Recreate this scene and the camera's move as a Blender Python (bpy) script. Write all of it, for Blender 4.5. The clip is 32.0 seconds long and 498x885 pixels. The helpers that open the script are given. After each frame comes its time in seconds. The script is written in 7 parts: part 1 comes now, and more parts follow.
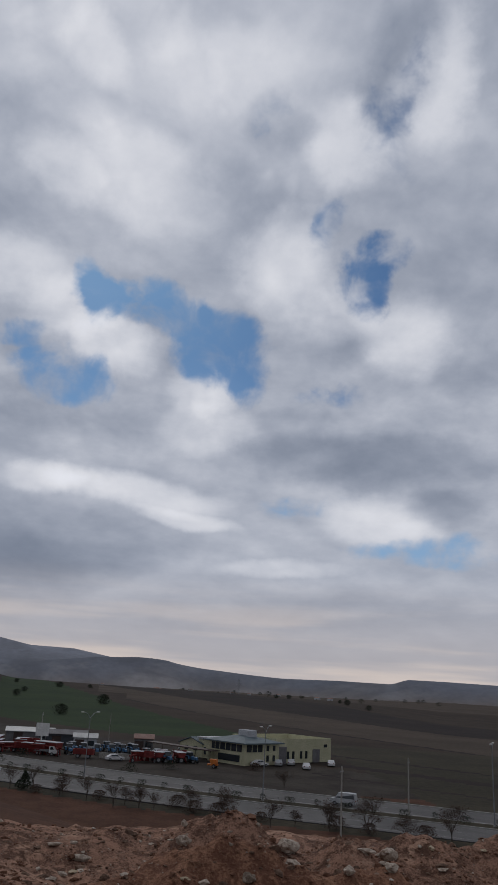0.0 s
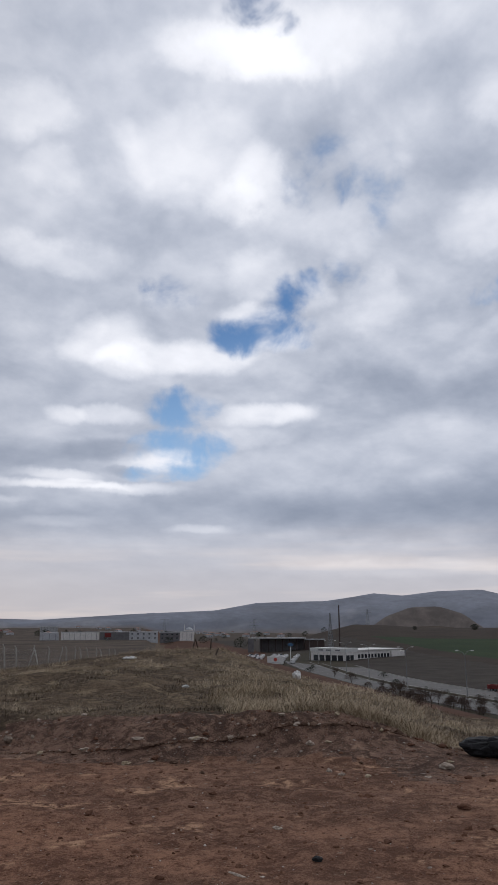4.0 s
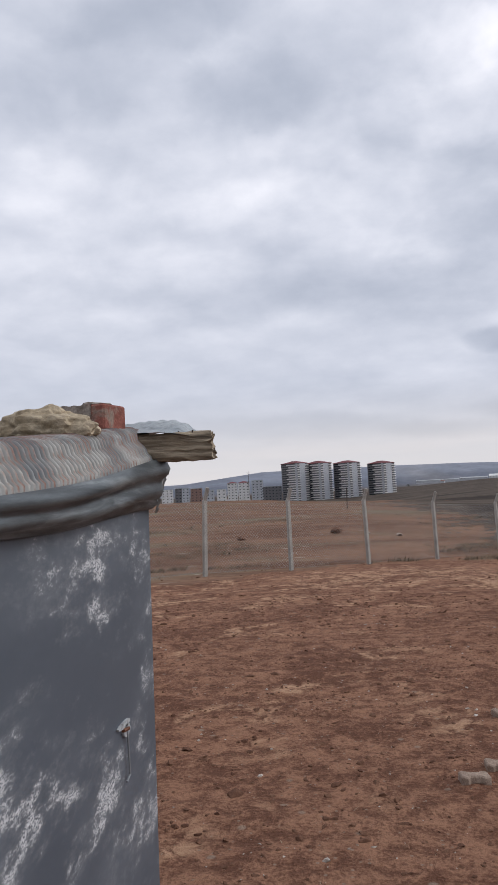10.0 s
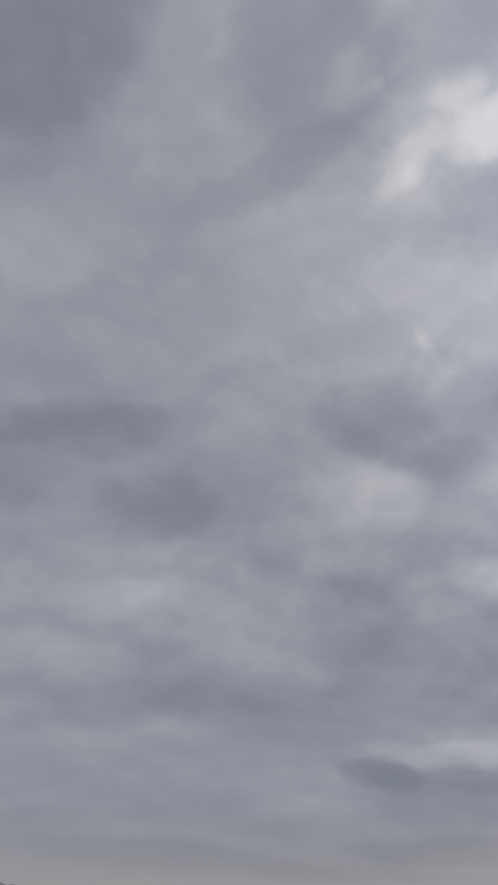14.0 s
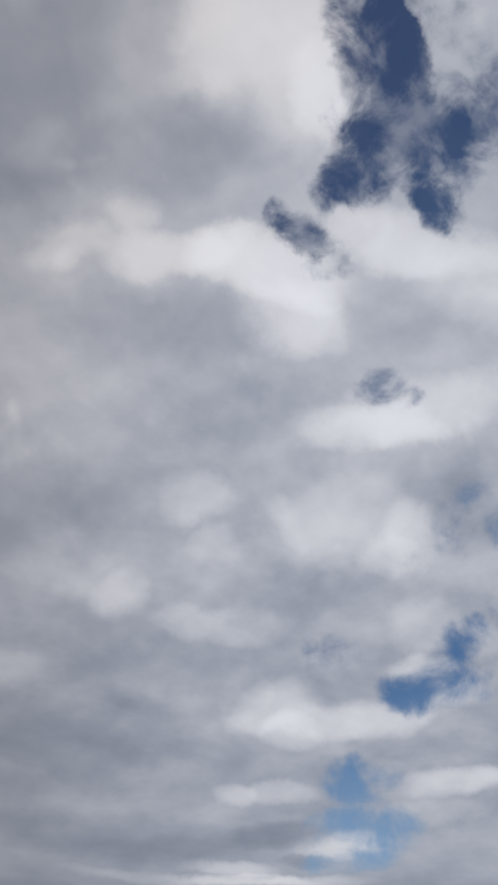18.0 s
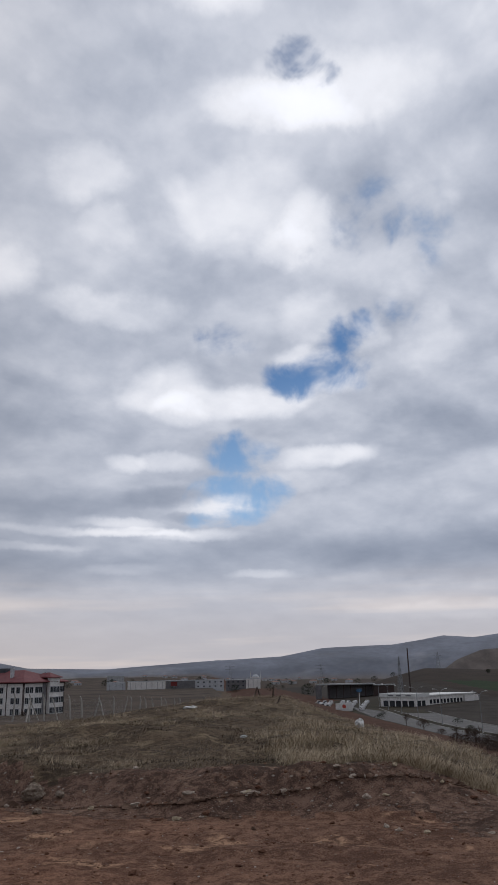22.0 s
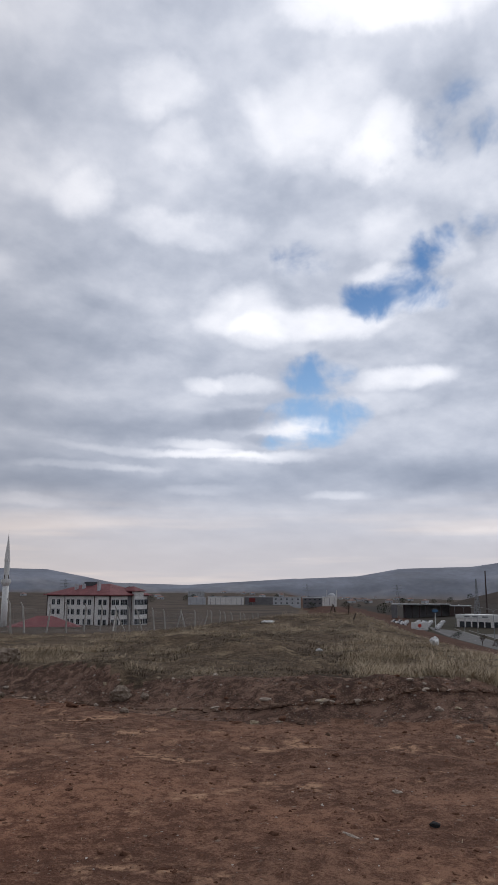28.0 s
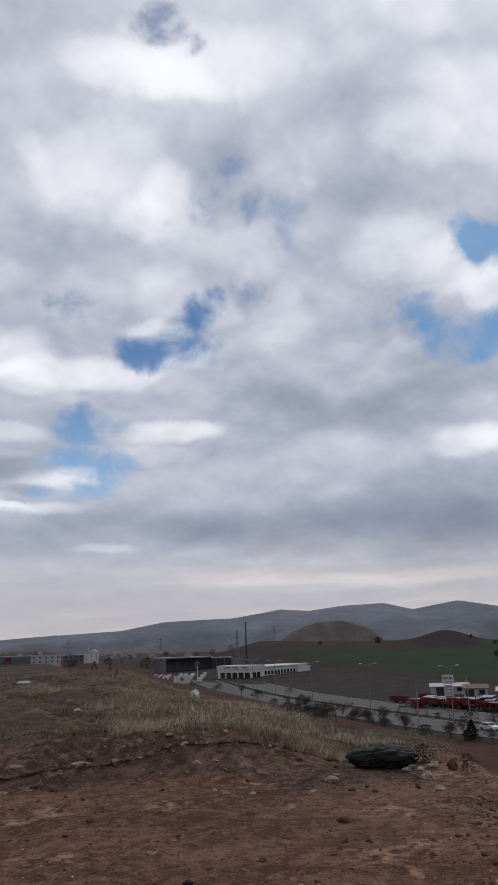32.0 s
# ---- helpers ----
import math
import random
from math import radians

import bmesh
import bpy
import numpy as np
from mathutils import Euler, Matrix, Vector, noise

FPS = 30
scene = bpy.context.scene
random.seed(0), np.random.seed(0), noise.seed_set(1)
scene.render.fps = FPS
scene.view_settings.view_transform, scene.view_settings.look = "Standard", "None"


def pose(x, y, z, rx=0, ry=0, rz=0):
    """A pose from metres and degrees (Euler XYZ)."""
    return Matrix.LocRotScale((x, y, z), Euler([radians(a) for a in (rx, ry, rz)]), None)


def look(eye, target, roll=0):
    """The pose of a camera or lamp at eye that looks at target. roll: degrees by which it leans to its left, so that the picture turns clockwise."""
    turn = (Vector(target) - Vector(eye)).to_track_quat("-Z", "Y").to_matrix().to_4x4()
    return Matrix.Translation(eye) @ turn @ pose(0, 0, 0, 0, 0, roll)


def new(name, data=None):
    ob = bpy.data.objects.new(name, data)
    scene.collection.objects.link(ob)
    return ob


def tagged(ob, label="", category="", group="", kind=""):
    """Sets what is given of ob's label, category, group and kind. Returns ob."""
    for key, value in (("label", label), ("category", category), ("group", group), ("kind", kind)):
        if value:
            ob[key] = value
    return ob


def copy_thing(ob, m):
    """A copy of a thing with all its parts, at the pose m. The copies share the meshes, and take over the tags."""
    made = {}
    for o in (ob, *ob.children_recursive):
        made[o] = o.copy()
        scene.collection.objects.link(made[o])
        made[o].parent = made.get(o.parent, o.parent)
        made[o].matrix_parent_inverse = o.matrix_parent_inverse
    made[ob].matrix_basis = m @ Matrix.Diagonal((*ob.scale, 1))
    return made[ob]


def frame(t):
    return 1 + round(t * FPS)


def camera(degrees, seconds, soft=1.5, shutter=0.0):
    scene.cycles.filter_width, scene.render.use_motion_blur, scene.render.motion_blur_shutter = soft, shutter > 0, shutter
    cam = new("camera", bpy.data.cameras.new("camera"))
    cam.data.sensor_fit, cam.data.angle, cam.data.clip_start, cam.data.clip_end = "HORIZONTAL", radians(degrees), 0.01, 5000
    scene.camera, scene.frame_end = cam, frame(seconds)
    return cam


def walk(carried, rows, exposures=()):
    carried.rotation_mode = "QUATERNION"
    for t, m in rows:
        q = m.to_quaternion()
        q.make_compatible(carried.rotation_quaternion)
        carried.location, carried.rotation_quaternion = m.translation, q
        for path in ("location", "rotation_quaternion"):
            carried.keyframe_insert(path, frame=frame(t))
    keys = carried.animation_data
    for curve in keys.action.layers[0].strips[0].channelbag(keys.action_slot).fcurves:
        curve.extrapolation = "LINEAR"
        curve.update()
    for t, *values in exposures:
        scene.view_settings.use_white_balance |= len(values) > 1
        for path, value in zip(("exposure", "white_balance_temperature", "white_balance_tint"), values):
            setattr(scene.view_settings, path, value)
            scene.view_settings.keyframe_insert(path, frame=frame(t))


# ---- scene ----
cam = camera(36.0, 32.0)
# seconds, place, tilt above level, lean, heading
PATH = [
    (0.0, -0.067, 0.148, 1.619, 17.65, -3.14, -94.55),
    (0.5, -0.046, 0.144, 1.608, 16.11, -3.53, -93.25),
    (1.0, -0.010, 0.150, 1.602, 14.62, -4.11, -91.97),
    (1.5, 0.002, 0.164, 1.601, 13.21, -3.56, -90.32),
    (2.0, -0.047, 0.179, 1.609, 13.18, -3.72, -83.74),
    (2.5, -0.061, 0.193, 1.619, 13.08, -2.78, -77.14),
    (3.0, -0.031, 0.222, 1.612, 12.49, -1.49, -69.42),
    (3.5, -0.057, 0.227, 1.615, 12.62, -0.13, -60.66),
    (5.5, -0.139, 0.179, 1.595, 12.69, -0.38, -44.33),
    (6.0, -0.155, 0.188, 1.583, 9.47, 0.99, -38.81),
    (6.5, -0.155, 0.248, 1.576, 6.67, 1.69, -29.89),
    (7.0, -0.143, 0.232, 1.553, 6.89, 1.98, -22.82),
    (7.5, -0.073, 0.211, 1.530, 5.44, 0.24, -14.62),
    (8.0, -0.020, 0.250, 1.517, 1.63, 3.63, -7.33),
    (8.5, -0.004, 0.250, 1.502, 2.70, 4.18, -3.96),
    (9.0, -0.000, 0.164, 1.523, 4.07, 2.87, -0.00),
    (9.5, 0.029, 0.160, 1.518, 2.96, 2.57, 6.05),
    (10.0, 0.025, 0.132, 1.526, 3.86, 3.01, 7.12),
    (10.5, 0.015, 0.127, 1.539, 5.26, 1.76, 6.40),
    (11.0, 0.002, 0.113, 1.553, 7.59, 0.66, 8.15),
    (11.5, -0.006, 0.114, 1.589, 13.79, 0.10, 12.71),
    (12.0, 0.005, 0.094, 1.615, 22.25, -1.18, 5.01),
    (12.5, -0.000, 0.066, 1.633, 27.80, -2.29, 1.81),
    (13.0, 0.011, 0.052, 1.641, 31.08, -0.87, 0.54),
    (13.5, 0.010, 0.080, 1.623, 32.84, -0.93, -0.83),
    (15.5, 0.039, 0.093, 1.613, 33.25, 0.15, -15.48),
    (16.0, 0.049, 0.100, 1.607, 33.15, 0.09, -20.95),
    (16.5, 0.061, 0.101, 1.604, 34.23, -0.32, -27.66),
    (17.0, 0.070, 0.100, 1.603, 36.25, -0.29, -32.04),
    (17.5, 0.080, 0.096, 1.602, 39.06, -0.19, -38.10),
    (18.0, 0.086, 0.093, 1.602, 39.91, 0.06, -41.46),
    (18.5, 0.090, 0.090, 1.602, 39.36, 0.19, -44.06),
    (19.0, 0.097, 0.085, 1.603, 37.60, 0.54, -48.13),
    (19.5, 0.102, 0.079, 1.604, 34.79, 1.19, -51.79),
    (20.0, 0.105, 0.073, 1.606, 30.68, 1.02, -54.73),
    (20.5, 0.107, 0.070, 1.611, 26.99, 1.13, -56.27),
    (21.0, 0.107, 0.068, 1.619, 22.64, 0.48, -56.92),
    (21.5, 0.103, 0.073, 1.635, 19.38, 0.02, -53.65),
    (22.0, 0.122, 0.092, 1.629, 16.79, 1.19, -49.65),
    (22.5, 0.132, 0.101, 1.630, 13.69, 2.44, -45.69),
    (23.0, 0.117, 0.125, 1.622, 11.24, 0.56, -42.56),
    (23.5, 0.099, 0.146, 1.613, 8.21, -0.23, -39.74),
    (24.0, 0.069, 0.113, 1.613, 7.31, 0.44, -38.19),
    (24.5, 0.093, 0.151, 1.596, 9.05, 1.26, -34.97),
    (26.5, 0.085, 0.108, 1.589, 10.46, 0.87, -35.73),
    (27.0, 0.087, 0.070, 1.594, 10.49, 0.28, -36.81),
    (27.5, 0.075, 0.049, 1.599, 10.44, -0.30, -40.21),
    (28.0, 0.130, 0.078, 1.595, 11.04, -0.11, -44.06),
    (28.5, 0.160, 0.095, 1.588, 11.37, -0.03, -46.41),
    (29.0, 0.174, 0.099, 1.599, 11.82, -0.12, -49.78),
    (29.5, 0.206, 0.118, 1.584, 11.98, 2.02, -54.61),
    (30.0, 0.211, 0.128, 1.589, 13.54, 2.03, -57.42),
    (30.5, 0.194, 0.111, 1.591, 14.09, 1.29, -58.66),
    (31.0, 0.187, 0.098, 1.588, 14.59, 1.24, -58.72),
    (31.5, 0.150, 0.083, 1.592, 14.36, 1.44, -60.35),
    (32.0, 0.145, 0.061, 1.591, 14.67, 1.90, -61.16),
]
walk(cam, [(t, pose(x, y, z, 90 + up, lean, turn)) for t, x, y, z, up, lean, turn in PATH],
     [(0.0, -0.25), (1.5, -0.03), (3.0, 0.15), (6.0, 0.14), (8.0, 0.72), (9.0, 0.86), (10.5, 0.82), (11.5, 0.45), (12.5, -0.02), (13.5, -0.3), (16.5, -0.42), (18.0, -0.42), (20.0, -0.38), (21.0, -0.22), (22.0, 0.05), (24.0, 0.30), (28.0, 0.24), (30.0, 0.08), (32.0, 0.02)])


# ---- small tools ----
def at(b, r, z=0.0):
    """A place at the bearing b (degrees clockwise from +y) and the distance r."""
    return Vector((r * math.sin(radians(b)), r * math.cos(radians(b)), z))


def toward(b, up):
    b, up = radians(b), radians(up)
    return (math.sin(b) * math.cos(up), math.cos(b) * math.cos(up), math.sin(up))


def ramp01(a, b, v):
    u = np.clip((v - a) / (b - a), 0.0, 1.0)
    return u * u * (3 - 2 * u)


class Nodes:
    """A thin wrapper that adds nodes to a tree and links them."""

    def __init__(self, tree):
        self.tree = tree
        tree.nodes.clear()

    def put(self, kind, ins=(), **props):
        n = self.tree.nodes.new(kind)
        for k, v in props.items():
            setattr(n, k, v)
        for k, v in dict(ins).items():
            if isinstance(v, bpy.types.NodeSocket):
                self.tree.links.new(v, n.inputs[k])
            else:
                n.inputs[k].default_value = v
        return n

    def calc(self, op, a, b=0.0, clamp=False):
        return self.put("ShaderNodeMath", {0: a, 1: b}, operation=op, use_clamp=clamp).outputs[0]

    def vec(self, op, a, b=(0, 0, 0), out=0):
        return self.put("ShaderNodeVectorMath", {0: a, 1: b}, operation=op).outputs[out]

    def span(self, v, a, b, c=0.0, d=1.0, soft=True):
        return self.put("ShaderNodeMapRange", {0: v, 1: a, 2: b, 3: c, 4: d},
                        interpolation_type="SMOOTHSTEP" if soft else "LINEAR").outputs[0]

    def noise(self, v, scale, detail=4.0, rough=0.5, warp=0.0, out=0):
        return self.put("ShaderNodeTexNoise", {"Vector": v, "Scale": scale, "Detail": detail,
                                               "Roughness": rough, "Distortion": warp}).outputs[out]

    def mix(self, f, a, b, blend="MIX"):
        return self.put("ShaderNodeMix", {0: f, 6: a, 7: b}, data_type="RGBA", blend_type=blend).outputs[2]


def rgb(c):
    return (*c, 1.0)


# ---- world: broken cloud over a pale horizon ----
world = bpy.data.worlds.new("sky")
scene.world = world
world.use_nodes = True
W = Nodes(world.node_tree)
way = W.put("ShaderNodeTexCoord").outputs["Generated"]
axes = W.put("ShaderNodeSeparateXYZ", {0: way})
high = axes.outputs[2]
lift = W.calc("ADD", W.calc("MAXIMUM", high, 0.0), 0.26)
flat = W.put("ShaderNodeCombineXYZ", {0: W.calc("DIVIDE", axes.outputs[0], lift),
                                      1: W.calc("DIVIDE", axes.outputs[1], lift), 2: 0.0}).outputs[0]
sky = W.put("ShaderNodeTexSky", sky_type="NISHITA", sun_disc=False, sun_elevation=radians(38),
            sun_rotation=radians(80), air_density=1.0, dust_density=0.6, ozone_density=2.0).outputs[0]
blue = W.mix(1.0, sky, rgb((0.020, 0.036, 0.053)), "MULTIPLY")
blue = W.mix(W.span(high, 0.55, 0.95, 0.0, 0.62), blue, rgb((0.022, 0.05, 0.15)))
blue = W.mix(W.span(high, 0.15, 0.42, 0.6, 0.0), blue, rgb((0.38, 0.57, 0.80)))

# wandering of the cloud edges, wide and fine; then the direction as bearing and height in degrees
stray = W.vec("SUBTRACT", W.noise(way, 7.0, 2.0, 0.5, out=1), (0.5, 0.5, 0.5))
frayed = W.vec("SUBTRACT", W.noise(way, 21.0, 4.0, 0.6, out=1), (0.5, 0.5, 0.5))
warp = W.vec("ADD", W.put("ShaderNodeVectorMath", {0: stray, 3: 0.075}, operation="SCALE").outputs[0],
             W.put("ShaderNodeVectorMath", {0: frayed, 3: 0.040}, operation="SCALE").outputs[0])
warp = W.put("ShaderNodeVectorMath", {0: W.vec("MULTIPLY", warp, (1.0, 1.0, 0.75)), 3: W.span(high, 0.08, 0.5, 0.45, 1.0)}, operation="SCALE").outputs[0]
bent = W.put("ShaderNodeSeparateXYZ", {0: W.vec("NORMALIZE", W.vec("ADD", way, warp))})
chart = W.put("ShaderNodeCombineXYZ", {0: W.calc("MULTIPLY", W.calc("ARCTAN2", bent.outputs[0], bent.outputs[1]), 57.2958),
                                       1: W.calc("MULTIPLY", W.calc("ARCSINE", bent.outputs[2]), 57.2958), 2: 1.0}).outputs[0]


def patches(spots, reach):
    """Sum of soft oval patches: bearing, height, half width, half height in degrees, weight, turn of the oval."""
    total = None
    for b, up, wide, tall, weight, turn in spots:
        c, k = math.cos(radians(turn)), math.sin(radians(turn))
        du = W.vec("DOT_PRODUCT", chart, (c / wide, k / wide, -(c * b + k * up) / wide), out=1)
        dv = W.vec("DOT_PRODUCT", chart, (-k / tall, c / tall, -(c * up - k * b) / tall), out=1)
        away = W.put("ShaderNodeMath", {0: du, 1: du, 2: W.calc("MULTIPLY", dv, dv)}, operation="MULTIPLY_ADD").outputs[0]
        one = W.span(away, reach, 0.0, 0.0, weight)
        total = one if total is None else W.calc("ADD", total, one)
    return total


# holes in the cloud, then its sunlit heaps (+) and shaded undersides (-) in stops
GAPS_NORTH = [(47.9, 11, 2.6, 0.6, 0.7, 3), (48, 12.7, 2.6, 1.3, 0.5, -2), (48, 24.7, 2.8, 1.3, 0.35, 5), (48.3, 55.3, 3.7, 1.4, 1.2, -6), (49.3, 16.3, 2.6, 1.3, 0.8, 3), (50.3, 13.2, 2.6, 1.5, 0.8, 2),
    (50.7, 53.2, 3.2, 1.7, 0.7, -8), (53.5, 57.6, 2.7, 1.4, 0.8, -11), (55.4, 42.6, 2.6, 1.4, 0.8, -10), (55.6, 21.9, 3.2, 1.5, 1.1, 2), (57.3, 59.9, 3.8, 3, 1.3, -14), (58.1, 24.8, 2.1, 1.2, 0.9, 1)]
GAPS_MIDDLE = [(61.5, 66.7, 6.4, 3.8, 1.3, -19), (61.9, 25.2, 2.8, 1.3, 0.45, -1), (62.4, 31.5, 4.5, 3.8, 0.35, -1), (65.4, 63.6, 3.4, 4.6, 1.3, -22), (65.5, 54.5, 2.6, 1.4, 1.1, -20), (66, 59.4, 4.6, 3.4, 0.9, -22),
    (71, 49, 1.9, 1.7, 0.4, -13), (73.8, 23.9, 2.3, 0.9, 0.7, 11), (75.1, 62.6, 8.3, 6.8, 0.5, -31), (78, 53.5, 3.2, 0.9, 0.5, -20), (78.7, 21.4, 3.4, 1.8, 1.2, -3), (79.4, 28.7, 1.4, 1.9, 0.8, -9)]
GAPS_EAST = [(80.4, 27, 1.3, 1.9, 0.9, 9), (85.2, 27, 4.3, 1.6, 1.1, -8), (90.5, 24.6, 3.7, 2.5, 1.4, 4), (93.6, 22.3, 1.4, 1.9, 0.9, 3), (94.4, 40.2, 2.5, 1.9, 0.3, 1), (97.9, 13, 3, 0.8, 0.6, 3),
    (99.3, 21.6, 2.3, 0.9, 0.5, 1), (99.7, 33.7, 1.5, 1.9, 0.6, -1), (102.6, 29.1, 1.5, 2.1, 1.1, -2), (103, 10.1, 2.6, 0.6, 0.5, 2), (103.7, 31.7, 1.9, 1.2, 1, -3), (105.1, 41.2, 2.2, 3.8, 0.5, -6),
    (108, 10.1, 3.4, 1.1, 0.9, 1)]
CLOUDS_A = [(-25.9, 57, 13.2, 5.1, -0.5, 23), (-24.6, 51.4, 6.8, 3, -0.25, 20), (-21, 22.5, 3, 2.1, 0.3, 3), (-19.2, 29.2, 5.8, 2.5, -0.2, 4), (-18.3, 45, 7.8, 3, 0.3, 14), (-10.7, 56.6, 4.6, 2.5, 0.15, 10),
    (-10.6, 33.3, 8.6, 1.9, -0.4, 7), (-8, 24.2, 5.6, 3, 0.25, -2), (-7.8, 21.5, 5.9, 1.6, 0.25, 4), (-7.6, 14.4, 7.4, 1.6, -0.2, 3), (-5.2, 28.3, 5.8, 2.3, -0.35, 3), (-1.1, 16.1, 6.6, 2.5, -0.15, -4),
    (-0.8, 4.6, 8.9, 0.9, -0.3, -3), (-0.7, 36.9, 6.3, 3.4, 0.15, 1)]
CLOUDS_B = [(0, 20.7, 2.7, 1.3, 0.2, -5), (4.5, 25.1, 1.9, 2.1, -0.2, -7), (5.2, 13.9, 7.4, 2.3, -0.25, 0), (6.1, 53.3, 11.3, 1.7, -0.2, 18), (8.8, 4.1, 5.5, 0.6, -0.25, -1), (9.3, 25.4, 6.1, 1.7, 0.2, -3),
    (10, 8.4, 7.3, 1.5, 0.25, -5), (10.8, 61.1, 9.6, 8.9, -0.45, 27), (11.2, 20.3, 3.6, 3.4, -0.25, 6), (12.1, 9.8, 2.6, 0.8, -0.4, -6), (12.4, 29.3, 5.3, 2.3, 0.35, -5), (13.6, 35.2, 5.2, 2.5, -0.4, 8),
    (14.5, 58.9, 4.1, 2.1, 0.2, 11), (15.1, 8.5, 5.1, 1.6, -0.4, 2), (16.6, 5.3, 5.9, 0.8, -0.4, -1)]
CLOUDS_C = [(17.2, 11, 5.6, 0.8, 0.3, -1), (19, 52, 4.1, 1.7, 0.3, 18), (19.6, 16.2, 11, 3, -0.25, 3), (22.6, 22.6, 4.1, 1.3, 0.2, 2), (23.6, 33.7, 7.1, 3.4, -0.35, 10), (25, 56, 3.2, 1.8, 0.3, 2),
    (25.7, 30.4, 4.2, 2.5, 0.25, -3), (27.5, 18.9, 7.1, 4.2, -0.3, 5), (27.7, 6.5, 3.8, 0.4, 0.3, -3), (28.2, 8.5, 8.1, 1.1, -0.35, -3), (30.7, 10.6, 8.6, 1.7, -0.3, 2), (30.8, 28, 2.2, 1.8, 0.4, 5),
    (31.6, 47.6, 11.9, 3.2, -0.35, 7), (31.8, 12.5, 9.9, 1.2, -0.4, -4), (31.9, 53.4, 7.8, 1.8, 0.5, 7)]
CLOUDS_D = [(32.2, 9.1, 4.7, 0.3, 0.35, 0), (32.7, 60.4, 16.2, 2.7, -0.35, 7), (33.6, 7.4, 12.8, 1.2, -0.4, 0), (35.8, 10.2, 5.6, 0.3, 0.35, -4), (37.3, 35.8, 3.4, 1.7, 0.35, 2), (38.5, 32.1, 2.1, 1.4, 0.3, 1),
    (39.2, 26.4, 4, 1.2, 0.35, 1), (40.2, 10.6, 3, 0.4, 0.5, -5), (40.4, 7.4, 2.6, 0.4, 0.3, -4), (40.6, 15, 1.4, 0.6, 0.4, 0), (40.9, 42.6, 8.6, 2.3, -0.3, 0), (41.4, 9.9, 3.9, 0.3, 0.45, -2),
    (43.2, 21, 3.2, 1.7, 0.5, 7), (43.4, 28.4, 3.8, 2.5, -0.25, 8), (43.5, 52.7, 8.7, 2.3, 0.85, -10)]
CLOUDS_E = [(43.7, 15.2, 2.2, 0.6, 0.4, -4), (43.8, 12.6, 3.5, 0.8, -0.5, 4), (44.4, 19.2, 2.2, 1.1, 0.4, -5), (45.3, 66.3, 14.7, 5.1, 0.7, -4), (45.5, 11, 1.5, 0.4, -0.4, 3), (45.9, 9.7, 3.4, 0.4, 0.5, 3),
    (46.5, 49, 5.5, 2.5, 0.6, -4), (47.8, 12, 2.6, 0.9, 0.55, 3), (49.3, 33.9, 5.6, 2.5, 0.35, 6), (50, 20.2, 5.8, 1.2, 0.6, 4), (50.8, 7, 2.3, 0.3, 0.35, 1), (52.5, 40.2, 6.1, 1.6, 0.6, -7),
    (52.6, 8.5, 8.5, 1.6, -0.4, 1), (53.3, 31.1, 2, 1.3, 0.45, 0), (53.5, 63.2, 4.7, 2.5, 0.4, -11)]
CLOUDS_F = [(54.1, 14, 3.5, 0.8, 0.3, 2), (55, 23.4, 1.9, 0.9, 0.5, -6), (55.4, 32.3, 2.2, 1.9, 0.45, 3), (55.5, 26.3, 2.1, 1.8, 0.3, 2), (55.8, 15.7, 3.3, 0.8, 0.65, 1), (57.5, 21.3, 1.9, 0.8, 0.4, -6),
    (59.6, 24.4, 1.4, 1.1, 0.3, 0), (60.5, 53, 8.4, 2.1, 0.55, -16), (60.5, 40.7, 7.8, 2.1, 0.45, 0), (60.9, 34.3, 3.1, 3.4, -0.3, -11), (64.1, 17, 5.7, 1.7, -0.3, -1), (64.6, 23.2, 2.3, 2.1, 0.3, -2),
    (65.6, 4, 8.5, 0.6, 0.3, 0), (67.4, 48.8, 7, 2.7, 0.4, -10), (69, 8.1, 12.4, 2, -0.65, -1)]
CLOUDS_G = [(70.6, 37.3, 8, 2.5, -0.2, -6), (71.6, 32.3, 3, 3.4, -0.3, 15), (74.2, 17.1, 4, 2.5, -0.35, 9), (74.6, 28.4, 4.3, 2.1, 0.4, 12), (76.2, 35.8, 2.9, 1.8, 0.4, -14), (77.4, 6, 5.5, 1.7, -0.35, 6),
    (77.7, 42.9, 3.2, 1.7, 0.35, -17), (78, 26.4, 3.5, 2.3, 0.5, 10), (78, 13.9, 2.6, 1.1, 0.5, 7), (79.4, 9.5, 8.1, 2.5, -0.45, -2), (81.7, 24.1, 3.9, 1.9, 0.6, -17), (83.7, 35.5, 6.7, 3, 0.45, -22),
    (84.9, 13.4, 6.5, 1.1, 0.6, -6), (88.9, 11.6, 3.9, 0.6, 0.5, -5), (89.9, 21.4, 2.9, 1.7, 0.5, 5)]
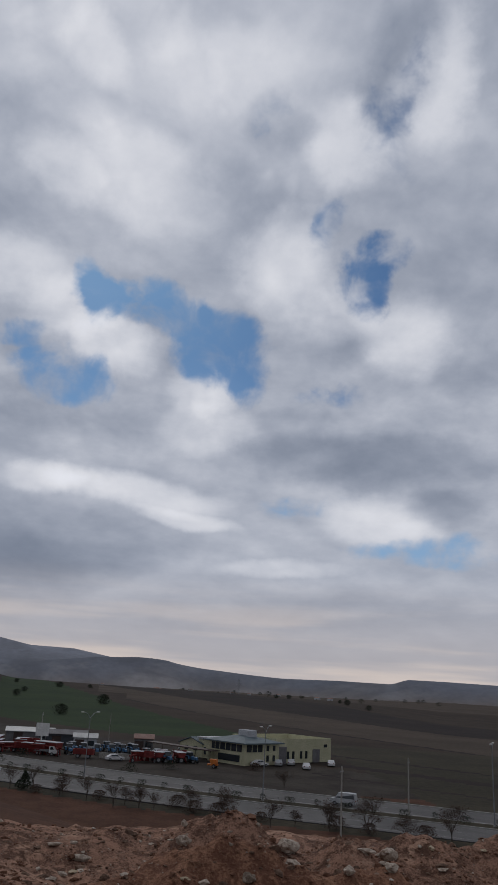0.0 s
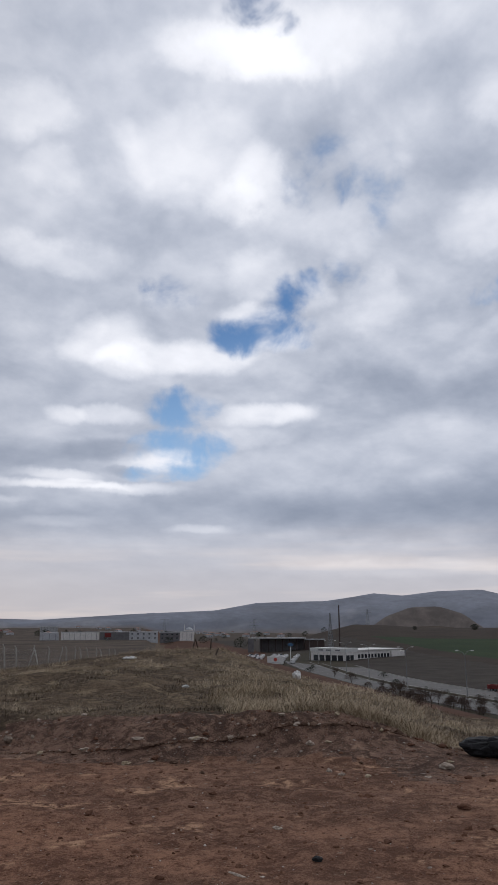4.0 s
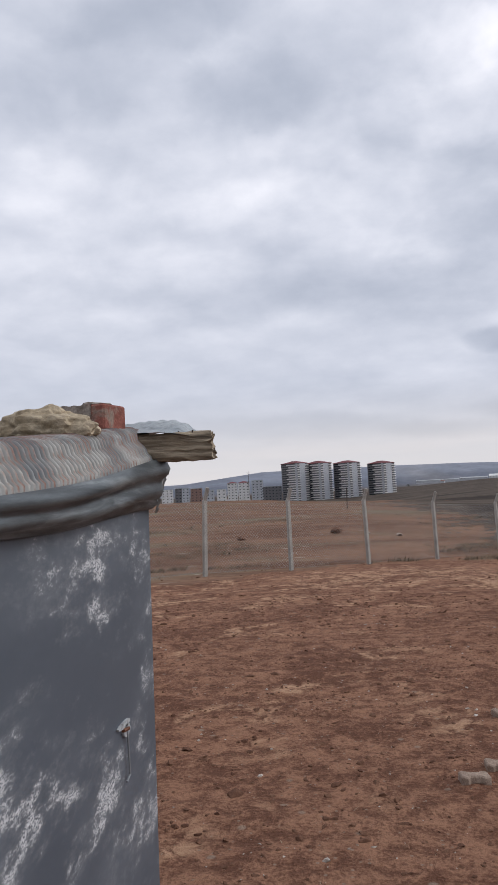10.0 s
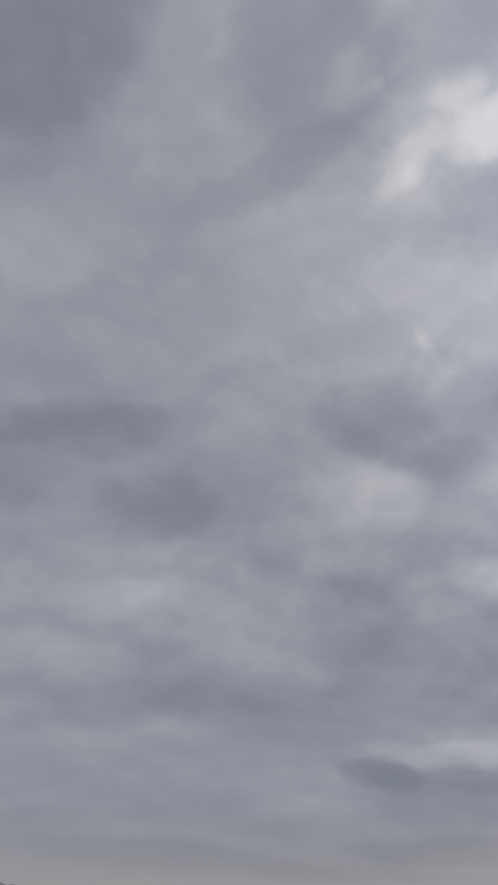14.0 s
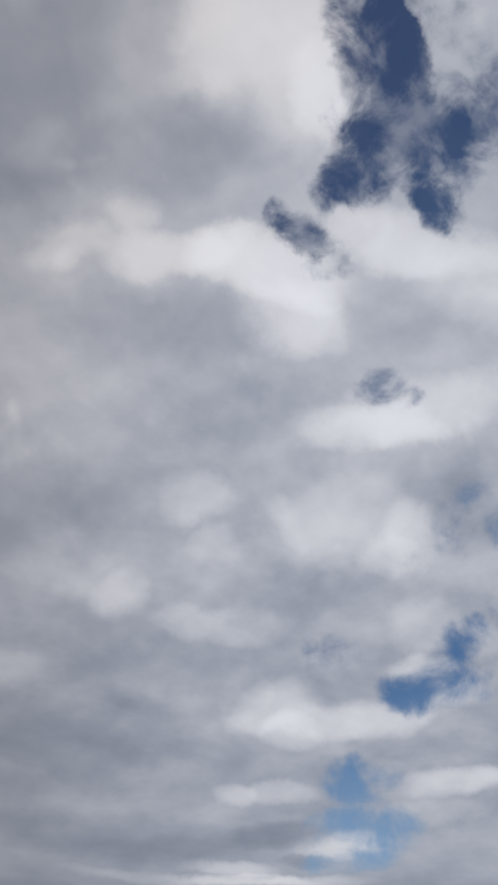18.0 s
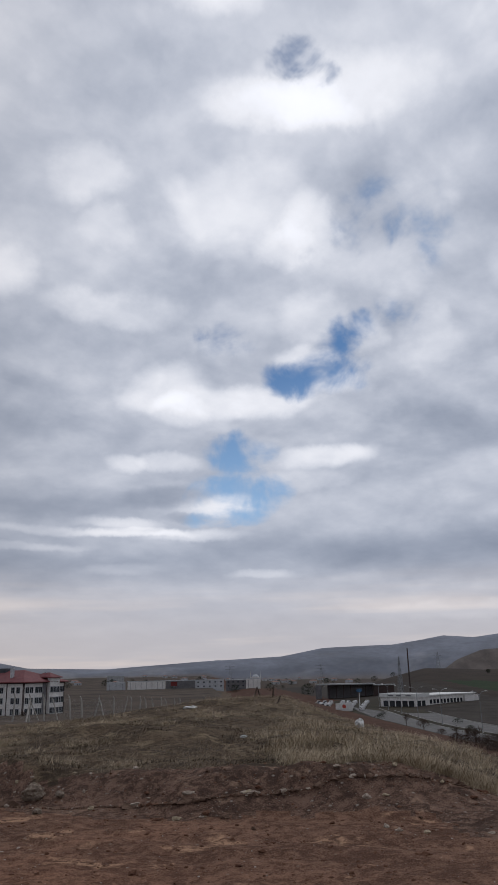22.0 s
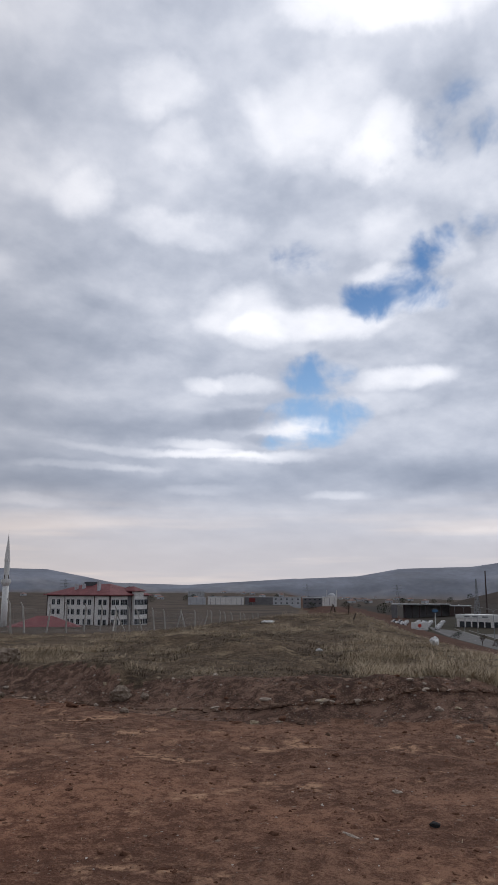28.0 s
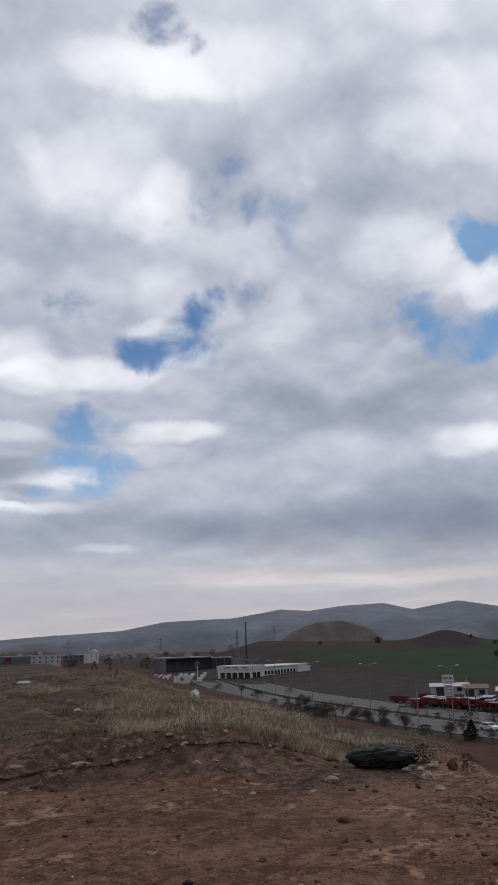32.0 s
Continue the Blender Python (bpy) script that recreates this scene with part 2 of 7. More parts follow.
CLOUDS_H = [(90.1, 43, 9.2, 3, 0.35, 4), (90.5, 18.5, 3.6, 1.7, 0.4, 4), (91, 34.3, 5.1, 3.4, -0.2, 4), (94.4, 40.2, 3.3, 2.1, -0.3, 1), (96.4, 8.4, 4.3, 0.6, 0.4, 3), (96.5, 31, 3.9, 3.6, 0.65, 1),
    (98.2, 5.2, 13.6, 1.2, -0.25, 4), (100.4, 27.1, 2.8, 1.7, 0.3, 0), (101.3, 39.1, 4.1, 2.7, 0.5, -3), (102.9, 16.5, 8.8, 1.9, -0.8, 1), (103.8, 12, 4.3, 1.6, 0.6, -6), (105.6, 43.1, 2.9, 3.8, -0.5, -7),
    (105.7, 25.6, 3.5, 2.7, 0.6, -2), (108.4, 42.2, 3.1, 3.6, 0.7, -8), (108.6, 12.9, 2.6, 1.3, -0.5, 0)]
CLOUDS = CLOUDS_A + CLOUDS_B + CLOUDS_C + CLOUDS_D + CLOUDS_E + CLOUDS_F + CLOUDS_G + CLOUDS_H
gap, heaps = patches(GAPS_NORTH + GAPS_MIDDLE + GAPS_EAST, 2.5), patches(CLOUDS, 2.0)

billow = W.noise(flat, 1.7, 2.0, 0.45, 0.1)
fine = W.noise(flat, 4.6, 6.0, 0.54, 0.1)
above = W.noise(W.vec("MULTIPLY", flat, (0.955, 0.955, 1.0)), 4.6, 6.0, 0.54, 0.1)
wisp = W.noise(way, 17.0, 4.0, 0.55, 0.3)
crest = W.calc("SUBTRACT", fine, above)                                     # cloud tops catch the light
east = W.span(W.vec("DOT_PRODUCT", way, toward(85, 20), out=1), 0.15, 0.9)  # more broken cloud this way
grain = W.calc("ADD", W.calc("MULTIPLY", W.calc("SUBTRACT", fine, 0.5), 1.0), W.calc("MULTIPLY", W.calc("SUBTRACT", billow, 0.5), 0.55))
grain = W.calc("ADD", grain, W.calc("ADD", W.calc("MULTIPLY", crest, 1.1), W.calc("MULTIPLY", W.calc("SUBTRACT", wisp, 0.5), 0.5)))
lumpy = W.vec("ADD", way, W.put("ShaderNodeVectorMath", {0: stray, 3: 0.16}, operation="SCALE").outputs[0])
cells = W.put("ShaderNodeTexVoronoi", {"Vector": lumpy, "Scale": 8.5, "Detail": 2.0, "Roughness": 0.5, "Lacunarity": 2.2, "Smoothness": 0.4}, feature="SMOOTH_F1")
puff = W.calc("MULTIPLY", W.span(cells.outputs["Distance"], 0.62, 0.10, -0.5, 0.5, soft=False), W.span(high, 0.12, 0.35))      # heaped, rounded cloud
grain = W.calc("ADD", grain, W.calc("MULTIPLY", W.calc("ADD", puff, 0.22), 0.5))
grain = W.calc("MULTIPLY", grain, W.calc("MULTIPLY", W.span(east, 0.0, 1.0, 0.45, 0.88, soft=False), W.span(high, 0.05, 0.4, 0.4, 1.0)))
lean = W.span(W.vec("DOT_PRODUCT", way, toward(50, 50), out=1), 0.78, 0.97, -0.18, 0.25)     # thicker, duller cloud away from the sun
level = W.calc("ADD", W.calc("MULTIPLY", W.span(high, 0.0, 0.36, -0.42, 0.0), W.span(east, 0.25, 0.75, 1.0, 0.3)), W.calc("ADD", W.span(high, 0.40, 0.66, 0.0, 0.1), W.calc("MULTIPLY", lean, W.span(high, 0.3, 0.5))))
stops = W.calc("ADD", W.calc("ADD", W.calc("ADD", W.calc("MULTIPLY", W.calc("MAXIMUM", heaps, 0.0), W.span(east, 0.0, 0.5, 0.55, 1.35)), W.calc("MULTIPLY", W.calc("MINIMUM", heaps, 0.0), 0.9)), grain), W.calc("ADD", level, W.span(east, 0.0, 1.0, -0.02, 0.27)))
stops = W.calc("MULTIPLY", W.calc("TANH", W.calc("DIVIDE", stops, 1.3)), 1.3)
tint = W.mix(W.span(stops, -0.9, 0.9, soft=False), rgb((0.85, 0.99, 1.30)), rgb((0.995, 1.0, 1.06)))
bright = W.calc("MULTIPLY", W.calc("POWER", 2.0, stops), 0.43)
tone = W.put("ShaderNodeVectorMath", {0: tint, 3: bright}, operation="SCALE").outputs[0]
ragged = W.calc("ADD", W.calc("MULTIPLY", W.calc("SUBTRACT", 0.5, fine), 2.6), W.calc("MULTIPLY", W.calc("SUBTRACT", 0.5, wisp), 4.6))
hole = W.calc("SUBTRACT", W.calc("ADD", gap, W.calc("MULTIPLY", ragged, 0.6)), W.calc("MULTIPLY", W.calc("MAXIMUM", heaps, 0.0), 0.35))
open_sky = W.calc("MULTIPLY", W.span(hole, 0.12, 1.35, 0.0, 0.95), W.calc("MULTIPLY", W.span(gap, 0.0, 0.4), W.span(wisp, 0.40, 0.68, 1.0, 0.62)))
cloud = W.mix(open_sky, tone, blue)
# the pale, faintly rosy band over the hills
low = W.span(high, 0.015, 0.15, 1.0, 0.0)
streak = W.noise(W.vec("MULTIPLY", way, (2.0, 2.0, 26.0)), 1.2, 4.0, 0.5)
rosy = W.mix(W.span(streak, 0.42, 0.66), rgb((0.50, 0.465, 0.475)), rgb((0.80, 0.67, 0.585)))
rosy = W.mix(W.span(east, 0.1, 0.6, 0.9, 0.0), rosy, rgb((0.395, 0.40, 0.425)))              # greyer to the north
cloud = W.mix(W.calc("MULTIPLY", low, 0.8), cloud, rosy)
below = W.span(high, -0.02, 0.0, 1.0, 0.0)
cloud = W.mix(below, cloud, rgb((0.16, 0.14, 0.13)))
cloud = W.mix(1.0, cloud, W.mix(W.span(east, 0.25, 1.0), rgb((1.042, 1.0, 0.952)), rgb((0.985, 1.0, 1.02))), "MULTIPLY")  # warmer cloud to the west
back = W.put("ShaderNodeBackground", {0: cloud, 1: 1.0})
W.put("ShaderNodeOutputWorld", {0: back.outputs[0]})

sun = new("sun", bpy.data.lights.new("sun", "SUN"))
sun.data.energy, sun.data.angle, sun.data.color = 0.6, radians(25), (1.0, 0.96, 0.9)
sun.matrix_world = look(Vector(toward(80, 38)) * 50, (0, 0, 0))


# ---- materials ----
def surface(name, dark, pale, size=1.0, rough=0.85, bump=0.3, grain=30.0, metal=0.0, third=None, spots=None, streaks=None, hill=False):
    """Two colours in large soft patches, a fine grain over them, and relief. third: a colour in rarer patches;
    spots: (colour, size, share) of small flecks; streaks: (x, y, z) stretches the pattern."""
    m = bpy.data.materials.new(name)
    m.use_nodes = True
    n = Nodes(m.node_tree)
    v = n.put("ShaderNodeTexCoord").outputs["Object"]
    if streaks:
        v = n.vec("MULTIPLY", v, streaks)
    if hill:                                   # gullies and bare patches that follow the height of the slope
        v = n.vec("ADD", n.put("ShaderNodeVectorMath", {0: n.vec("NORMALIZE", n.vec("MULTIPLY", v, (1, 1, 0))), 3: 3500.0}, operation="SCALE").outputs[0],
                  n.vec("MULTIPLY", v, (0.02, 0.02, 3.0)))
    big = n.noise(v, 1.0 / size, 6.0, 0.6, 0.3)
    col = n.mix(n.span(big, 0.35, 0.65), rgb(dark), rgb(pale))
    if third:
        col = n.mix(n.span(n.noise(v, 0.45 / size, 5.0, 0.62, 0.6), 0.52, 0.66), col, rgb(third))
    small = n.noise(v, grain, 4.0, 0.65)
    tint = n.span(small, 0.25, 0.75, 0.86 if hill else 0.62, 1.14 if hill else 1.38, soft=False)
    col = n.mix(1.0, col, n.put("ShaderNodeCombineColor", {0: tint, 1: tint, 2: tint}).outputs[0], "MULTIPLY")
    if spots:
        c, s, share = spots
        cell = n.put("ShaderNodeTexVoronoi", {"Vector": v, "Scale": 1.0 / s})
        fleck = n.calc("MULTIPLY", n.span(cell.outputs["Distance"], 0.16, 0.30, 1.0, 0.0),
                       n.span(n.put("ShaderNodeSeparateColor", {0: cell.outputs["Color"]}).outputs[0], 1 - share, 1 - share + 0.03))
        col = n.mix(fleck, col, rgb(c))
    height = n.calc("ADD", n.calc("MULTIPLY", small, 0.4), big)
    b = n.put("ShaderNodeBump", {"Strength": bump, "Distance": 0.6 / grain, "Height": height})
    p = n.put("ShaderNodeBsdfPrincipled", {"Base Color": col, "Roughness": rough, "Metallic": metal, "Normal": b.outputs[0],
                                           "Specular IOR Level": 0.08 if rough > 0.9 else 0.3})
    n.put("ShaderNodeOutputMaterial", {0: p.outputs[0]})
    return m


def soil(name, dark, pale, crust, share=0.57, stones=(0.28, 0.21, 0.16), fleck=0.10, dry_at=(), brown_at=()):
    """Churned earth: three sizes of crumbs, dry crusts in patches, small stones."""
    m = bpy.data.materials.new(name)
    m.use_nodes = True
    n = Nodes(m.node_tree)
    v = n.put("ShaderNodeTexCoord").outputs["Object"]
    wide, mid, small = n.noise(v, 0.8, 4.0, 0.6, 0.4), n.noise(v, 7.0, 5.0, 0.65, 0.5), n.noise(v, 45.0, 4.0, 0.7)
    lumps = n.calc("ADD", n.calc("ADD", n.calc("MULTIPLY", wide, 0.25), n.calc("MULTIPLY", mid, 0.42)), n.calc("MULTIPLY", small, 0.33))
    col = n.mix(n.span(lumps, 0.43, 0.58), rgb(dark), rgb(pale))
    for x, y, r in brown_at:                    # browner, darker stretches, among them the trodden track
        d = n.calc("ADD", n.vec("DISTANCE", v, (x, y, 0.0), out=1), n.calc("MULTIPLY", wide, r * 0.8))
        col = n.mix(n.span(d, r * 1.4, r * 0.6, 0.0, 0.62), col, n.mix(n.span(lumps, 0.41, 0.60), rgb((0.092, 0.052, 0.036)), rgb((0.230, 0.140, 0.098))))
    crusts = n.noise(v, 1.1, 6.0, 0.66, 0.8)
    for x, y, r, more in dry_at:               # stretches where more of the dry crust has formed
        d = n.vec("DISTANCE", v, (x, y, 0.0), out=1)
        crusts = n.calc("ADD", crusts, n.span(d, r, r * 0.25, 0.0, more))
    dry = n.calc("MULTIPLY", n.span(crusts, share, share + 0.10), n.span(mid, 0.40, 0.58))
    col = n.mix(dry, col, rgb(crust))
    for size, part_of in ((0.035, fleck), (0.09, fleck * 0.6)):
        cell = n.put("ShaderNodeTexVoronoi", {"Vector": v, "Scale": 1.0 / size})
        pick = n.put("ShaderNodeSeparateColor", {0: cell.outputs["Color"]}).outputs[0]
        on = n.calc("MULTIPLY", n.span(cell.outputs["Distance"], 0.14, 0.30, 1.0, 0.0), n.span(pick, 1 - part_of, 1 - part_of + 0.02))
        col = n.mix(n.calc("MULTIPLY", on, 0.8), col, rgb(stones))
    b = n.put("ShaderNodeBump", {"Strength": 1.0, "Distance": 0.065, "Height": n.calc("ADD", mid, n.calc("MULTIPLY", small, 0.4))})
    p = n.put("ShaderNodeBsdfPrincipled", {"Base Color": col, "Roughness": 0.95, "Normal": b.outputs[0], "Specular IOR Level": 0.08})
    n.put("ShaderNodeOutputMaterial", {0: p.outputs[0]})
    return m


def plain(name, c, rough=0.6, metal=0.0, grain=12.0, vary=0.12):
    return surface(name, tuple(k * (1 - vary) for k in c), tuple(min(1, k * (1 + vary)) for k in c), 0.8, rough, 0.05, grain, metal)


def glass(name, c=(0.03, 0.035, 0.04)):
    m = bpy.data.materials.new(name)
    m.use_nodes = True
    p = m.node_tree.nodes["Principled BSDF"]
    p.inputs["Base Color"].default_value, p.inputs["Roughness"].default_value = rgb(c), 0.08
    return m


DIRT = soil("red_dirt", (0.138, 0.064, 0.041), (0.325, 0.170, 0.106), (0.47, 0.285, 0.178), dry_at=((-1.5, 15.0, 7.5, 0.07), (3.0, 17.0, 6.0, 0.09), (0.0, 5.6, 1.4, 0.05), (5.0, 7.8, 2.5, 0.05)), brown_at=((8.0, 5.0, 5.5), (5.0, 8.9, 3.2), (2.9, 2.6, 2.6)))
RUBBLE = soil("rubble_soil", (0.105, 0.057, 0.040), (0.36, 0.205, 0.142), (0.46, 0.285, 0.20), 0.55, (0.30, 0.25, 0.20), 0.16)
BANK = soil("bank_soil", (0.072, 0.044, 0.033), (0.225, 0.138, 0.100), (0.31, 0.20, 0.14), 0.55, (0.36, 0.31, 0.26), 0.20)
HAY = soil("dry_grass_soil", (0.054, 0.039, 0.027), (0.155, 0.111, 0.073), (0.24, 0.18, 0.115), 0.53, (0.20, 0.165, 0.10), 0.05)
SLOPE = surface("slope_soil", (0.060, 0.027, 0.016), (0.088, 0.041, 0.025), 5.0, 0.95, 0.4, 3)
REDFIELD = surface("red_field", (0.122, 0.062, 0.038), (0.215, 0.122, 0.078), 5.5, 0.95, 0.5, 2.5, third=(0.165, 0.138, 0.092), spots=((0.36, 0.31, 0.25), 0.7, 0.05), streaks=(0.7, 1.2, 1))
STEPPE = surface("steppe", (0.052, 0.040, 0.031), (0.105, 0.080, 0.062), 22.0, 0.95, 0.5, 0.6, third=(0.036, 0.028, 0.022), streaks=(0.8, 1.2, 1))
GREEN = surface("winter_wheat", (0.014, 0.030, 0.010), (0.022, 0.040, 0.013), 40.0, 0.95, 0.2, 0.8)
PLOUGH = surface("ploughed_field", (0.016, 0.012, 0.011), (0.025, 0.018, 0.016), 40.0, 0.95, 0.2, 0.8)
FALLOW = surface("fallow_field", (0.050, 0.037, 0.028), (0.072, 0.054, 0.041), 40.0, 0.95, 0.2, 0.8)
OLIVE = surface("olive_field", (0.030, 0.026, 0.017), (0.044, 0.037, 0.024), 30.0, 0.95, 0.2, 0.8)
BROWN = surface("brown_field", (0.028, 0.019, 0.014), (0.041, 0.029, 0.021), 30.0, 0.95, 0.2, 0.8)
BAREHILL = surface("bare_hill", (0.070, 0.058, 0.053), (0.115, 0.095, 0.085), 90.0, 0.95, 0.1, 0.05, hill=True)


def hazy_slopes():
    """Bare slopes with gullies and bare patches, brownish at their foot. Distance haze is put into the colour: bluer on
    the nearer range and paler on the far one.
    """
    m = bpy.data.materials.new("hazy_hills")
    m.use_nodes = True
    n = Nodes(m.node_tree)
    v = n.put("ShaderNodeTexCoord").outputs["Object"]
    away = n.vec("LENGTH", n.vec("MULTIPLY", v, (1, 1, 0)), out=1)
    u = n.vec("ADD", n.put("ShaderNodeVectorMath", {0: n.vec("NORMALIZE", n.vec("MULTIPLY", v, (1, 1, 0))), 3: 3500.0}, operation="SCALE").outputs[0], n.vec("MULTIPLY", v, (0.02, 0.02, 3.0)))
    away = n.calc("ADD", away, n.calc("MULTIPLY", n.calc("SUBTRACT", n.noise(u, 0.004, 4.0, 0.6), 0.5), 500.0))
    # haze painted in by distance: bluish past 2.8 km, paler past 3.9 km
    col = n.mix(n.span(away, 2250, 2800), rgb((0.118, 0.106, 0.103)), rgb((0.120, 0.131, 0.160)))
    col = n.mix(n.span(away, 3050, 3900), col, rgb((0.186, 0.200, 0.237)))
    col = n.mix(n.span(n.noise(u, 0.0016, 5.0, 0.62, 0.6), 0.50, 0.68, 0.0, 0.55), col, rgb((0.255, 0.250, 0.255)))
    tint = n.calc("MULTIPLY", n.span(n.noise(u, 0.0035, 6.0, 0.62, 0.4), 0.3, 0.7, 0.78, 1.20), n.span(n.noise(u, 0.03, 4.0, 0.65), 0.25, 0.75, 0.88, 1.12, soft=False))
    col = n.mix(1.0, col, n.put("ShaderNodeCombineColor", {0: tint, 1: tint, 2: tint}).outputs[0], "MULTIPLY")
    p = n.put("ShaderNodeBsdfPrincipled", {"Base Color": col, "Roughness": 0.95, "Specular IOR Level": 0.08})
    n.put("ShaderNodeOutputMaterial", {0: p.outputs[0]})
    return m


FARHILL = hazy_slopes()
GRAVEL = surface("yard_gravel", (0.029, 0.023, 0.019), (0.048, 0.040, 0.033), 9.0, 0.95, 0.3, 2.0)

# ---- the ground: one sheet from the lot to the mountains ----
KNOTS = [0, 8, 12, 20, 32, 60, 110, 180, 260, 400, 830, 1400, 2400]
SECTORS = [(-2, [0, 0, -.1, -.5, -1.25, -.9, -.3, .4, -4, -9, -12, -8, 0]),
           (12, [0, 0, -.1, -.55, -1.3, -1.6, -2, -3, -4, -4, 0, 8, 0]),
           (28, [0, 0, .05, -.3, -.9, -1.8, -4, -7, -9.5, -11, -12, -9, 0]),
           (44, [0, 0, -.03, -.2, -.42, -1.7, -4, -7, -9.5, -11.5, -12, -12, 0])]
RIDGE_B = [-60, -30, -12, -6, 4, 9, 13, 20, 22, 25.5, 29.5, 32, 34.2, 39.5, 46.5, 52, 55, 60, 63.5, 65.6, 68, 71, 73, 76.2, 79, 82, 85, 88.5, 91, 95, 100, 104.6, 105.7, 108, 125, 180]
RIDGE_UP = [.8, .8, .95, 1.6, 1.55, 1.45, 1.28, .85, 1.25, 1.65, 1.58, 1.1, .65, .5, .92, 1.15, 1.68, 1.85, 2.42, 2.23, 2.5, 2.58, 2.06, 2.54, 2.0, 1.95, 1.45, 1.56, 1.27, 1.0, .95, .87, 1.2, 1.17, 1.0, .8]
FRONT_B = [70, 77, 80, 84, 88.5, 91, 94.3, 97, 100.8, 104.6, 105.7, 108, 125]
FRONT_UP = [0, 0, .55, 1.25, 1.56, 1.27, 1.03, .9, .95, .87, 1.2, 1.17, .9]
RISE_B, RISE_UP = [40, 50, 56, 58.7, 60, 62, 64, 67, 71.6, 74, 78, 84, 92, 101, 108, 125], [0, 0, 1, 6, 12, 20, 19, 16, 15.5, 14.5, 12.5, 10.5, 8.5, 6, -3, -6]
HEAPS = [(8.97, -0.44, 0.62, 0.44), (8.53, -1.70, 0.45, 0.36), (9.1, -2.35, 0.42, 0.36), (8.83, -3.2, 0.55, 0.38), (5.4, 0.85, 0.55, 0.27), (5.95, 0.15, 0.6, 0.24),
         (6.28, -0.44, 0.55, 0.30), (6.4, -1.15, 0.5, 0.20), (6.4, -1.95, 0.6, 0.26), (9.55, 0.92, 0.5, 0.16), (5.2, -1.3, 0.7, 0.2), (4.4, 0.5, 0.6, 0.12)]


def lattice(ix, iy, seed):
    h = np.sin(ix * 127.1 + iy * 311.7 + seed * 74.7) * 43758.5453
    return h - np.floor(h)


def rough(x, y, size, seed=0, layers=4):
    """Smooth value noise, about -1 to 1."""
    total, amp, norm = 0.0, 1.0, 0.0
    for k in range(layers):
        u, v = x / size + 17.3 * k, y / size - 9.1 * k
        iu, iv = np.floor(u), np.floor(v)
        fu, fv = u - iu, v - iv
        fu, fv = fu * fu * (3 - 2 * fu), fv * fv * (3 - 2 * fv)
        a, b = lattice(iu, iv, seed), lattice(iu + 1, iv, seed)
        c, d = lattice(iu, iv + 1, seed), lattice(iu + 1, iv + 1, seed)
        total = total + amp * ((a + (b - a) * fu) * (1 - fv) + (c + (d - c) * fu) * fv)
        norm, amp, size = norm + amp, amp * 0.5, size * 0.5
    return total / norm * 2 - 1


def polar(x, y):
    return np.hypot(x, y), np.degrees(np.arctan2(x, y))


def foot_r(b):
    """How far off the bank begins, and below where its grass."""
    return np.interp(b, [16, 20.5, 24, 27, 36, 46, 60], [21.5, 17.5, 14.4, 12.8, 11.2, 9.9, 9.7])


def top_r(b):
    return np.interp(b, [16, 21, 25, 28, 36, 46, 60], [31, 21.5, 16.0, 14.3, 12.6, 11.5, 11.2])


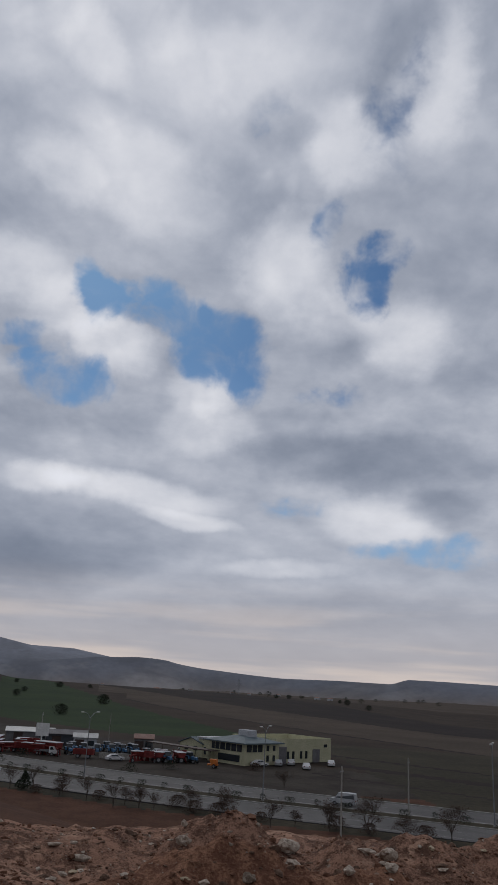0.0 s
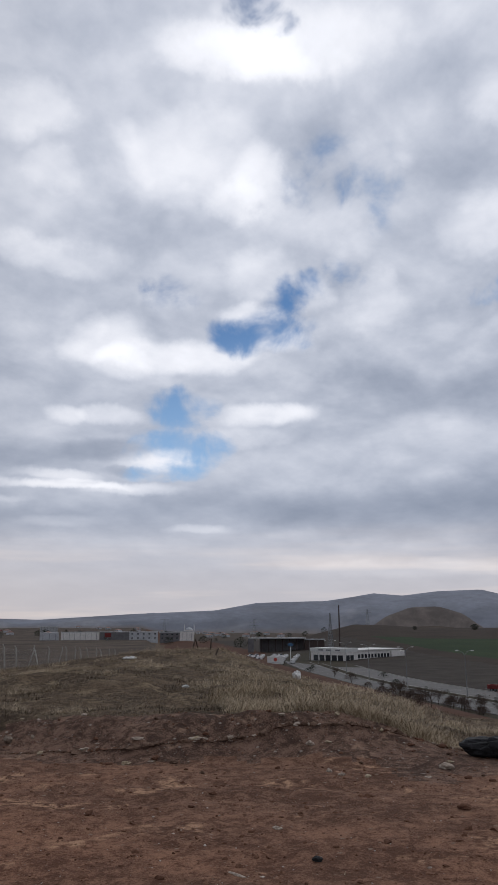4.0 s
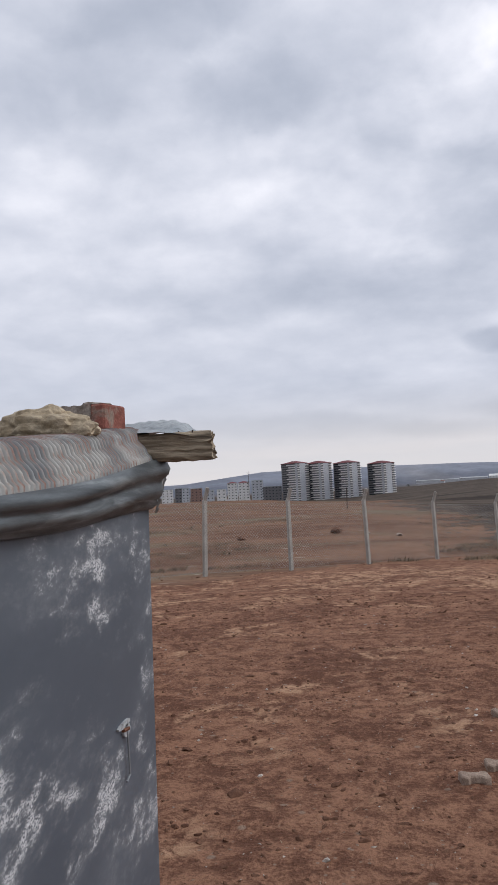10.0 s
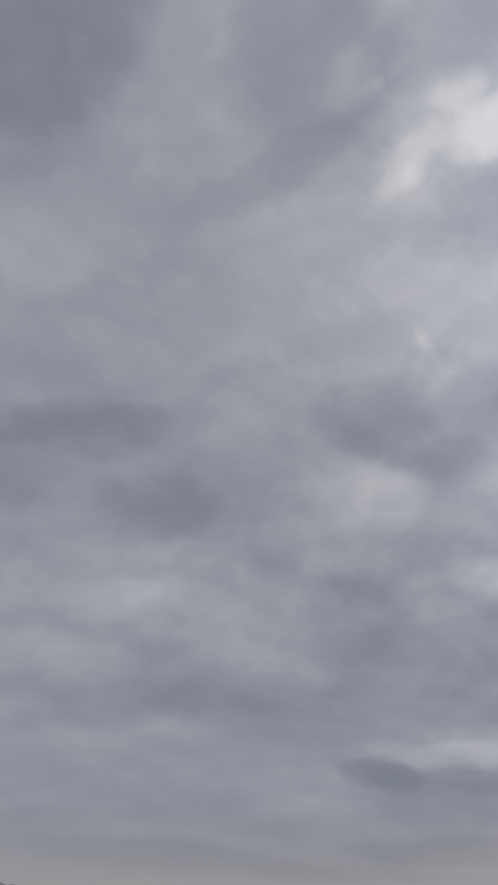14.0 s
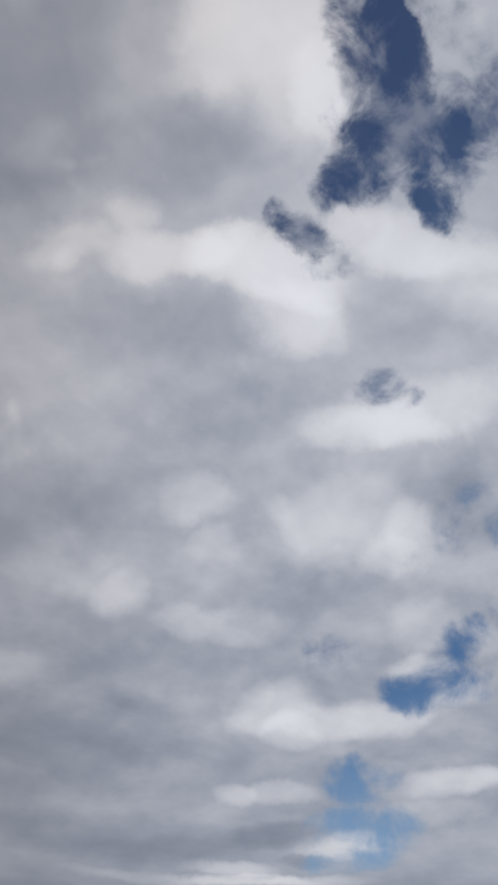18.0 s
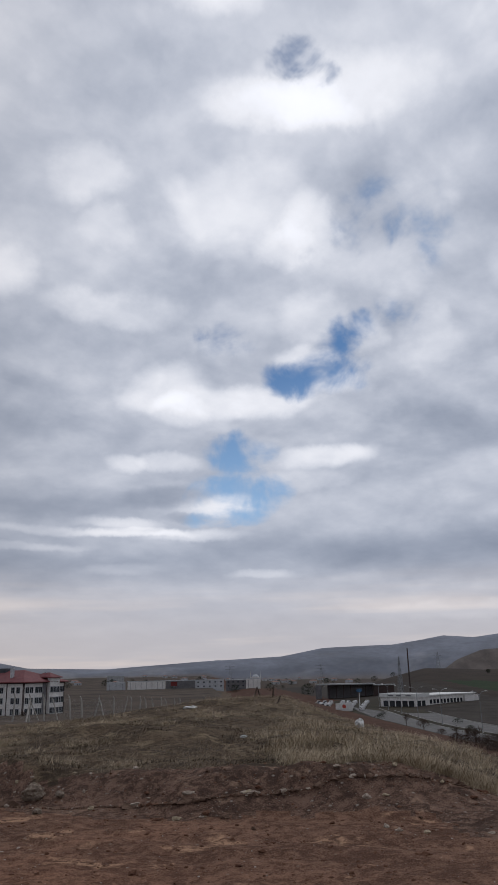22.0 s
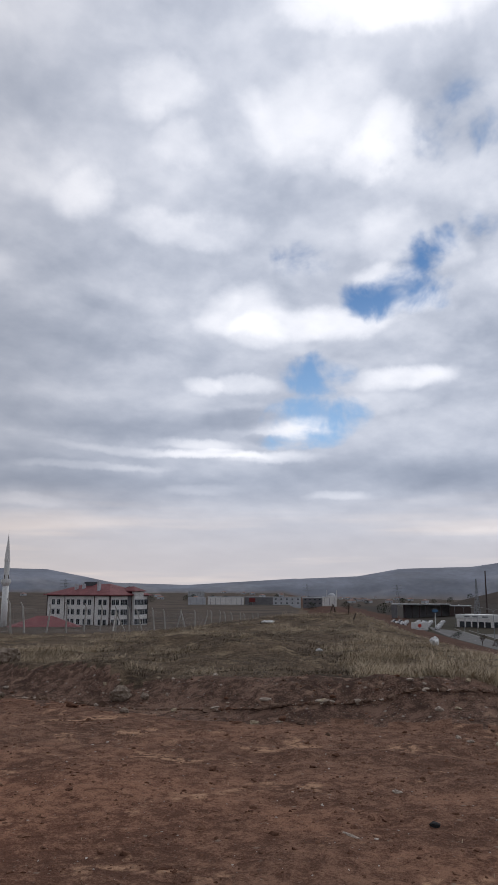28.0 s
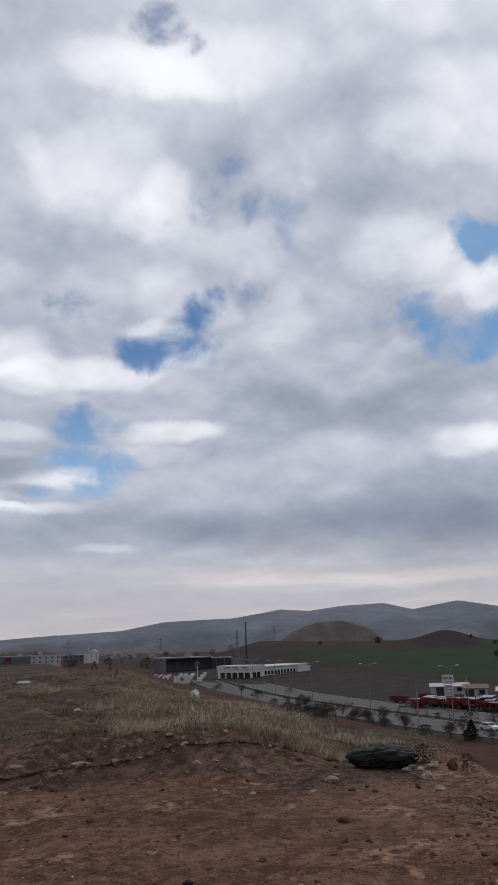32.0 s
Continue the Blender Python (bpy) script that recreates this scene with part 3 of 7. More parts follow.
def height(x, y):
    """The ground's height at x, y (arrays)."""
    r, b = polar(x, y)
    s = 0.69 * x - 0.73 * y                       # across the hillside, towards the road
    cols = [np.interp(r, KNOTS, z) for _, z in SECTORS]
    z = cols[0].copy()
    for k in range(1, len(SECTORS)):
        z = z + (cols[k] - cols[k - 1]) * ramp01(SECTORS[k - 1][0], SECTORS[k][0], b)
    z = z - 1.5 * np.exp(-((b + 0.5) / 5.0) ** 2) * ramp01(60, 180, r) * (1 - ramp01(200, 400, r))
    edge = s - 4.3 * (1 - ramp01(-1.0, 4.5, y)) - 0.3 * np.clip(-y, 0, 6) - 1.3 * ramp01(8, 22, y)   # measured from the lot's rim
    edge = edge - np.interp(b, [56, 62, 68, 72, 75, 78], [0, .8, 1.6, 2.6, 2.0, 0]) * ramp01(10, 14, r)   # the hillside reaches further out here
    flank = 1 - ramp01(2.0, 9.0, edge)
    bank = ramp01(17, 28, b) * (1 - ramp01(59, 70, b))
    z = z + bank * flank * (0.42 + 0.13 * rough(x, y, 2.2, 3) + 0.07 * rough(x, y, 0.6, 13)) * ramp01(0.0, 1.0, (r + 0.5 * rough(x, y, 1.6, 4) - foot_r(b)) / (0.95 * (top_r(b) - foot_r(b))))
    z = z + (1 - 0.75 * ramp01(52.0, 55.5, b)) * (0.40 * np.exp(-((x - 27) / 8) ** 2 - ((y - 24.5) / 7) ** 2) + 0.62 * np.exp(-((x - 30) / 4.5) ** 2 - ((y - 22.8) / 3.2) ** 2)) + 0.22 * np.exp(-((x - 17) / 5) ** 2 - ((y - 17) / 4) ** 2)
    z = z + bank * flank * (0.22 * rough(x, y, 5.0, 5) + 0.10 * rough(x, y, 1.4, 25)) * ramp01(0, 3, r - top_r(b)) * (1 - ramp01(60, 90, r))
    # the slope down to the road, and the valley floor
    u = np.clip((np.minimum(edge, s) - 4.5) / 62.0, 0, 1)
    side = ramp01(0, 12, y)
    drop = -16.4 * u ** (1.3 - 0.3 * side)
    z = z * (1 - ramp01(10, 55, s)) + drop - (1.0 + 0.7 * ramp01(70, 78, b)) * ramp01(3.6, 9.5, edge) * (1 - ramp01(35, 70, s))
    # fields that rise beyond the road, a mound and a hill on them
    far = (1 - 0) * np.interp(b, RISE_B, RISE_UP) * ramp01(330, 950, r) * ramp01(60, 90, s)
    z = z + far * (1 - 1.4 * ramp01(960, 1700, r))
    mx, my = at(75.2, 850).x, at(75.2, 850).y
    z = z + 11.5 * np.exp(-(((b - 75.2) / 2.0) ** 2) - ((r - 850) / 120) ** 2)
    crown = np.interp(b, [60.5, 61.6, 62.7, 64.3, 66, 68, 69.65, 71.2, 72.6], [0, .06, .2, .7, .96, 1, .78, .24, 0])
    z = z + 66 * crown * np.exp(-((r - 1800) / 260) ** 2) * (1 + 0.05 * rough(x, y, 120.0, 15))
    ridge = 1.6 + 4500 * np.tan(np.radians(np.interp(b, RIDGE_B, RIDGE_UP)))
    foot = np.clip((r - 2300) / 2200, 0, 1)
    folds = rough(x, y, 900.0, 11, 4)
    back = 1 - 0.75 * ramp01(86, 90, b)
    z = z + 16.4 * ramp01(10, 55, s) * foot ** 1.4
    z = z + back * ridge * (foot ** 1.4 + 0.10 * folds * np.sin(np.pi * foot))
    front = 1.6 + 3000 * np.tan(np.radians(np.interp(b, FRONT_B, FRONT_UP)))     # a nearer range to the south
    z = z + front * np.exp(-((r - 3000) / 420) ** 2) * (1 + 0.08 * folds)
    # spoil heaps and the churned surface of the lot
    for hx, hy, w, h in HEAPS:
        d = np.hypot(x - hx, y - hy) / w
        z = z + h * np.exp(-d * d) * (1 + 0.6 * rough(x, y, 0.5, 21))
    wild = ramp01(72, 82, b) * ramp01(3.6, 5.0, r) * (1 - ramp01(11, 16, r))
    z = z + wild * (0.12 * rough(x, y, 1.3, 8) + 0.09 * rough(x, y, 0.45, 18) + 0.05 * np.abs(rough(x, y, 0.20, 28))) - 0.22 * ramp01(74, 84, b) * ramp01(5.5, 9.5, r) * (1 - ramp01(60, 100, s))
    lot = 1 - ramp01(14, 40, r)
    z = z + lot * (0.035 * rough(x, y, 1.7, 6) + 0.022 * rough(x, y, 0.3, 7)) + 0.05 * ramp01(9, 14, r) * (1 - ramp01(60, 120, r)) * rough(x, y, 0.9, 9)
    # wheel ruts along the foot of the bank
    for c in (1.9, 1.15):
        z = z - 0.05 * bank * np.exp(-((r - foot_r(b) + c - 0.2 * np.sin(b * 0.15)) / 0.16) ** 2) * (0.6 + 0.4 * rough(x, y, 0.7, 12))
    return z


def ground_z(x, y):
    return float(height(np.array([float(x)]), np.array([float(y)]))[0])


def on_ground(b, r, dz=0.0):
    p = at(b, r)
    return Vector((p.x, p.y, ground_z(p.x, p.y) + dz))


ROAD = [(20, -250), (80, -130), (106, -80), (125, -40), (143.5, -2), (165, 31), (184, 55), (240, 118), (310, 178), (400, 248), (700, 470)]


def smooth_line(pts, step=4.0):
    out = []
    for i in range(len(pts) - 1):
        p0, p1, p2, p3 = (Vector(pts[max(0, min(len(pts) - 1, i + k))]) for k in (-1, 0, 1, 2))
        n = max(2, int((p2 - p1).length / step))
        for k in range(n):
            t = k / n
            out.append(0.5 * (2 * p1 + (p2 - p0) * t + (2 * p0 - 5 * p1 + 4 * p2 - p3) * t * t + (3 * p1 - p0 - 3 * p2 + p3) * t ** 3))
    return out


ROADLINE = smooth_line(ROAD)

rings = [0.35]
while rings[-1] < 4850:
    q = rings[-1]
    rings.append(q * (1.013 if q < 16 else 1.022 if q < 70 else 1.013 if q < 240 else 1.012 if q < 1000 else 1.03 if q < 2200 else 1.013 if q < 3600 else 1.03))
bearings = np.concatenate([np.arange(-50, 125, 0.33), np.arange(125, 310, 4.0)])
rr, bb = np.meshgrid(np.array(rings), np.radians(bearings), indexing="ij")
gx, gy = rr * np.sin(bb), rr * np.cos(bb)
gz = height(gx, gy)
nr, nb = gx.shape
verts = np.stack([gx, gy, gz], -1).reshape(-1, 3)
verts = np.vstack([verts, [[0, 0, 0]]])
i, j = np.meshgrid(np.arange(nr - 1), np.arange(nb), indexing="ij")
jn = (j + 1) % nb
quads = np.stack([i * nb + j, i * nb + jn, (i + 1) * nb + jn, (i + 1) * nb + j], -1).reshape(-1, 4)[:, ::-1]
cap = [(len(verts) - 1, k, (k + 1) % nb) for k in range(nb)]
mesh = bpy.data.meshes.new("ground")
mesh.from_pydata(verts.tolist(), [], quads.tolist() + cap)
fx, fy = verts[quads].mean(1)[:, 0], verts[quads].mean(1)[:, 1]
fr, fb = polar(fx, fy)
fs = 0.69 * fx - 0.73 * fy
jit = rough(fx, fy, 1.2, 31)
wide = rough(fx, fy, 60.0, 32)
kind = np.zeros(len(fx), int)                                           # lot
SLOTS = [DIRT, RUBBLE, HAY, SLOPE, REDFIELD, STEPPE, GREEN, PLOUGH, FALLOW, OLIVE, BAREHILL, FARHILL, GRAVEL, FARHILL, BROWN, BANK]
near_road = np.full(len(fx), 999.0)
mask = (fr > 60) & (fr < 520)
line = np.array([(q.x, q.y) for q in ROADLINE])
near_road[mask] = np.min(np.hypot(fx[mask][:, None] - line[None, :, 0], fy[mask][:, None] - line[None, :, 1]), 1)
foot = foot_r(fb)
grassy = (fb > 19 + jit) & (fb < 76 + 2 * jit) & (fr + 0.7 * jit > top_r(fb) + 2.0 * ramp01(64, 74, fb)) & (fs < 19 + 2 * jit)
kind[(fb > 18) & (fb + 5 * jit < 76) & (fr + 1.3 * jit > foot)] = 15
kind[(fb + 5 * jit + 2 * rough(fx, fy, 0.4, 35) >= 73) & (fb < 125) & (fr > 4.2 + 0.9 * jit + 4.0 * (1 - ramp01(74, 84, fb)))] = 1
kind[(fb + 6 * jit + 2 * rough(fx, fy, 0.4, 35) >= 76) & (fb < 125) & (fr > 4.6 + 1.2 * jit + 0.6 * rough(fx, fy, 0.4, 36)) & (fr < 7.0 + 0.8 * jit)] = 0
kind[(fb <= 19 + jit) & (fr > 17.5 + 13 * ramp01(-12, 16, fb) + 2.0 * jit)] = 4
kind[(fb <= 19 + jit) & (fb + 5 * jit > 6 + 9 * wide + 300.0 / fr - 5) & (fr > 36 + 4 * jit)] = 5
kind[(fr > 300) & (fs < 60)] = 5
soft = rough(fx, fy, 9.0, 38)
kind[(fb > 9 + 2 * jit + 2 * soft) & (fb < 27) & (fr > 88 + 6 * wide + 7 * soft) & (fr < 128 + 10 * wide + 12 * soft)] = 14        # dark ploughed strips beyond the fence
kind[(fb > 1 + 2 * jit) & (fb < 20 + 3 * soft) & (fr > 255 + 20 * wide + 15 * soft) & (fr < 330 + 20 * soft)] = 14
kind[grassy] = 2
kind[grassy & (fr > 55 + 5 * jit)] = 5
kind[(fs > 9.0 + 9 * (1 - ramp01(66, 76, fb)) + 1.5 * jit) & (fr > 11.5) & (fy < 12 + 3 * jit)] = 3
kind[(fs > 12) & (fy >= 12) & (fr > 12)] = 2
kind[(fs > 19 + 2 * jit) & (fy < 30 + 4 * jit)] = 3
kind[(fs > 20 + 3 * jit) & (fr > 60)] = 3
kind[(near_road < 19.5 + 1.5 * jit) & (fs < 130)] = 9                       # dark verge
kind[(fs > 84 + 4 * wide) & (fx > 150) & (near_road > 14)] = 12
kind[(fs > 165) & (fb > 50)] = 14
kind[(fs > 120) & (fy < -45) & (fx > 130)] = 9
for lo, hi in ((150, 152), (171, 178), (196, 199)):
    kind[(fs > lo) & (fs < hi) & (fy < -30)] = 7
fields = (fs > 185) & (fr > 290 + 8 * wide) & (fb > 50)
kind[fields] = 14
kind[fields & (fy > 15 + (fx - 451) * 0.3 + 6 * wide)] = 6
right = fields & (fb > 86) | fields & (fr > 700) & (fb > 84)
kind[right & (fy < 8 - (522 - fx) * 0.44)] = 8
kind[right & (abs(fy - 8 + (522 - fx) * 0.44) < 2.2)] = 7
kind[right & (fy < 36 - (778 - fx) * 0.47 + 4 * wide)] = 7
kind[right & (fy < -129 - (815 - fx) * 0.30 + 4 * wide)] = 14
kind[fields & (fr > 650 + 8 * wide) & (fb < 74.5) & (fb > 56)] = 14
kind[fields & (11.5 * np.exp(-(((fb - 75.2) / 2.0) ** 2) - ((fr - 850) / 120) ** 2) > 2.0 + 1.5 * wide)] = 7
kind[(fr > 1000) & (fb > 50) & (fb < 86)] = 8
kind[(fr > 1200) & (fb > 50)] = 8
kind[(fr > 1500) & (fr < 2100) & (abs(fb - 67.0) < 6)] = 10
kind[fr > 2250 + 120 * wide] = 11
for m in SLOTS:
    mesh.materials.append(m)
mesh.polygons.foreach_set("material_index", np.concatenate([kind, np.zeros(len(cap), int)]).astype(np.int32))
mesh.polygons.foreach_set("use_smooth", np.ones(len(mesh.polygons), bool))
mesh.update()
ground = tagged(new("ground", mesh), "reddish dirt lot, grassy bank, ploughed fields and distant hills", "ground", kind="structure")

# ---- building blocks ----
STONE = surface("pale_limestone", (0.28, 0.222, 0.172), (0.48, 0.405, 0.33), 0.06, 0.9, 0.8, 60, third=(0.15, 0.095, 0.065))
TANSTONE = surface("tan_stone", (0.30, 0.235, 0.15), (0.46, 0.38, 0.27), 0.06, 0.9, 0.9, 120, third=(0.20, 0.16, 0.12))
GREYSTONE = surface("grey_stone", (0.13, 0.098, 0.072), (0.27, 0.215, 0.165), 0.04, 0.9, 0.9, 140, third=(0.10, 0.065, 0.045))
BROWNSTONE = surface("brown_rubble", (0.085, 0.052, 0.037), (0.19, 0.125, 0.09), 0.1, 0.95, 0.7, 70)
PEBBLE = surface("pale_pebble", (0.34, 0.29, 0.24), (0.55, 0.49, 0.43), 0.05, 0.9, 0.5, 60, third=(0.26, 0.18, 0.13))
CLOD = surface("dirt_clods", (0.105, 0.052, 0.034), (0.195, 0.105, 0.068), 0.3, 0.95, 0.6, 60)
CONCRETE = surface("concrete", (0.28, 0.265, 0.24), (0.39, 0.37, 0.335), 0.4, 0.85, 0.3, 40)
PAVER = surface("paver_concrete", (0.22, 0.155, 0.115), (0.34, 0.26, 0.20), 0.05, 0.9, 0.5, 150, third=(0.20, 0.13, 0.10))
OLDWOOD = surface("weathered_wood", (0.20, 0.155, 0.105), (0.38, 0.31, 0.22), 0.03, 0.85, 1.0, 90, third=(0.045, 0.033, 0.024), streaks=(0.2, 2.2, 2.2))
PALEWOOD = surface("pale_planks", (0.36, 0.275, 0.19), (0.52, 0.42, 0.305), 0.15, 0.85, 0.5, 60)
WIRE = plain("galvanised_wire", (0.29, 0.285, 0.28), 0.6, 0.3)
ASPHALT = surface("grey_asphalt", (0.060, 0.056, 0.055), (0.086, 0.081, 0.079), 6.0, 0.8, 0.1, 3)
PAINT = plain("worn_road_paint", (0.21, 0.205, 0.20), 0.8)
KERB = plain("kerb_concrete", (0.33, 0.32, 0.30), 0.85)
WHITEWALL = surface("white_render", (0.62, 0.60, 0.575), (0.72, 0.70, 0.675), 3.0, 0.85, 0.1, 4)
YELLOWWALL = surface("pale_yellow_render", (0.42, 0.41, 0.27), (0.50, 0.48, 0.33), 3.0, 0.85, 0.1, 4)
GREYWALL = surface("grey_cladding", (0.125, 0.12, 0.125), (0.17, 0.165, 0.17), 3.0, 0.8, 0.1, 4)
PALEWALL = surface("pale_grey_render", (0.40, 0.41, 0.43), (0.48, 0.49, 0.51), 3.0, 0.85, 0.1, 4)
BROWNWALL = surface("brown_render", (0.22, 0.135, 0.11), (0.28, 0.18, 0.15), 3.0, 0.85, 0.1, 4)
REDROOF = surface("dark_red_roof", (0.13, 0.032, 0.036), (0.18, 0.05, 0.052), 2.0, 0.7, 0.2, 6)
BLUEROOF = surface("grey_blue_roof", (0.075, 0.105, 0.12), (0.115, 0.15, 0.165), 2.0, 0.7, 0.1, 6)
GREYROOF = surface("pale_metal_roof", (0.30, 0.305, 0.31), (0.40, 0.405, 0.41), 3.0, 0.5, 0.1, 4)
DARKTRIM = plain("dark_brown_trim", (0.06, 0.04, 0.035), 0.7)
GLASS = glass("window_glass")
RED = surface("red_machine_paint", (0.115, 0.015, 0.015), (0.20, 0.030, 0.025), 0.7, 0.6, 0.1, 8)
ORANGE = plain("orange_paint", (0.55, 0.16, 0.03), 0.6)
TRACTORBLUE = plain("blue_machine_paint", (0.05, 0.13, 0.24), 0.5)
CARWHITE = plain("white_car_paint", (0.60, 0.60, 0.60), 0.35)
CARSILVER = plain("silver_car_paint", (0.38, 0.39, 0.40), 0.35)
CARDARK = plain("dark_car_paint", (0.05, 0.055, 0.065), 0.3)
RUBBER = plain("black_rubber", (0.022, 0.022, 0.023), 0.8)
STEEL = plain("dull_steel", (0.25, 0.26, 0.27), 0.5, 0.5)
SIGNWHITE = plain("white_sign_board", (0.62, 0.62, 0.60), 0.6, vary=0.06)
LAMPWHITE = plain("white_lamp_head", (0.7, 0.7, 0.68), 0.4)
BARK = surface("grey_brown_bark", (0.050, 0.040, 0.034), (0.085, 0.068, 0.056), 0.4, 0.95, 0.4, 12)
RUSSET = surface("russet_leaves", (0.050, 0.033, 0.026), (0.095, 0.058, 0.042), 0.4, 0.9, 0.1, 10)
EVERGREEN = surface("dark_evergreen", (0.018, 0.024, 0.015), (0.035, 0.045, 0.026), 0.4, 0.9, 0.1, 10)
STRAW = surface("straw_blades", (0.30, 0.235, 0.155), (0.47, 0.38, 0.265), 1.5, 0.9, 0.0, 3, third=(0.20, 0.155, 0.10))
DARKWEED = surface("dark_weed_blades", (0.060, 0.046, 0.031), (0.110, 0.083, 0.056), 1.5, 0.9, 0.0, 3)
DULLGRASS = surface("dull_grass_blades", (0.17, 0.130, 0.088), (0.28, 0.218, 0.15), 1.5, 0.9, 0.0, 3)


def part(name, bm, material, parent=None, label="", smooth=False):
    """Links a bmesh as one mesh object under a thing or a part."""
    me = bpy.data.meshes.new(name)
    bm.to_mesh(me)
    bm.free()
    me.materials.append(material)
    if smooth:
        me.polygons.foreach_set("use_smooth", np.ones(len(me.polygons), bool))
    return share(name, me, parent, None, label)


def share(name, me, parent=None, m=None, label=""):
    """One more object on a mesh that exists."""
    ob = new(name, me)
    ob.parent = parent
    if m is not None:
        ob.matrix_basis = m
    if label:
        ob["label"] = label
    return ob


def thing(name, label, category, m=None, group="", kind=""):
    ob = tagged(new(name), label, category, group, kind)
    ob.empty_display_size = 0.2
    if m is not None:
        ob.matrix_basis = m
    return ob


def box(x0, x1, y0, y1, z0, z1, bm=None, bevel=0.0):
    bm = bm or bmesh.new()
    vs = [bm.verts.new((x, y, z)) for z in (z0, z1) for y in (y0, y1) for x in (x0, x1)]
    fs = [bm.faces.new([vs[k] for k in f]) for f in ((0, 2, 3, 1), (4, 5, 7, 6), (0, 1, 5, 4), (2, 6, 7, 3), (0, 4, 6, 2), (1, 3, 7, 5))]
    if bevel:
        es = {e for f in fs for e in f.edges}
        bmesh.ops.bevel(bm, geom=list(es), offset=bevel, segments=1, affect="EDGES")
    return bm


def prism(profile, a, b, bm=None, axis="y"):
    """A profile of (x, z) drawn out along y from a to b (or, with axis 'z', of (x, y) from a to b upwards)."""
    bm = bm or bmesh.new()
    f = (lambda u, v, w: (u, w, v)) if axis == "y" else (lambda u, v, w: (u, v, w))
    lo = [bm.verts.new(f(u, v, a)) for u, v in profile]
    hi = [bm.verts.new(f(u, v, b)) for u, v in profile]
    n = len(profile)
    bm.faces.new(lo)
    bm.faces.new(hi[::-1])
    for k in range(n):
        bm.faces.new((lo[k], hi[k], hi[(k + 1) % n], lo[(k + 1) % n]))
    bmesh.ops.recalc_face_normals(bm, faces=bm.faces[:])
    return bm


def rod(p, q, r0, r1=None, n=6, bm=None):
    bm = bm or bmesh.new()
    p, q = Vector(p), Vector(q)
    r1 = r0 if r1 is None else r1
    turn = (q - p).to_track_quat("Z", "Y")
    a = [bm.verts.new(p + turn @ Vector((math.cos(t) * r0, math.sin(t) * r0, 0))) for t in (k * 2 * math.pi / n for k in range(n))]
    b = [bm.verts.new(q + turn @ Vector((math.cos(t) * r1, math.sin(t) * r1, 0))) for t in (k * 2 * math.pi / n for k in range(n))]
    for k in range(n):
        bm.faces.new((a[k], a[(k + 1) % n], b[(k + 1) % n], b[k]))
    bm.faces.new(a[::-1])
    bm.faces.new(b)
    return bm


def lump(sx, sy, sz, seed=0, cuts=3, jag=0.35, sink=0.3):
    """An irregular stone that stands on z = 0, sunk a little."""
    bm = bmesh.new()
    bmesh.ops.create_icosphere(bm, subdivisions=cuts, radius=1.0)
    for v in bm.verts:
        p = v.co.copy()
        k = 1 + jag * noise.noise(p * 1.1 + Vector((seed * 3.7, 1.3, seed))) + 0.5 * jag * noise.noise(p * 2.7 + Vector((seed, 5.1, 2))) + 0.25 * jag * noise.noise(p * 6.0 + Vector((seed, 1.1, 9)))
        facet = 0.86 + 0.14 * max(abs(p.x), abs(p.y), abs(p.z))
        v.co = Vector((p.x * sx, p.y * sy, p.z * sz)) * k * facet
        v.co.z = max(v.co.z, -sz * 0.8) + sz * (1 - sink)
    return bm


def roof_hip(x0, x1, y0, y1, z, h, over=0.6, bm=None):
    bm = bm or bmesh.new()
    x0, x1, y0, y1 = x0 - over, x1 + over, y0 - over, y1 + over
    w, d = x1 - x0, y1 - y0
    e = min(w, d) / 2
    a = [bm.verts.new(p) for p in ((x0, y0, z), (x1, y0, z), (x1, y1, z), (x0, y1, z))]
    low = [bm.verts.new((v.co.x, v.co.y, z - 0.25)) for v in a]
    if w > d:
        t = [bm.verts.new((x0 + e, (y0 + y1) / 2, z + h)), bm.verts.new((x1 - e + 1e-3, (y0 + y1) / 2, z + h))]
        fs = ((a[0], a[1], t[1], t[0]), (a[1], a[2], t[1]), (a[2], a[3], t[0], t[1]), (a[3], a[0], t[0]))
    else:
        t = [bm.verts.new(((x0 + x1) / 2, y0 + e, z + h)), bm.verts.new(((x0 + x1) / 2, y1 - e + 1e-3, z + h))]
        fs = ((a[0], a[1], t[0]), (a[1], a[2], t[1], t[0]), (a[2], a[3], t[1]), (a[3], a[0], t[0], t[1]))
    for f in fs:
        bm.faces.new(f)
    for k in range(4):
        bm.faces.new((low[k], low[(k + 1) % 4], a[(k + 1) % 4], a[k]))
    bm.faces.new(low[::-1])
    return bm


def frame_mesh(name, w, h, bar, deep, material):
    """A rectangular frame in the x-z plane round the origin, standing out towards -y."""
    bm = bmesh.new()
    for x0, x1, z0, z1 in ((-w / 2, w / 2, h / 2 - bar, h / 2), (-w / 2, w / 2, -h / 2, -h / 2 + bar),
                           (-w / 2, -w / 2 + bar, -h / 2 + bar, h / 2 - bar), (w / 2 - bar, w / 2, -h / 2 + bar, h / 2 - bar),
                           (-bar / 3, bar / 3, -h / 2 + bar, h / 2 - bar)):
        box(x0, x1, -deep, deep, z0, z1, bm)
    me = bpy.data.meshes.new(name)
    bm.to_mesh(me)
    bm.free()
    me.materials.append(material)
    return me


def pane_mesh(name, w, h):
    bm = box(-w / 2, w / 2, -0.02, 0.02, -h / 2, h / 2)
    me = bpy.data.meshes.new(name)
    bm.to_mesh(me)
    bm.free()
    me.materials.append(GLASS)
    return me


def window(frame, pane, parent, m):
    w = share("window", frame, parent, m)
    share("pane", pane, w, Matrix.Identity(4))
    return w


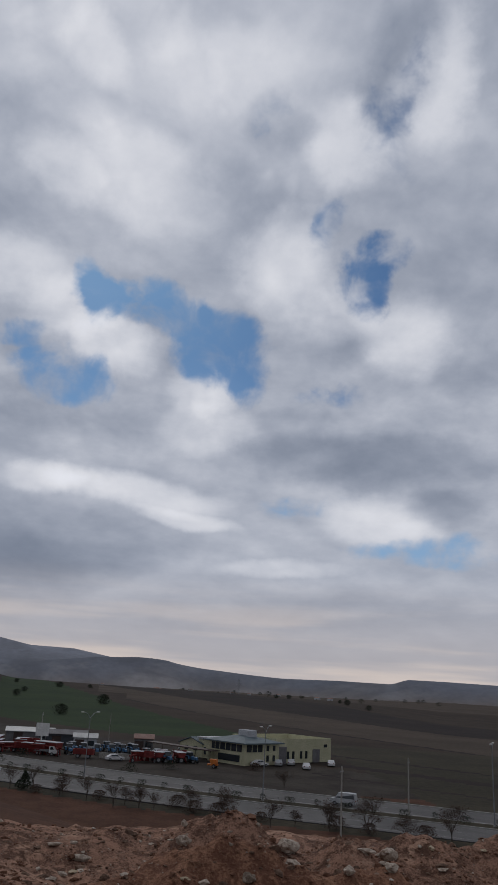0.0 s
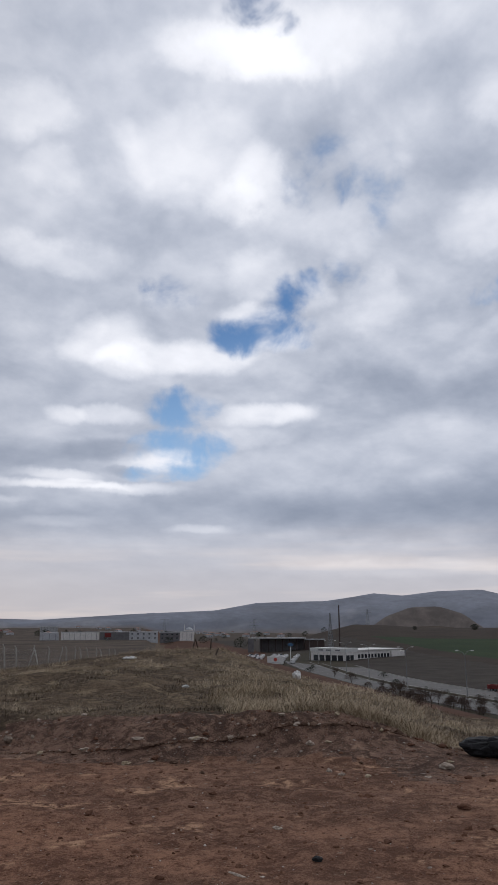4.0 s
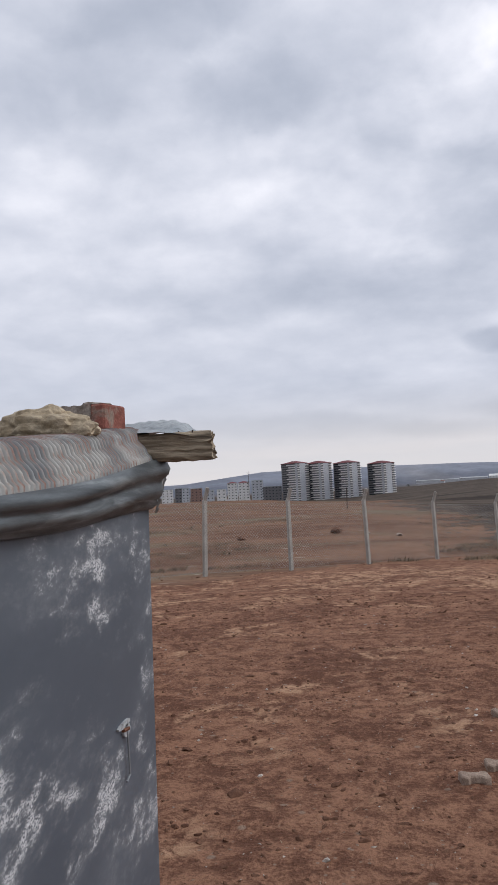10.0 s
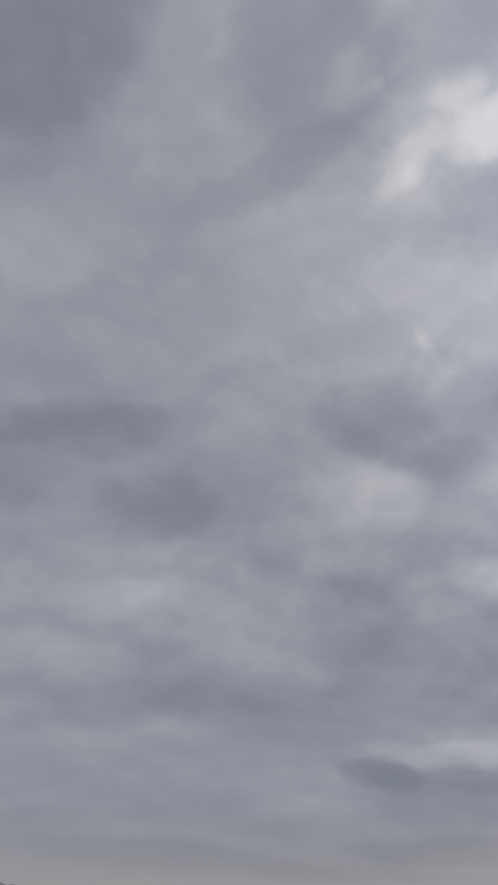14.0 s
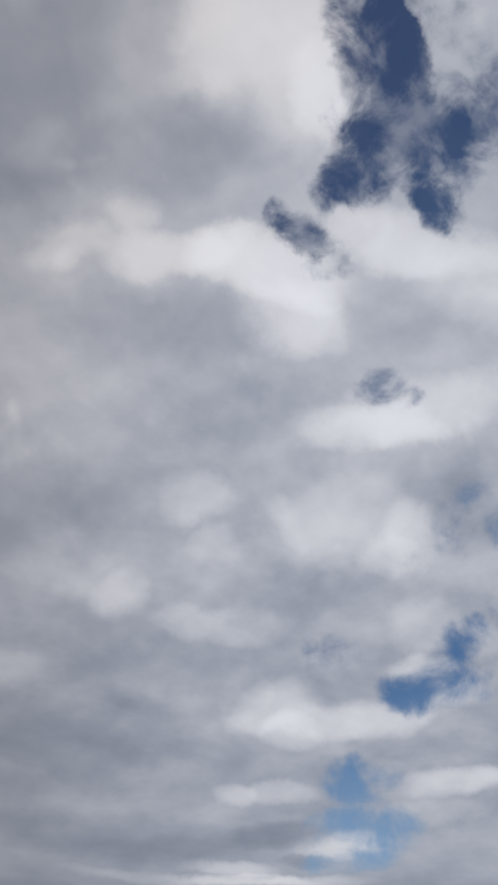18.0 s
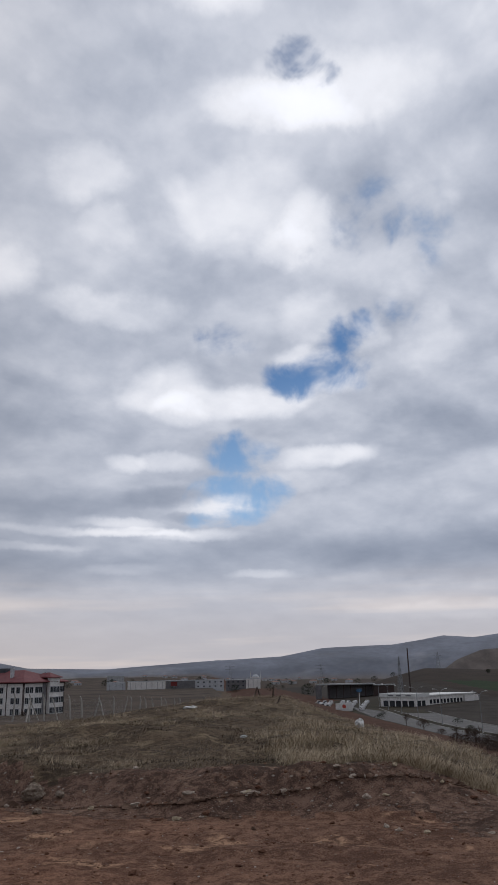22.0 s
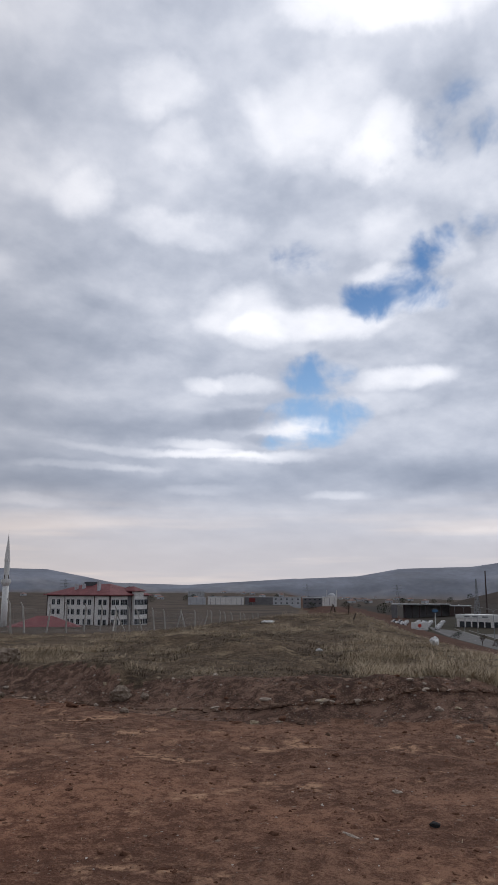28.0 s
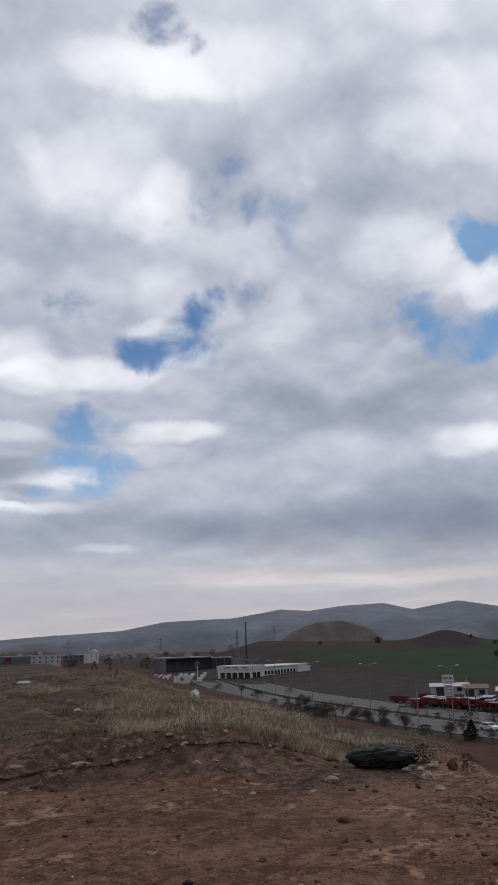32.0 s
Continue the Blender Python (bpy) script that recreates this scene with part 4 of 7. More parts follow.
def frame_at(p, b, z=None):
    """A pose at p whose +y points along the bearing b."""
    return Matrix.Translation((p[0], p[1], ground_z(p[0], p[1]) if z is None else z)) @ Matrix.Rotation(radians(-b), 4, "Z")


def scatter_mesh(name, points, sizes, material, seed, label, category, flat=0.6, jag=0.3):
    """Many small stones in one mesh: kind stuff."""
    rng = np.random.default_rng(seed)
    g = (1 + 5 ** 0.5) / 2
    base = np.array([(-1, g, 0), (1, g, 0), (-1, -g, 0), (1, -g, 0), (0, -1, g), (0, 1, g), (0, -1, -g), (0, 1, -g), (g, 0, -1), (g, 0, 1), (-g, 0, -1), (-g, 0, 1)]) / 1.9
    tri = np.array([(0, 11, 5), (0, 5, 1), (0, 1, 7), (0, 7, 10), (0, 10, 11), (1, 5, 9), (5, 11, 4), (11, 10, 2), (10, 7, 6), (7, 1, 8),
                    (3, 9, 4), (3, 4, 2), (3, 2, 6), (3, 6, 8), (3, 8, 9), (4, 9, 5), (2, 4, 11), (6, 2, 10), (8, 6, 7), (9, 8, 1)])
    n = len(points)
    v = base[None] * (1 + jag * rng.normal(size=(n, 12, 1)))
    v = v * (sizes[:, None, None] * rng.uniform(0.6, 1.3, (n, 1, 3)) * np.array([1, 1, flat]))
    a = rng.uniform(0, 2 * np.pi, n)
    c, s = np.cos(a)[:, None], np.sin(a)[:, None]
    v = np.stack([v[..., 0] * c - v[..., 1] * s, v[..., 0] * s + v[..., 1] * c, v[..., 2]], -1) + points[:, None, :]
    f = tri[None] + 12 * np.arange(n)[:, None, None]
    me = bpy.data.meshes.new(name)
    me.from_pydata(v.reshape(-1, 3).tolist(), [], f.reshape(-1, 3).tolist())
    me.materials.append(material)
    return tagged(new(name, me), label, category, kind="stuff")


def sow(count, b0, b1, r0, r1, seed, power=1.0):
    """Points on the ground in a stretch of the plan."""
    rng = np.random.default_rng(seed)
    b = np.radians(rng.uniform(b0, b1, count))
    r = r0 + (r1 - r0) * rng.uniform(0, 1, count) ** power
    x, y = r * np.sin(b), r * np.cos(b)
    return np.stack([x, y, height(x, y)], -1)

# ---- the metal shed beside the lot ----
def worn_paint():
    """Slate-blue paint, scraped through in pale upright blotches."""
    m = bpy.data.materials.new("scraped_slate_paint")
    m.use_nodes = True
    n = Nodes(m.node_tree)
    v = n.put("ShaderNodeTexCoord").outputs["Object"]
    tall = n.vec("MULTIPLY", v, (1.0, 0.34, 0.8))
    big, mid, small = n.noise(tall, 5.0, 5.0, 0.6), n.noise(tall, 17.0, 7.0, 0.72), n.noise(n.vec("MULTIPLY", v, (1, 0.5, 1)), 330.0, 3.0, 0.7)
    col = n.mix(n.span(big, 0.38, 0.62), rgb((0.074, 0.091, 0.112)), rgb((0.104, 0.122, 0.145)))
    haze = n.calc("MULTIPLY", n.span(n.calc("ADD", n.calc("MULTIPLY", big, 0.5), n.calc("MULTIPLY", mid, 0.5)), 0.485, 0.56), 0.5)
    col = n.mix(haze, col, rgb((0.19, 0.205, 0.22)))
    bare = n.calc("MULTIPLY", n.span(n.calc("ADD", n.calc("MULTIPLY", big, 0.45), n.calc("MULTIPLY", mid, 0.55)), 0.535, 0.59), n.span(small, 0.40, 0.55))
    col = n.mix(bare, col, rgb((0.58, 0.59, 0.60)))
    b = n.put("ShaderNodeBump", {"Strength": 0.15, "Distance": 0.01, "Height": big})
    p = n.put("ShaderNodeBsdfPrincipled", {"Base Color": col, "Roughness": 0.5, "Normal": b.outputs[0]})
    n.put("ShaderNodeOutputMaterial", {0: p.outputs[0]})
    return m


PITCH = 0.018


def ribbed_tin():
    """Dull tin with rust along the ribs, which cross the y axis at every PITCH."""
    m = bpy.data.materials.new("rusty_ribbed_tin")
    m.use_nodes = True
    n = Nodes(m.node_tree)
    v = n.put("ShaderNodeTexCoord").outputs["Object"]
    y = n.put("ShaderNodeSeparateXYZ", {0: v}).outputs[1]
    wave = n.calc("SINE", n.calc("ADD", n.calc("MULTIPLY", y, 2 * math.pi / PITCH), n.calc("MULTIPLY", n.noise(v, 9.0, 2.0), 0.25)))
    base = n.mix(n.span(n.noise(v, 9.0, 5.0, 0.6), 0.38, 0.62), rgb((0.16, 0.165, 0.165)), rgb((0.31, 0.30, 0.275)))
    # troughs between the ribs darkened in colour to stand for shade, broken by noise
    trough_shade = n.calc("MULTIPLY", n.span(wave, -0.3, -1.0), n.span(n.noise(v, 14.0, 4.0, 0.6), 0.3, 0.6))
    base = n.mix(n.calc("MULTIPLY", trough_shade, 0.7), base, rgb((0.06, 0.06, 0.058)))
    rust = n.calc("MULTIPLY", n.span(wave, 0.70, 1.0), n.span(n.noise(v, 30.0, 4.0, 0.6), 0.38, 0.60))
    col = n.mix(n.calc("MULTIPLY", rust, 0.9), base, rgb((0.17, 0.070, 0.042)))
    p = n.put("ShaderNodeBsdfPrincipled", {"Base Color": col, "Roughness": 0.5, "Metallic": 0.35})
    n.put("ShaderNodeOutputMaterial", {0: p.outputs[0]})
    return m


def skin(rows, material, name, parent, label="", smooth=True):
    """A sheet through rows of points."""
    bm = bmesh.new()
    grid = [[bm.verts.new(q) for q in row] for row in rows]
    for a, b in zip(grid, grid[1:]):
        for k in range(len(a) - 1):
            bm.faces.new((a[k], b[k], b[k + 1], a[k + 1]))
    bmesh.ops.recalc_face_normals(bm, faces=bm.faces[:])
    return part(name, bm, material, parent, label, smooth)


def shed():
    paint, tin = worn_paint(), ribbed_tin()
    dark = surface("grimy_tin", (0.05, 0.056, 0.058), (0.115, 0.13, 0.135), 0.10, 0.5, 0.1, 20, metal=0.35, third=(0.20, 0.215, 0.215), streaks=(3, 0.35, 3))
    white = surface("scraped_metal", (0.30, 0.31, 0.32), (0.46, 0.47, 0.47), 0.02, 0.8, 0.2, 90, third=(0.15, 0.10, 0.08))
    t = thing("metal_shed", "low shed of worn slate-blue sheet metal with corrugated roof", "shed")
    x1, y1, top = -0.455, 1.89, 1.505
    bm = box(x1 - 0.03, x1, -1.2, y1, -0.05, top)
    for v in bm.verts:                         # the wall leans out a little at the top
        v.co.x += 0.022 if v.co.z > 1 else 0.0
    part("long_wall", bm, paint, t)
    part("end_wall", box(-2.2, x1 - 0.034, y1 - 0.03, y1 - 0.002, -0.05, 1.682), paint, t)
    bm = prism([(-1.2, -0.05), (y1, -0.05), (y1, 1.685), (y1 - 1.3, 1.572), (-1.2, 1.572)], -2.23, -2.202)
    for v in bm.verts:
        v.co = Vector((v.co.y, v.co.x, v.co.z))
    bmesh.ops.recalc_face_normals(bm, faces=bm.faces[:])
    part("back_wall", bm, paint, t)
    part("rear_end_wall", box(-2.2, x1 - 0.034, -1.2, -1.17, -0.05, 1.565), paint, t)
    part("wall_cap", box(x1 - 0.04, x1 + 0.027, y1 - 0.13, y1 + 0.006, top, top + 0.006), white, t, "pale scraped metal edge")
    # roof sheet: fine ribs run down to the eave, where the sheet rolls over; x is measured out from the wall
    prof = [(-1.85, 1.700), (-0.30, 1.690), (-0.12, 1.690), (-0.04, 1.690), (-0.004, 1.688), (0.014, 1.681), (0.024, 1.671), (0.029, 1.658),
            (0.038, 1.649), (0.045, 1.640), (0.048, 1.630), (0.056, 1.622), (0.060, 1.612)]
    rows = []
    for y in np.arange(-1.3, y1 + 0.018, 0.0018):
        sag = 0.088 * min(y1 - y, 1.3) + 0.006 * math.sin(y * 6.0)     # the eave drops, then runs level
        row = []
        for k, (px, pz) in enumerate(prof):
            wave = math.sin(2 * math.pi * y / PITCH + 0.15 * math.sin(k * 1.6))
            amp = 0.0052 if 2 <= k <= 11 else 0.001
            row.append((x1 + px + (amp * wave if k > 4 else 0), y, pz - sag + (amp * wave if k <= 6 else 0.3 * amp * wave)))
        rows.append(row)
    skin(rows, tin, "roof_sheet", t, "grey corrugated tin with rusty ribs")
    # long grimy rolls of tin under the eave
    prof = [(0.068, 1.616), (0.078, 1.606), (0.082, 1.590), (0.074, 1.576), (0.062, 1.568), (0.060, 1.556), (0.066, 1.544), (0.062, 1.528), (0.048, 1.518), (0.046, 1.508), (0.030, 1.498), (-0.005, 1.492)]
    rows = []
    for y in np.arange(-1.3, y1 + 0.01, 0.025):
        rows.append([(x1 + px + 0.003 * math.sin(y * 9 + k), y, pz - min(y1 - y, 1.3) * (0.088 - 0.0070 * k) - 0.006 * math.sin(y * 6.0)) for k, (px, pz) in enumerate(prof)])
    gutter = skin(rows, dark, "eave_gutter", t, "grimy rolled tin under the eave")
    rag = random.Random(5)
    for k in range(11):
        z = 1.60 - 0.0098 * k
        tip = y1 + rag.uniform(0.016, 0.05)
        rows = [[(x1 + 0.075 - 0.003 * k, y1 - 0.015, z + 0.006), (x1 + 0.07 - 0.003 * k, y1 - 0.015, z - 0.009)],
                [(x1 + 0.07 - 0.003 * k, (y1 + tip) / 2, z + 0.005), (x1 + 0.066 - 0.003 * k, (y1 + tip) / 2, z - 0.008)],
                [(x1 + 0.066 - 0.003 * k, tip, z + 0.001), (x1 + 0.064 - 0.003 * k, tip - 0.004, z - 0.004)]]
        skin(rows, dark, "torn_edge", gutter, smooth=False)
    # a loose curled strip behind the beam
    rows = []
    for i in range(30):
        u = i / 29
        lift = 0.050 * (1 - abs(2 * u - 1) ** 3) + 0.010 * u + 0.0022 * math.sin(u * 46)
        rows.append([(x1 - 0.10 + 0.245 * u, y1 - 0.10 + 0.30 * v, 1.660 + lift * math.sin(math.pi * (0.06 + 0.72 * v)) + 0.004 * math.sin(v * 20 + u * 3)) for v in (k / 11 for k in range(12))])
    skin(rows, surface("pale_tin", (0.24, 0.265, 0.275), (0.36, 0.38, 0.385), 0.06, 0.5, 0.2, 60, metal=0.3), "loose_sheet", t, "curled loose strip of grey tin")
    # beam with a splintered end
    bm = bmesh.new()
    rings = []
    for i in range(37):
        u = i / 36
        x = x1 - 0.6 + u * 0.792
        ring = []
        for k in range(28):
            a = 2 * math.pi * k / 28
            cy, cz = math.cos(a), math.sin(a)
            m = max(abs(cy), abs(cz))
            crack = 0.05 * noise.noise(Vector((x * 5, k * 0.9, 2.0))) + (0.30 * (u - 0.8) / 0.2 * noise.noise(Vector((x * 25, k * 1.7, 1))) if u > 0.8 else 0)
            split = 0.014 * noise.noise(Vector((k * 1.3, 0.3, 1))) if i == 36 else 0
            ring.append(bm.verts.new((x + split, y1 - 0.06 + 0.030 * cy / m * (1 + crack), 1.640 + 0.031 * cz / m * (1 + crack) + 0.004 * (1 - u))))
        rings.append(ring)
    for a, b in zip(rings, rings[1:]):
        for k in range(28):
            bm.faces.new((a[k], a[(k + 1) % 28], b[(k + 1) % 28], b[k]))
    hub = bm.verts.new((x1 + 0.182, y1 - 0.06, 1.640))
    for k in range(28):
        bm.faces.new((rings[-1][k], rings[-1][(k + 1) % 28], hub))
    bm.faces.new(rings[0][::-1])
    bmesh.ops.recalc_face_normals(bm, faces=bm.faces[:])
    beam = part("beam", bm, OLDWOOD, t, "weathered cracked timber beam end")
    for k in range(3):
        part("nail", rod((x1 + 0.085 + 0.032 * k, y1 - 0.08, 1.665), (x1 + 0.087 + 0.032 * k, y1 - 0.08, 1.6755), 0.0012, 0.002, n=5), DARKTRIM, beam)
    # latch plate and bent hook on the wall
    lz, ly = 1.075, 1.645
    bm = bmesh.new()
    rag = random.Random(8)
    for yy, zz, w, h in ((ly - 0.01, lz + 0.010, 0.045, 0.007), (ly + 0.005, lz - 0.004, 0.026, 0.012)):
        a = [(yy + w * math.cos(q) * rag.uniform(0.8, 1.1), zz + h * math.sin(q) * rag.uniform(0.8, 1.1)) for q in (k * 2 * math.pi / 11 for k in range(11))]
        prism([(u, v) for u, v in a], x1 + 0.0165, x1 + 0.0215, bm)
    for v in bm.verts:
        v.co = Vector((v.co.y, v.co.x, v.co.z))
    bmesh.ops.recalc_face_normals(bm, faces=bm.faces[:])
    part("latch_plate", bm, white, t, "scraped white latch plate")
    bm = rod((x1 + 0.022, ly + 0.003, lz), (x1 + 0.022, ly + 0.010, lz - 0.092), 0.0022)
    rod((x1 + 0.022, ly + 0.010, lz - 0.092), (x1 + 0.021, ly - 0.010, lz - 0.100), 0.0022, bm=bm)
    part("latch_hook", bm, STEEL, t, "bent wire hook")
    bm = rod((x1 + 0.021, ly - 0.022, lz + 0.002), (x1 + 0.023, ly + 0.008, lz - 0.002), 0.004)
    part("latch_pin", bm, brown_rust, t, "rusty latch pin")


brown_rust = surface("brown_rust", (0.12, 0.05, 0.03), (0.22, 0.10, 0.06), 0.02, 0.9, 0.3, 120)
shed()

# stones and a brick that hold the roof down
ob = part("roof_stone", lump(0.055, 0.085, 0.052, 5, 4, 0.5), GREYSTONE)
tagged(ob, "rough grey-brown stone weighing down the tin roof", "stone", "stones on the roof")
ob.matrix_basis = pose(-0.60, 1.09, 1.612, 0, 0, 12)
ob = part("roof_stone", lump(0.092, 0.055, 0.046, 8, 5, 0.34, 0.2), TANSTONE)
tagged(ob, "flat tan porous stone weighing down the tin roof", "stone", "stones on the roof")
ob.matrix_basis = pose(-0.530, 1.52, 1.630, 0, 0, -4)
brickred = surface("old_brick_red", (0.19, 0.062, 0.045), (0.27, 0.10, 0.075), 0.03, 0.9, 0.5, 160, third=(0.26, 0.20, 0.16))
mortar = surface("old_mortar", (0.20, 0.165, 0.135), (0.31, 0.265, 0.225), 0.03, 0.95, 0.9, 130, third=(0.20, 0.10, 0.075))
ob = part("old_brick", box(-0.085, 0.085, -0.045, 0.045, 0, 0.056, bevel=0.004), brickred)
tagged(ob, "chipped red brick crusted with old mortar on the roof", "brick")
ob.matrix_basis = pose(-0.540, 1.755, 1.678, 0, 0, -14)
bm = bmesh.new()
n = 18
rows = []
for i in range(n):
    u = i / (n - 1)
    rows.append([bm.verts.new((-0.086 + 0.140 * u, -0.047 - 0.004 * abs(noise.noise(Vector((u * 9, w * 5, 3)))), 0.003 + (0.054 + 0.006 * noise.noise(Vector((u * 7, 2, 1)))) * w)) for w in (0, 0.33, 0.67, 1)]
                + [bm.verts.new((-0.086 + 0.140 * u, -0.02 + 0.01 * noise.noise(Vector((u * 8, 4, 4))), 0.0565))])
for a, b in zip(rows, rows[1:]):
    for k in range(4):
        bm.faces.new((a[k], b[k], b[k + 1], a[k + 1]))
part("mortar_crust", bm, mortar, ob, "grey mortar crust")
m = part("mortar_crust", lump(0.035, 0.020, 0.008, 2, 3, 0.6, 0.6), mortar, ob, "grey mortar crust")
m.matrix_basis = pose(0.03, 0, 0.055)


# ---- pavers set out in the dirt ----
def paver_mesh():
    pts = [(-0.105, -0.065), (-0.06, -0.078), (-0.035, -0.052), (0.035, -0.052), (0.06, -0.078), (0.105, -0.065),
           (0.105, 0.065), (0.06, 0.078), (0.035, 0.052), (-0.035, 0.052), (-0.06, 0.078), (-0.105, 0.065)]
    bm = prism([(u * 0.70, v * 0.66) for u, v in pts], -0.03, 0.036, axis="z")
    bmesh.ops.bevel(bm, geom=[e for e in bm.edges if all(v.co.z > 0.03 for v in e.verts)], offset=0.007, segments=1, affect="EDGES")
    return bm


PAVERS = [(0.97, 5.40, 8), (1.51, 5.36, 5), (1.36, 5.16, -16), (1.73, 5.02, 2), (1.10, 4.90, 12), (1.56, 4.81, 4), (1.34, 4.61, -4), (0.89, 4.62, 5),
          (0.75, 4.43, -6), (1.15, 4.29, 3), (0.59, 4.23, -4), (0.97, 4.04, 3)]
first = None
for x, y, turn in PAVERS:
    m = pose(x, y, ground_z(x, y), random.uniform(-4, 4), random.uniform(-4, 4), turn + 8)
    if first is None:
        first = tagged(part("paver", paver_mesh(), PAVER), "bone-shaped concrete paver lying loose in the red dirt", "paver", "loose pavers")
        first.matrix_basis = m
    else:
        copy_thing(first, m)


# ---- a low timber border ----
def plank(p, q, wide, high, label, seed, material=PALEWOOD, name="wooden_plank"):
    p, q = Vector((*p, ground_z(*p))), Vector((*q, ground_z(*q)))
    n = 14
    bm = bmesh.new()
    rings = []
    long = (q - p).length
    for i in range(n):
        x = -long / 2 + long * i / (n - 1)
        w = 1 + 0.10 * noise.noise(Vector((x * 3, seed, 0)))
        rings.append([bm.verts.new((x, a * wide / 2 * w + 0.012 * noise.noise(Vector((x * 2, seed, 4))), c * high / 2 * w + 0.01 * noise.noise(Vector((x * 2, seed, 9)))))
                      for a, c in ((-1, -1), (-0.8, 0.9), (0.8, 1), (1, -0.9))])
    for a, b in zip(rings, rings[1:]):
        for k in range(4):
            bm.faces.new((a[k], a[(k + 1) % 4], b[(k + 1) % 4], b[k]))
    bm.faces.new(rings[0])
    bm.faces.new(rings[-1])
    bmesh.ops.recalc_face_normals(bm, faces=bm.faces[:])
    ob = tagged(part(name, bm, material), label, "plank", "planks of the border")
    mid = (p + q) / 2
    ob.matrix_basis = Matrix.Translation((mid.x, mid.y, (p.z + q.z) / 2 + high * 0.38)) @ (q - p).to_track_quat("X", "Z").to_matrix().to_4x4()
    return ob


plank((1.50, 7.00), (2.20, 6.33), 0.042, 0.042, "long pale timber plank on edge in the dirt", 1)
plank((2.20, 6.32), (2.40, 6.17), 0.05, 0.045, "short pale timber lath in the dirt", 2)
plank((1.42, 7.15), (2.06, 7.80), 0.035, 0.035, "pale timber plank lying in the dirt", 3)
plank((1.38, 7.22), (1.45, 7.06), 0.05, 0.06, "short end of pale timber on the dirt", 4)
plank((2.44, 6.20), (2.84, 6.66), 0.07, 0.065, "thick short pale timber block on the dirt", 5)
plank((2.08, 7.78), (2.50, 7.40), 0.02, 0.02, "thin pale lath half buried in dirt", 6)
bm = lump(0.5, 0.38, 0.01, 3, 3, 0.15, 0.6)
ob = tagged(part("damp_soil_bed", bm, SLOPE), "smooth brown soil bed inside the plank border", "soil", kind="structure")
ob.matrix_basis = pose(2.1, 6.95, ground_z(2.1, 6.95) - 0.004, 0, 0, -45)


# ---- the wire fence ----
def fence():
    t = thing("chain_link_fence", "grey concrete posts with slack chain-link wire mesh", "fence")
    run1 = [Vector((-9.4 + 1.95 * k, 13.4 + 1.98 * k)) for k in range(3)] + [Vector((-3.55, 19.1)), Vector((-1.53, 20.95)), Vector((0.6, 23.0)), Vector((2.9, 26.0)), Vector((5.4, 28.6)), Vector((7.95, 31.2))]
    run2 = [run1[-1] + Vector((2.08, 2.05)) * k for k in range(1, 10)]
    run3 = [run2[-1] + Vector((2.45, 1.4)) * k for k in range(1, 22)]
    pts = run1 + run2 + run3
    post = box(-0.05, 0.05, -0.05, 0.05, -0.3, 1.9, bevel=0.01)
    prism([(0.0, 0.0), (0.085, 0.0), (0.22, 0.33), (0.15, 0.35)], -0.035, 0.035, post)
    arm = [v for v in post.verts if abs(abs(v.co.y) - 0.035) < 1e-4]
    for v in arm:
        v.co.z += 1.87
        v.co.x -= 0.04
    lean = random.Random(3)
    me = None
    for k, p in enumerate(pts):
        nxt = pts[min(k + 1, len(pts) - 1)] - pts[max(k - 1, 0)]
        face = math.degrees(math.atan2(nxt.y, nxt.x)) + (-90 if k < 12 else 90)
        bent = 2.0 if k < 12 else 7.0
        if k in (24, 27, 28, 30):
            bent = 22
        m = pose(p.x, p.y, ground_z(p.x, p.y), lean.uniform(-bent, bent), lean.uniform(-bent, bent), face)
        if me is None:
            ob = part("post", post, CONCRETE, t)
            ob.matrix_basis, me = m, ob.data
        else:
            share("post", me, t, m)
    # braces at the corner and further along
    for c, reach in ((8, 1.0), (22, 1.0)):
        p = pts[c]
        for d, thick in ((Vector((-1.15, -1.3)), 0.07), (Vector((0.95, -0.15)), 0.055)):
            q = p + d * reach
            part("brace", rod((p.x, p.y, ground_z(p.x, p.y) + 1.75), (q.x, q.y, ground_z(q.x, q.y) - 0.1), thick, n=4), CONCRETE, t)
    # mesh panels
    for k in range(min(30, len(pts) - 1)):
        a, b = pts[k], pts[k + 1]
        za, zb = ground_z(a.x, a.y), ground_z(b.x, b.y)
        w, h = (b - a).length, 1.72
        d = (b - a) / w
        step = 0.085 if k < 12 else 0.2
        thick = 0.0042
        bm = bmesh.new()

        def spot(u, v):
            z = za + (zb - za) * u / w + 0.08 + v + 0.03 * math.sin(u * 2.2 + k)
            return Vector((a.x + d.x * u, a.y + d.y * u, z))

        def strand(u0, v0, u1, v1):
            n = Vector((v0 - v1, u1 - u0)).normalized() * thick / 2
            bm.faces.new([bm.verts.new(spot(u, v)) for u, v in ((u0 - n.x, v0 - n.y), (u1 - n.x, v1 - n.y), (u1 + n.x, v1 + n.y), (u0 + n.x, v0 + n.y))])

        u = -h
        while u < w:
            u0, u1 = max(u, 0), min(u + h, w)
            strand(u0, u0 - u, u1, u1 - u)
            strand(u0, h - (u0 - u), u1, h - (u1 - u))
            u += step
        for v in (0.0, h):
            strand(0, v, w, v)
        part("mesh_panel", bm, WIRE, t)


fence()


# ---- stones, rubbish and grass ----
def rock(p, size, seed, label, material=STONE, turn=0.0, group="rocks on the lot", name="rock", jag=0.45):
    ob = tagged(part(name, lump(*[0.46 * k for k in size], seed, 3, jag), material), label, "rock", group)
    ob.matrix_basis = pose(p[0], p[1], ground_z(*p) - 0.07 * size[2], 0, 0, turn)
    return ob


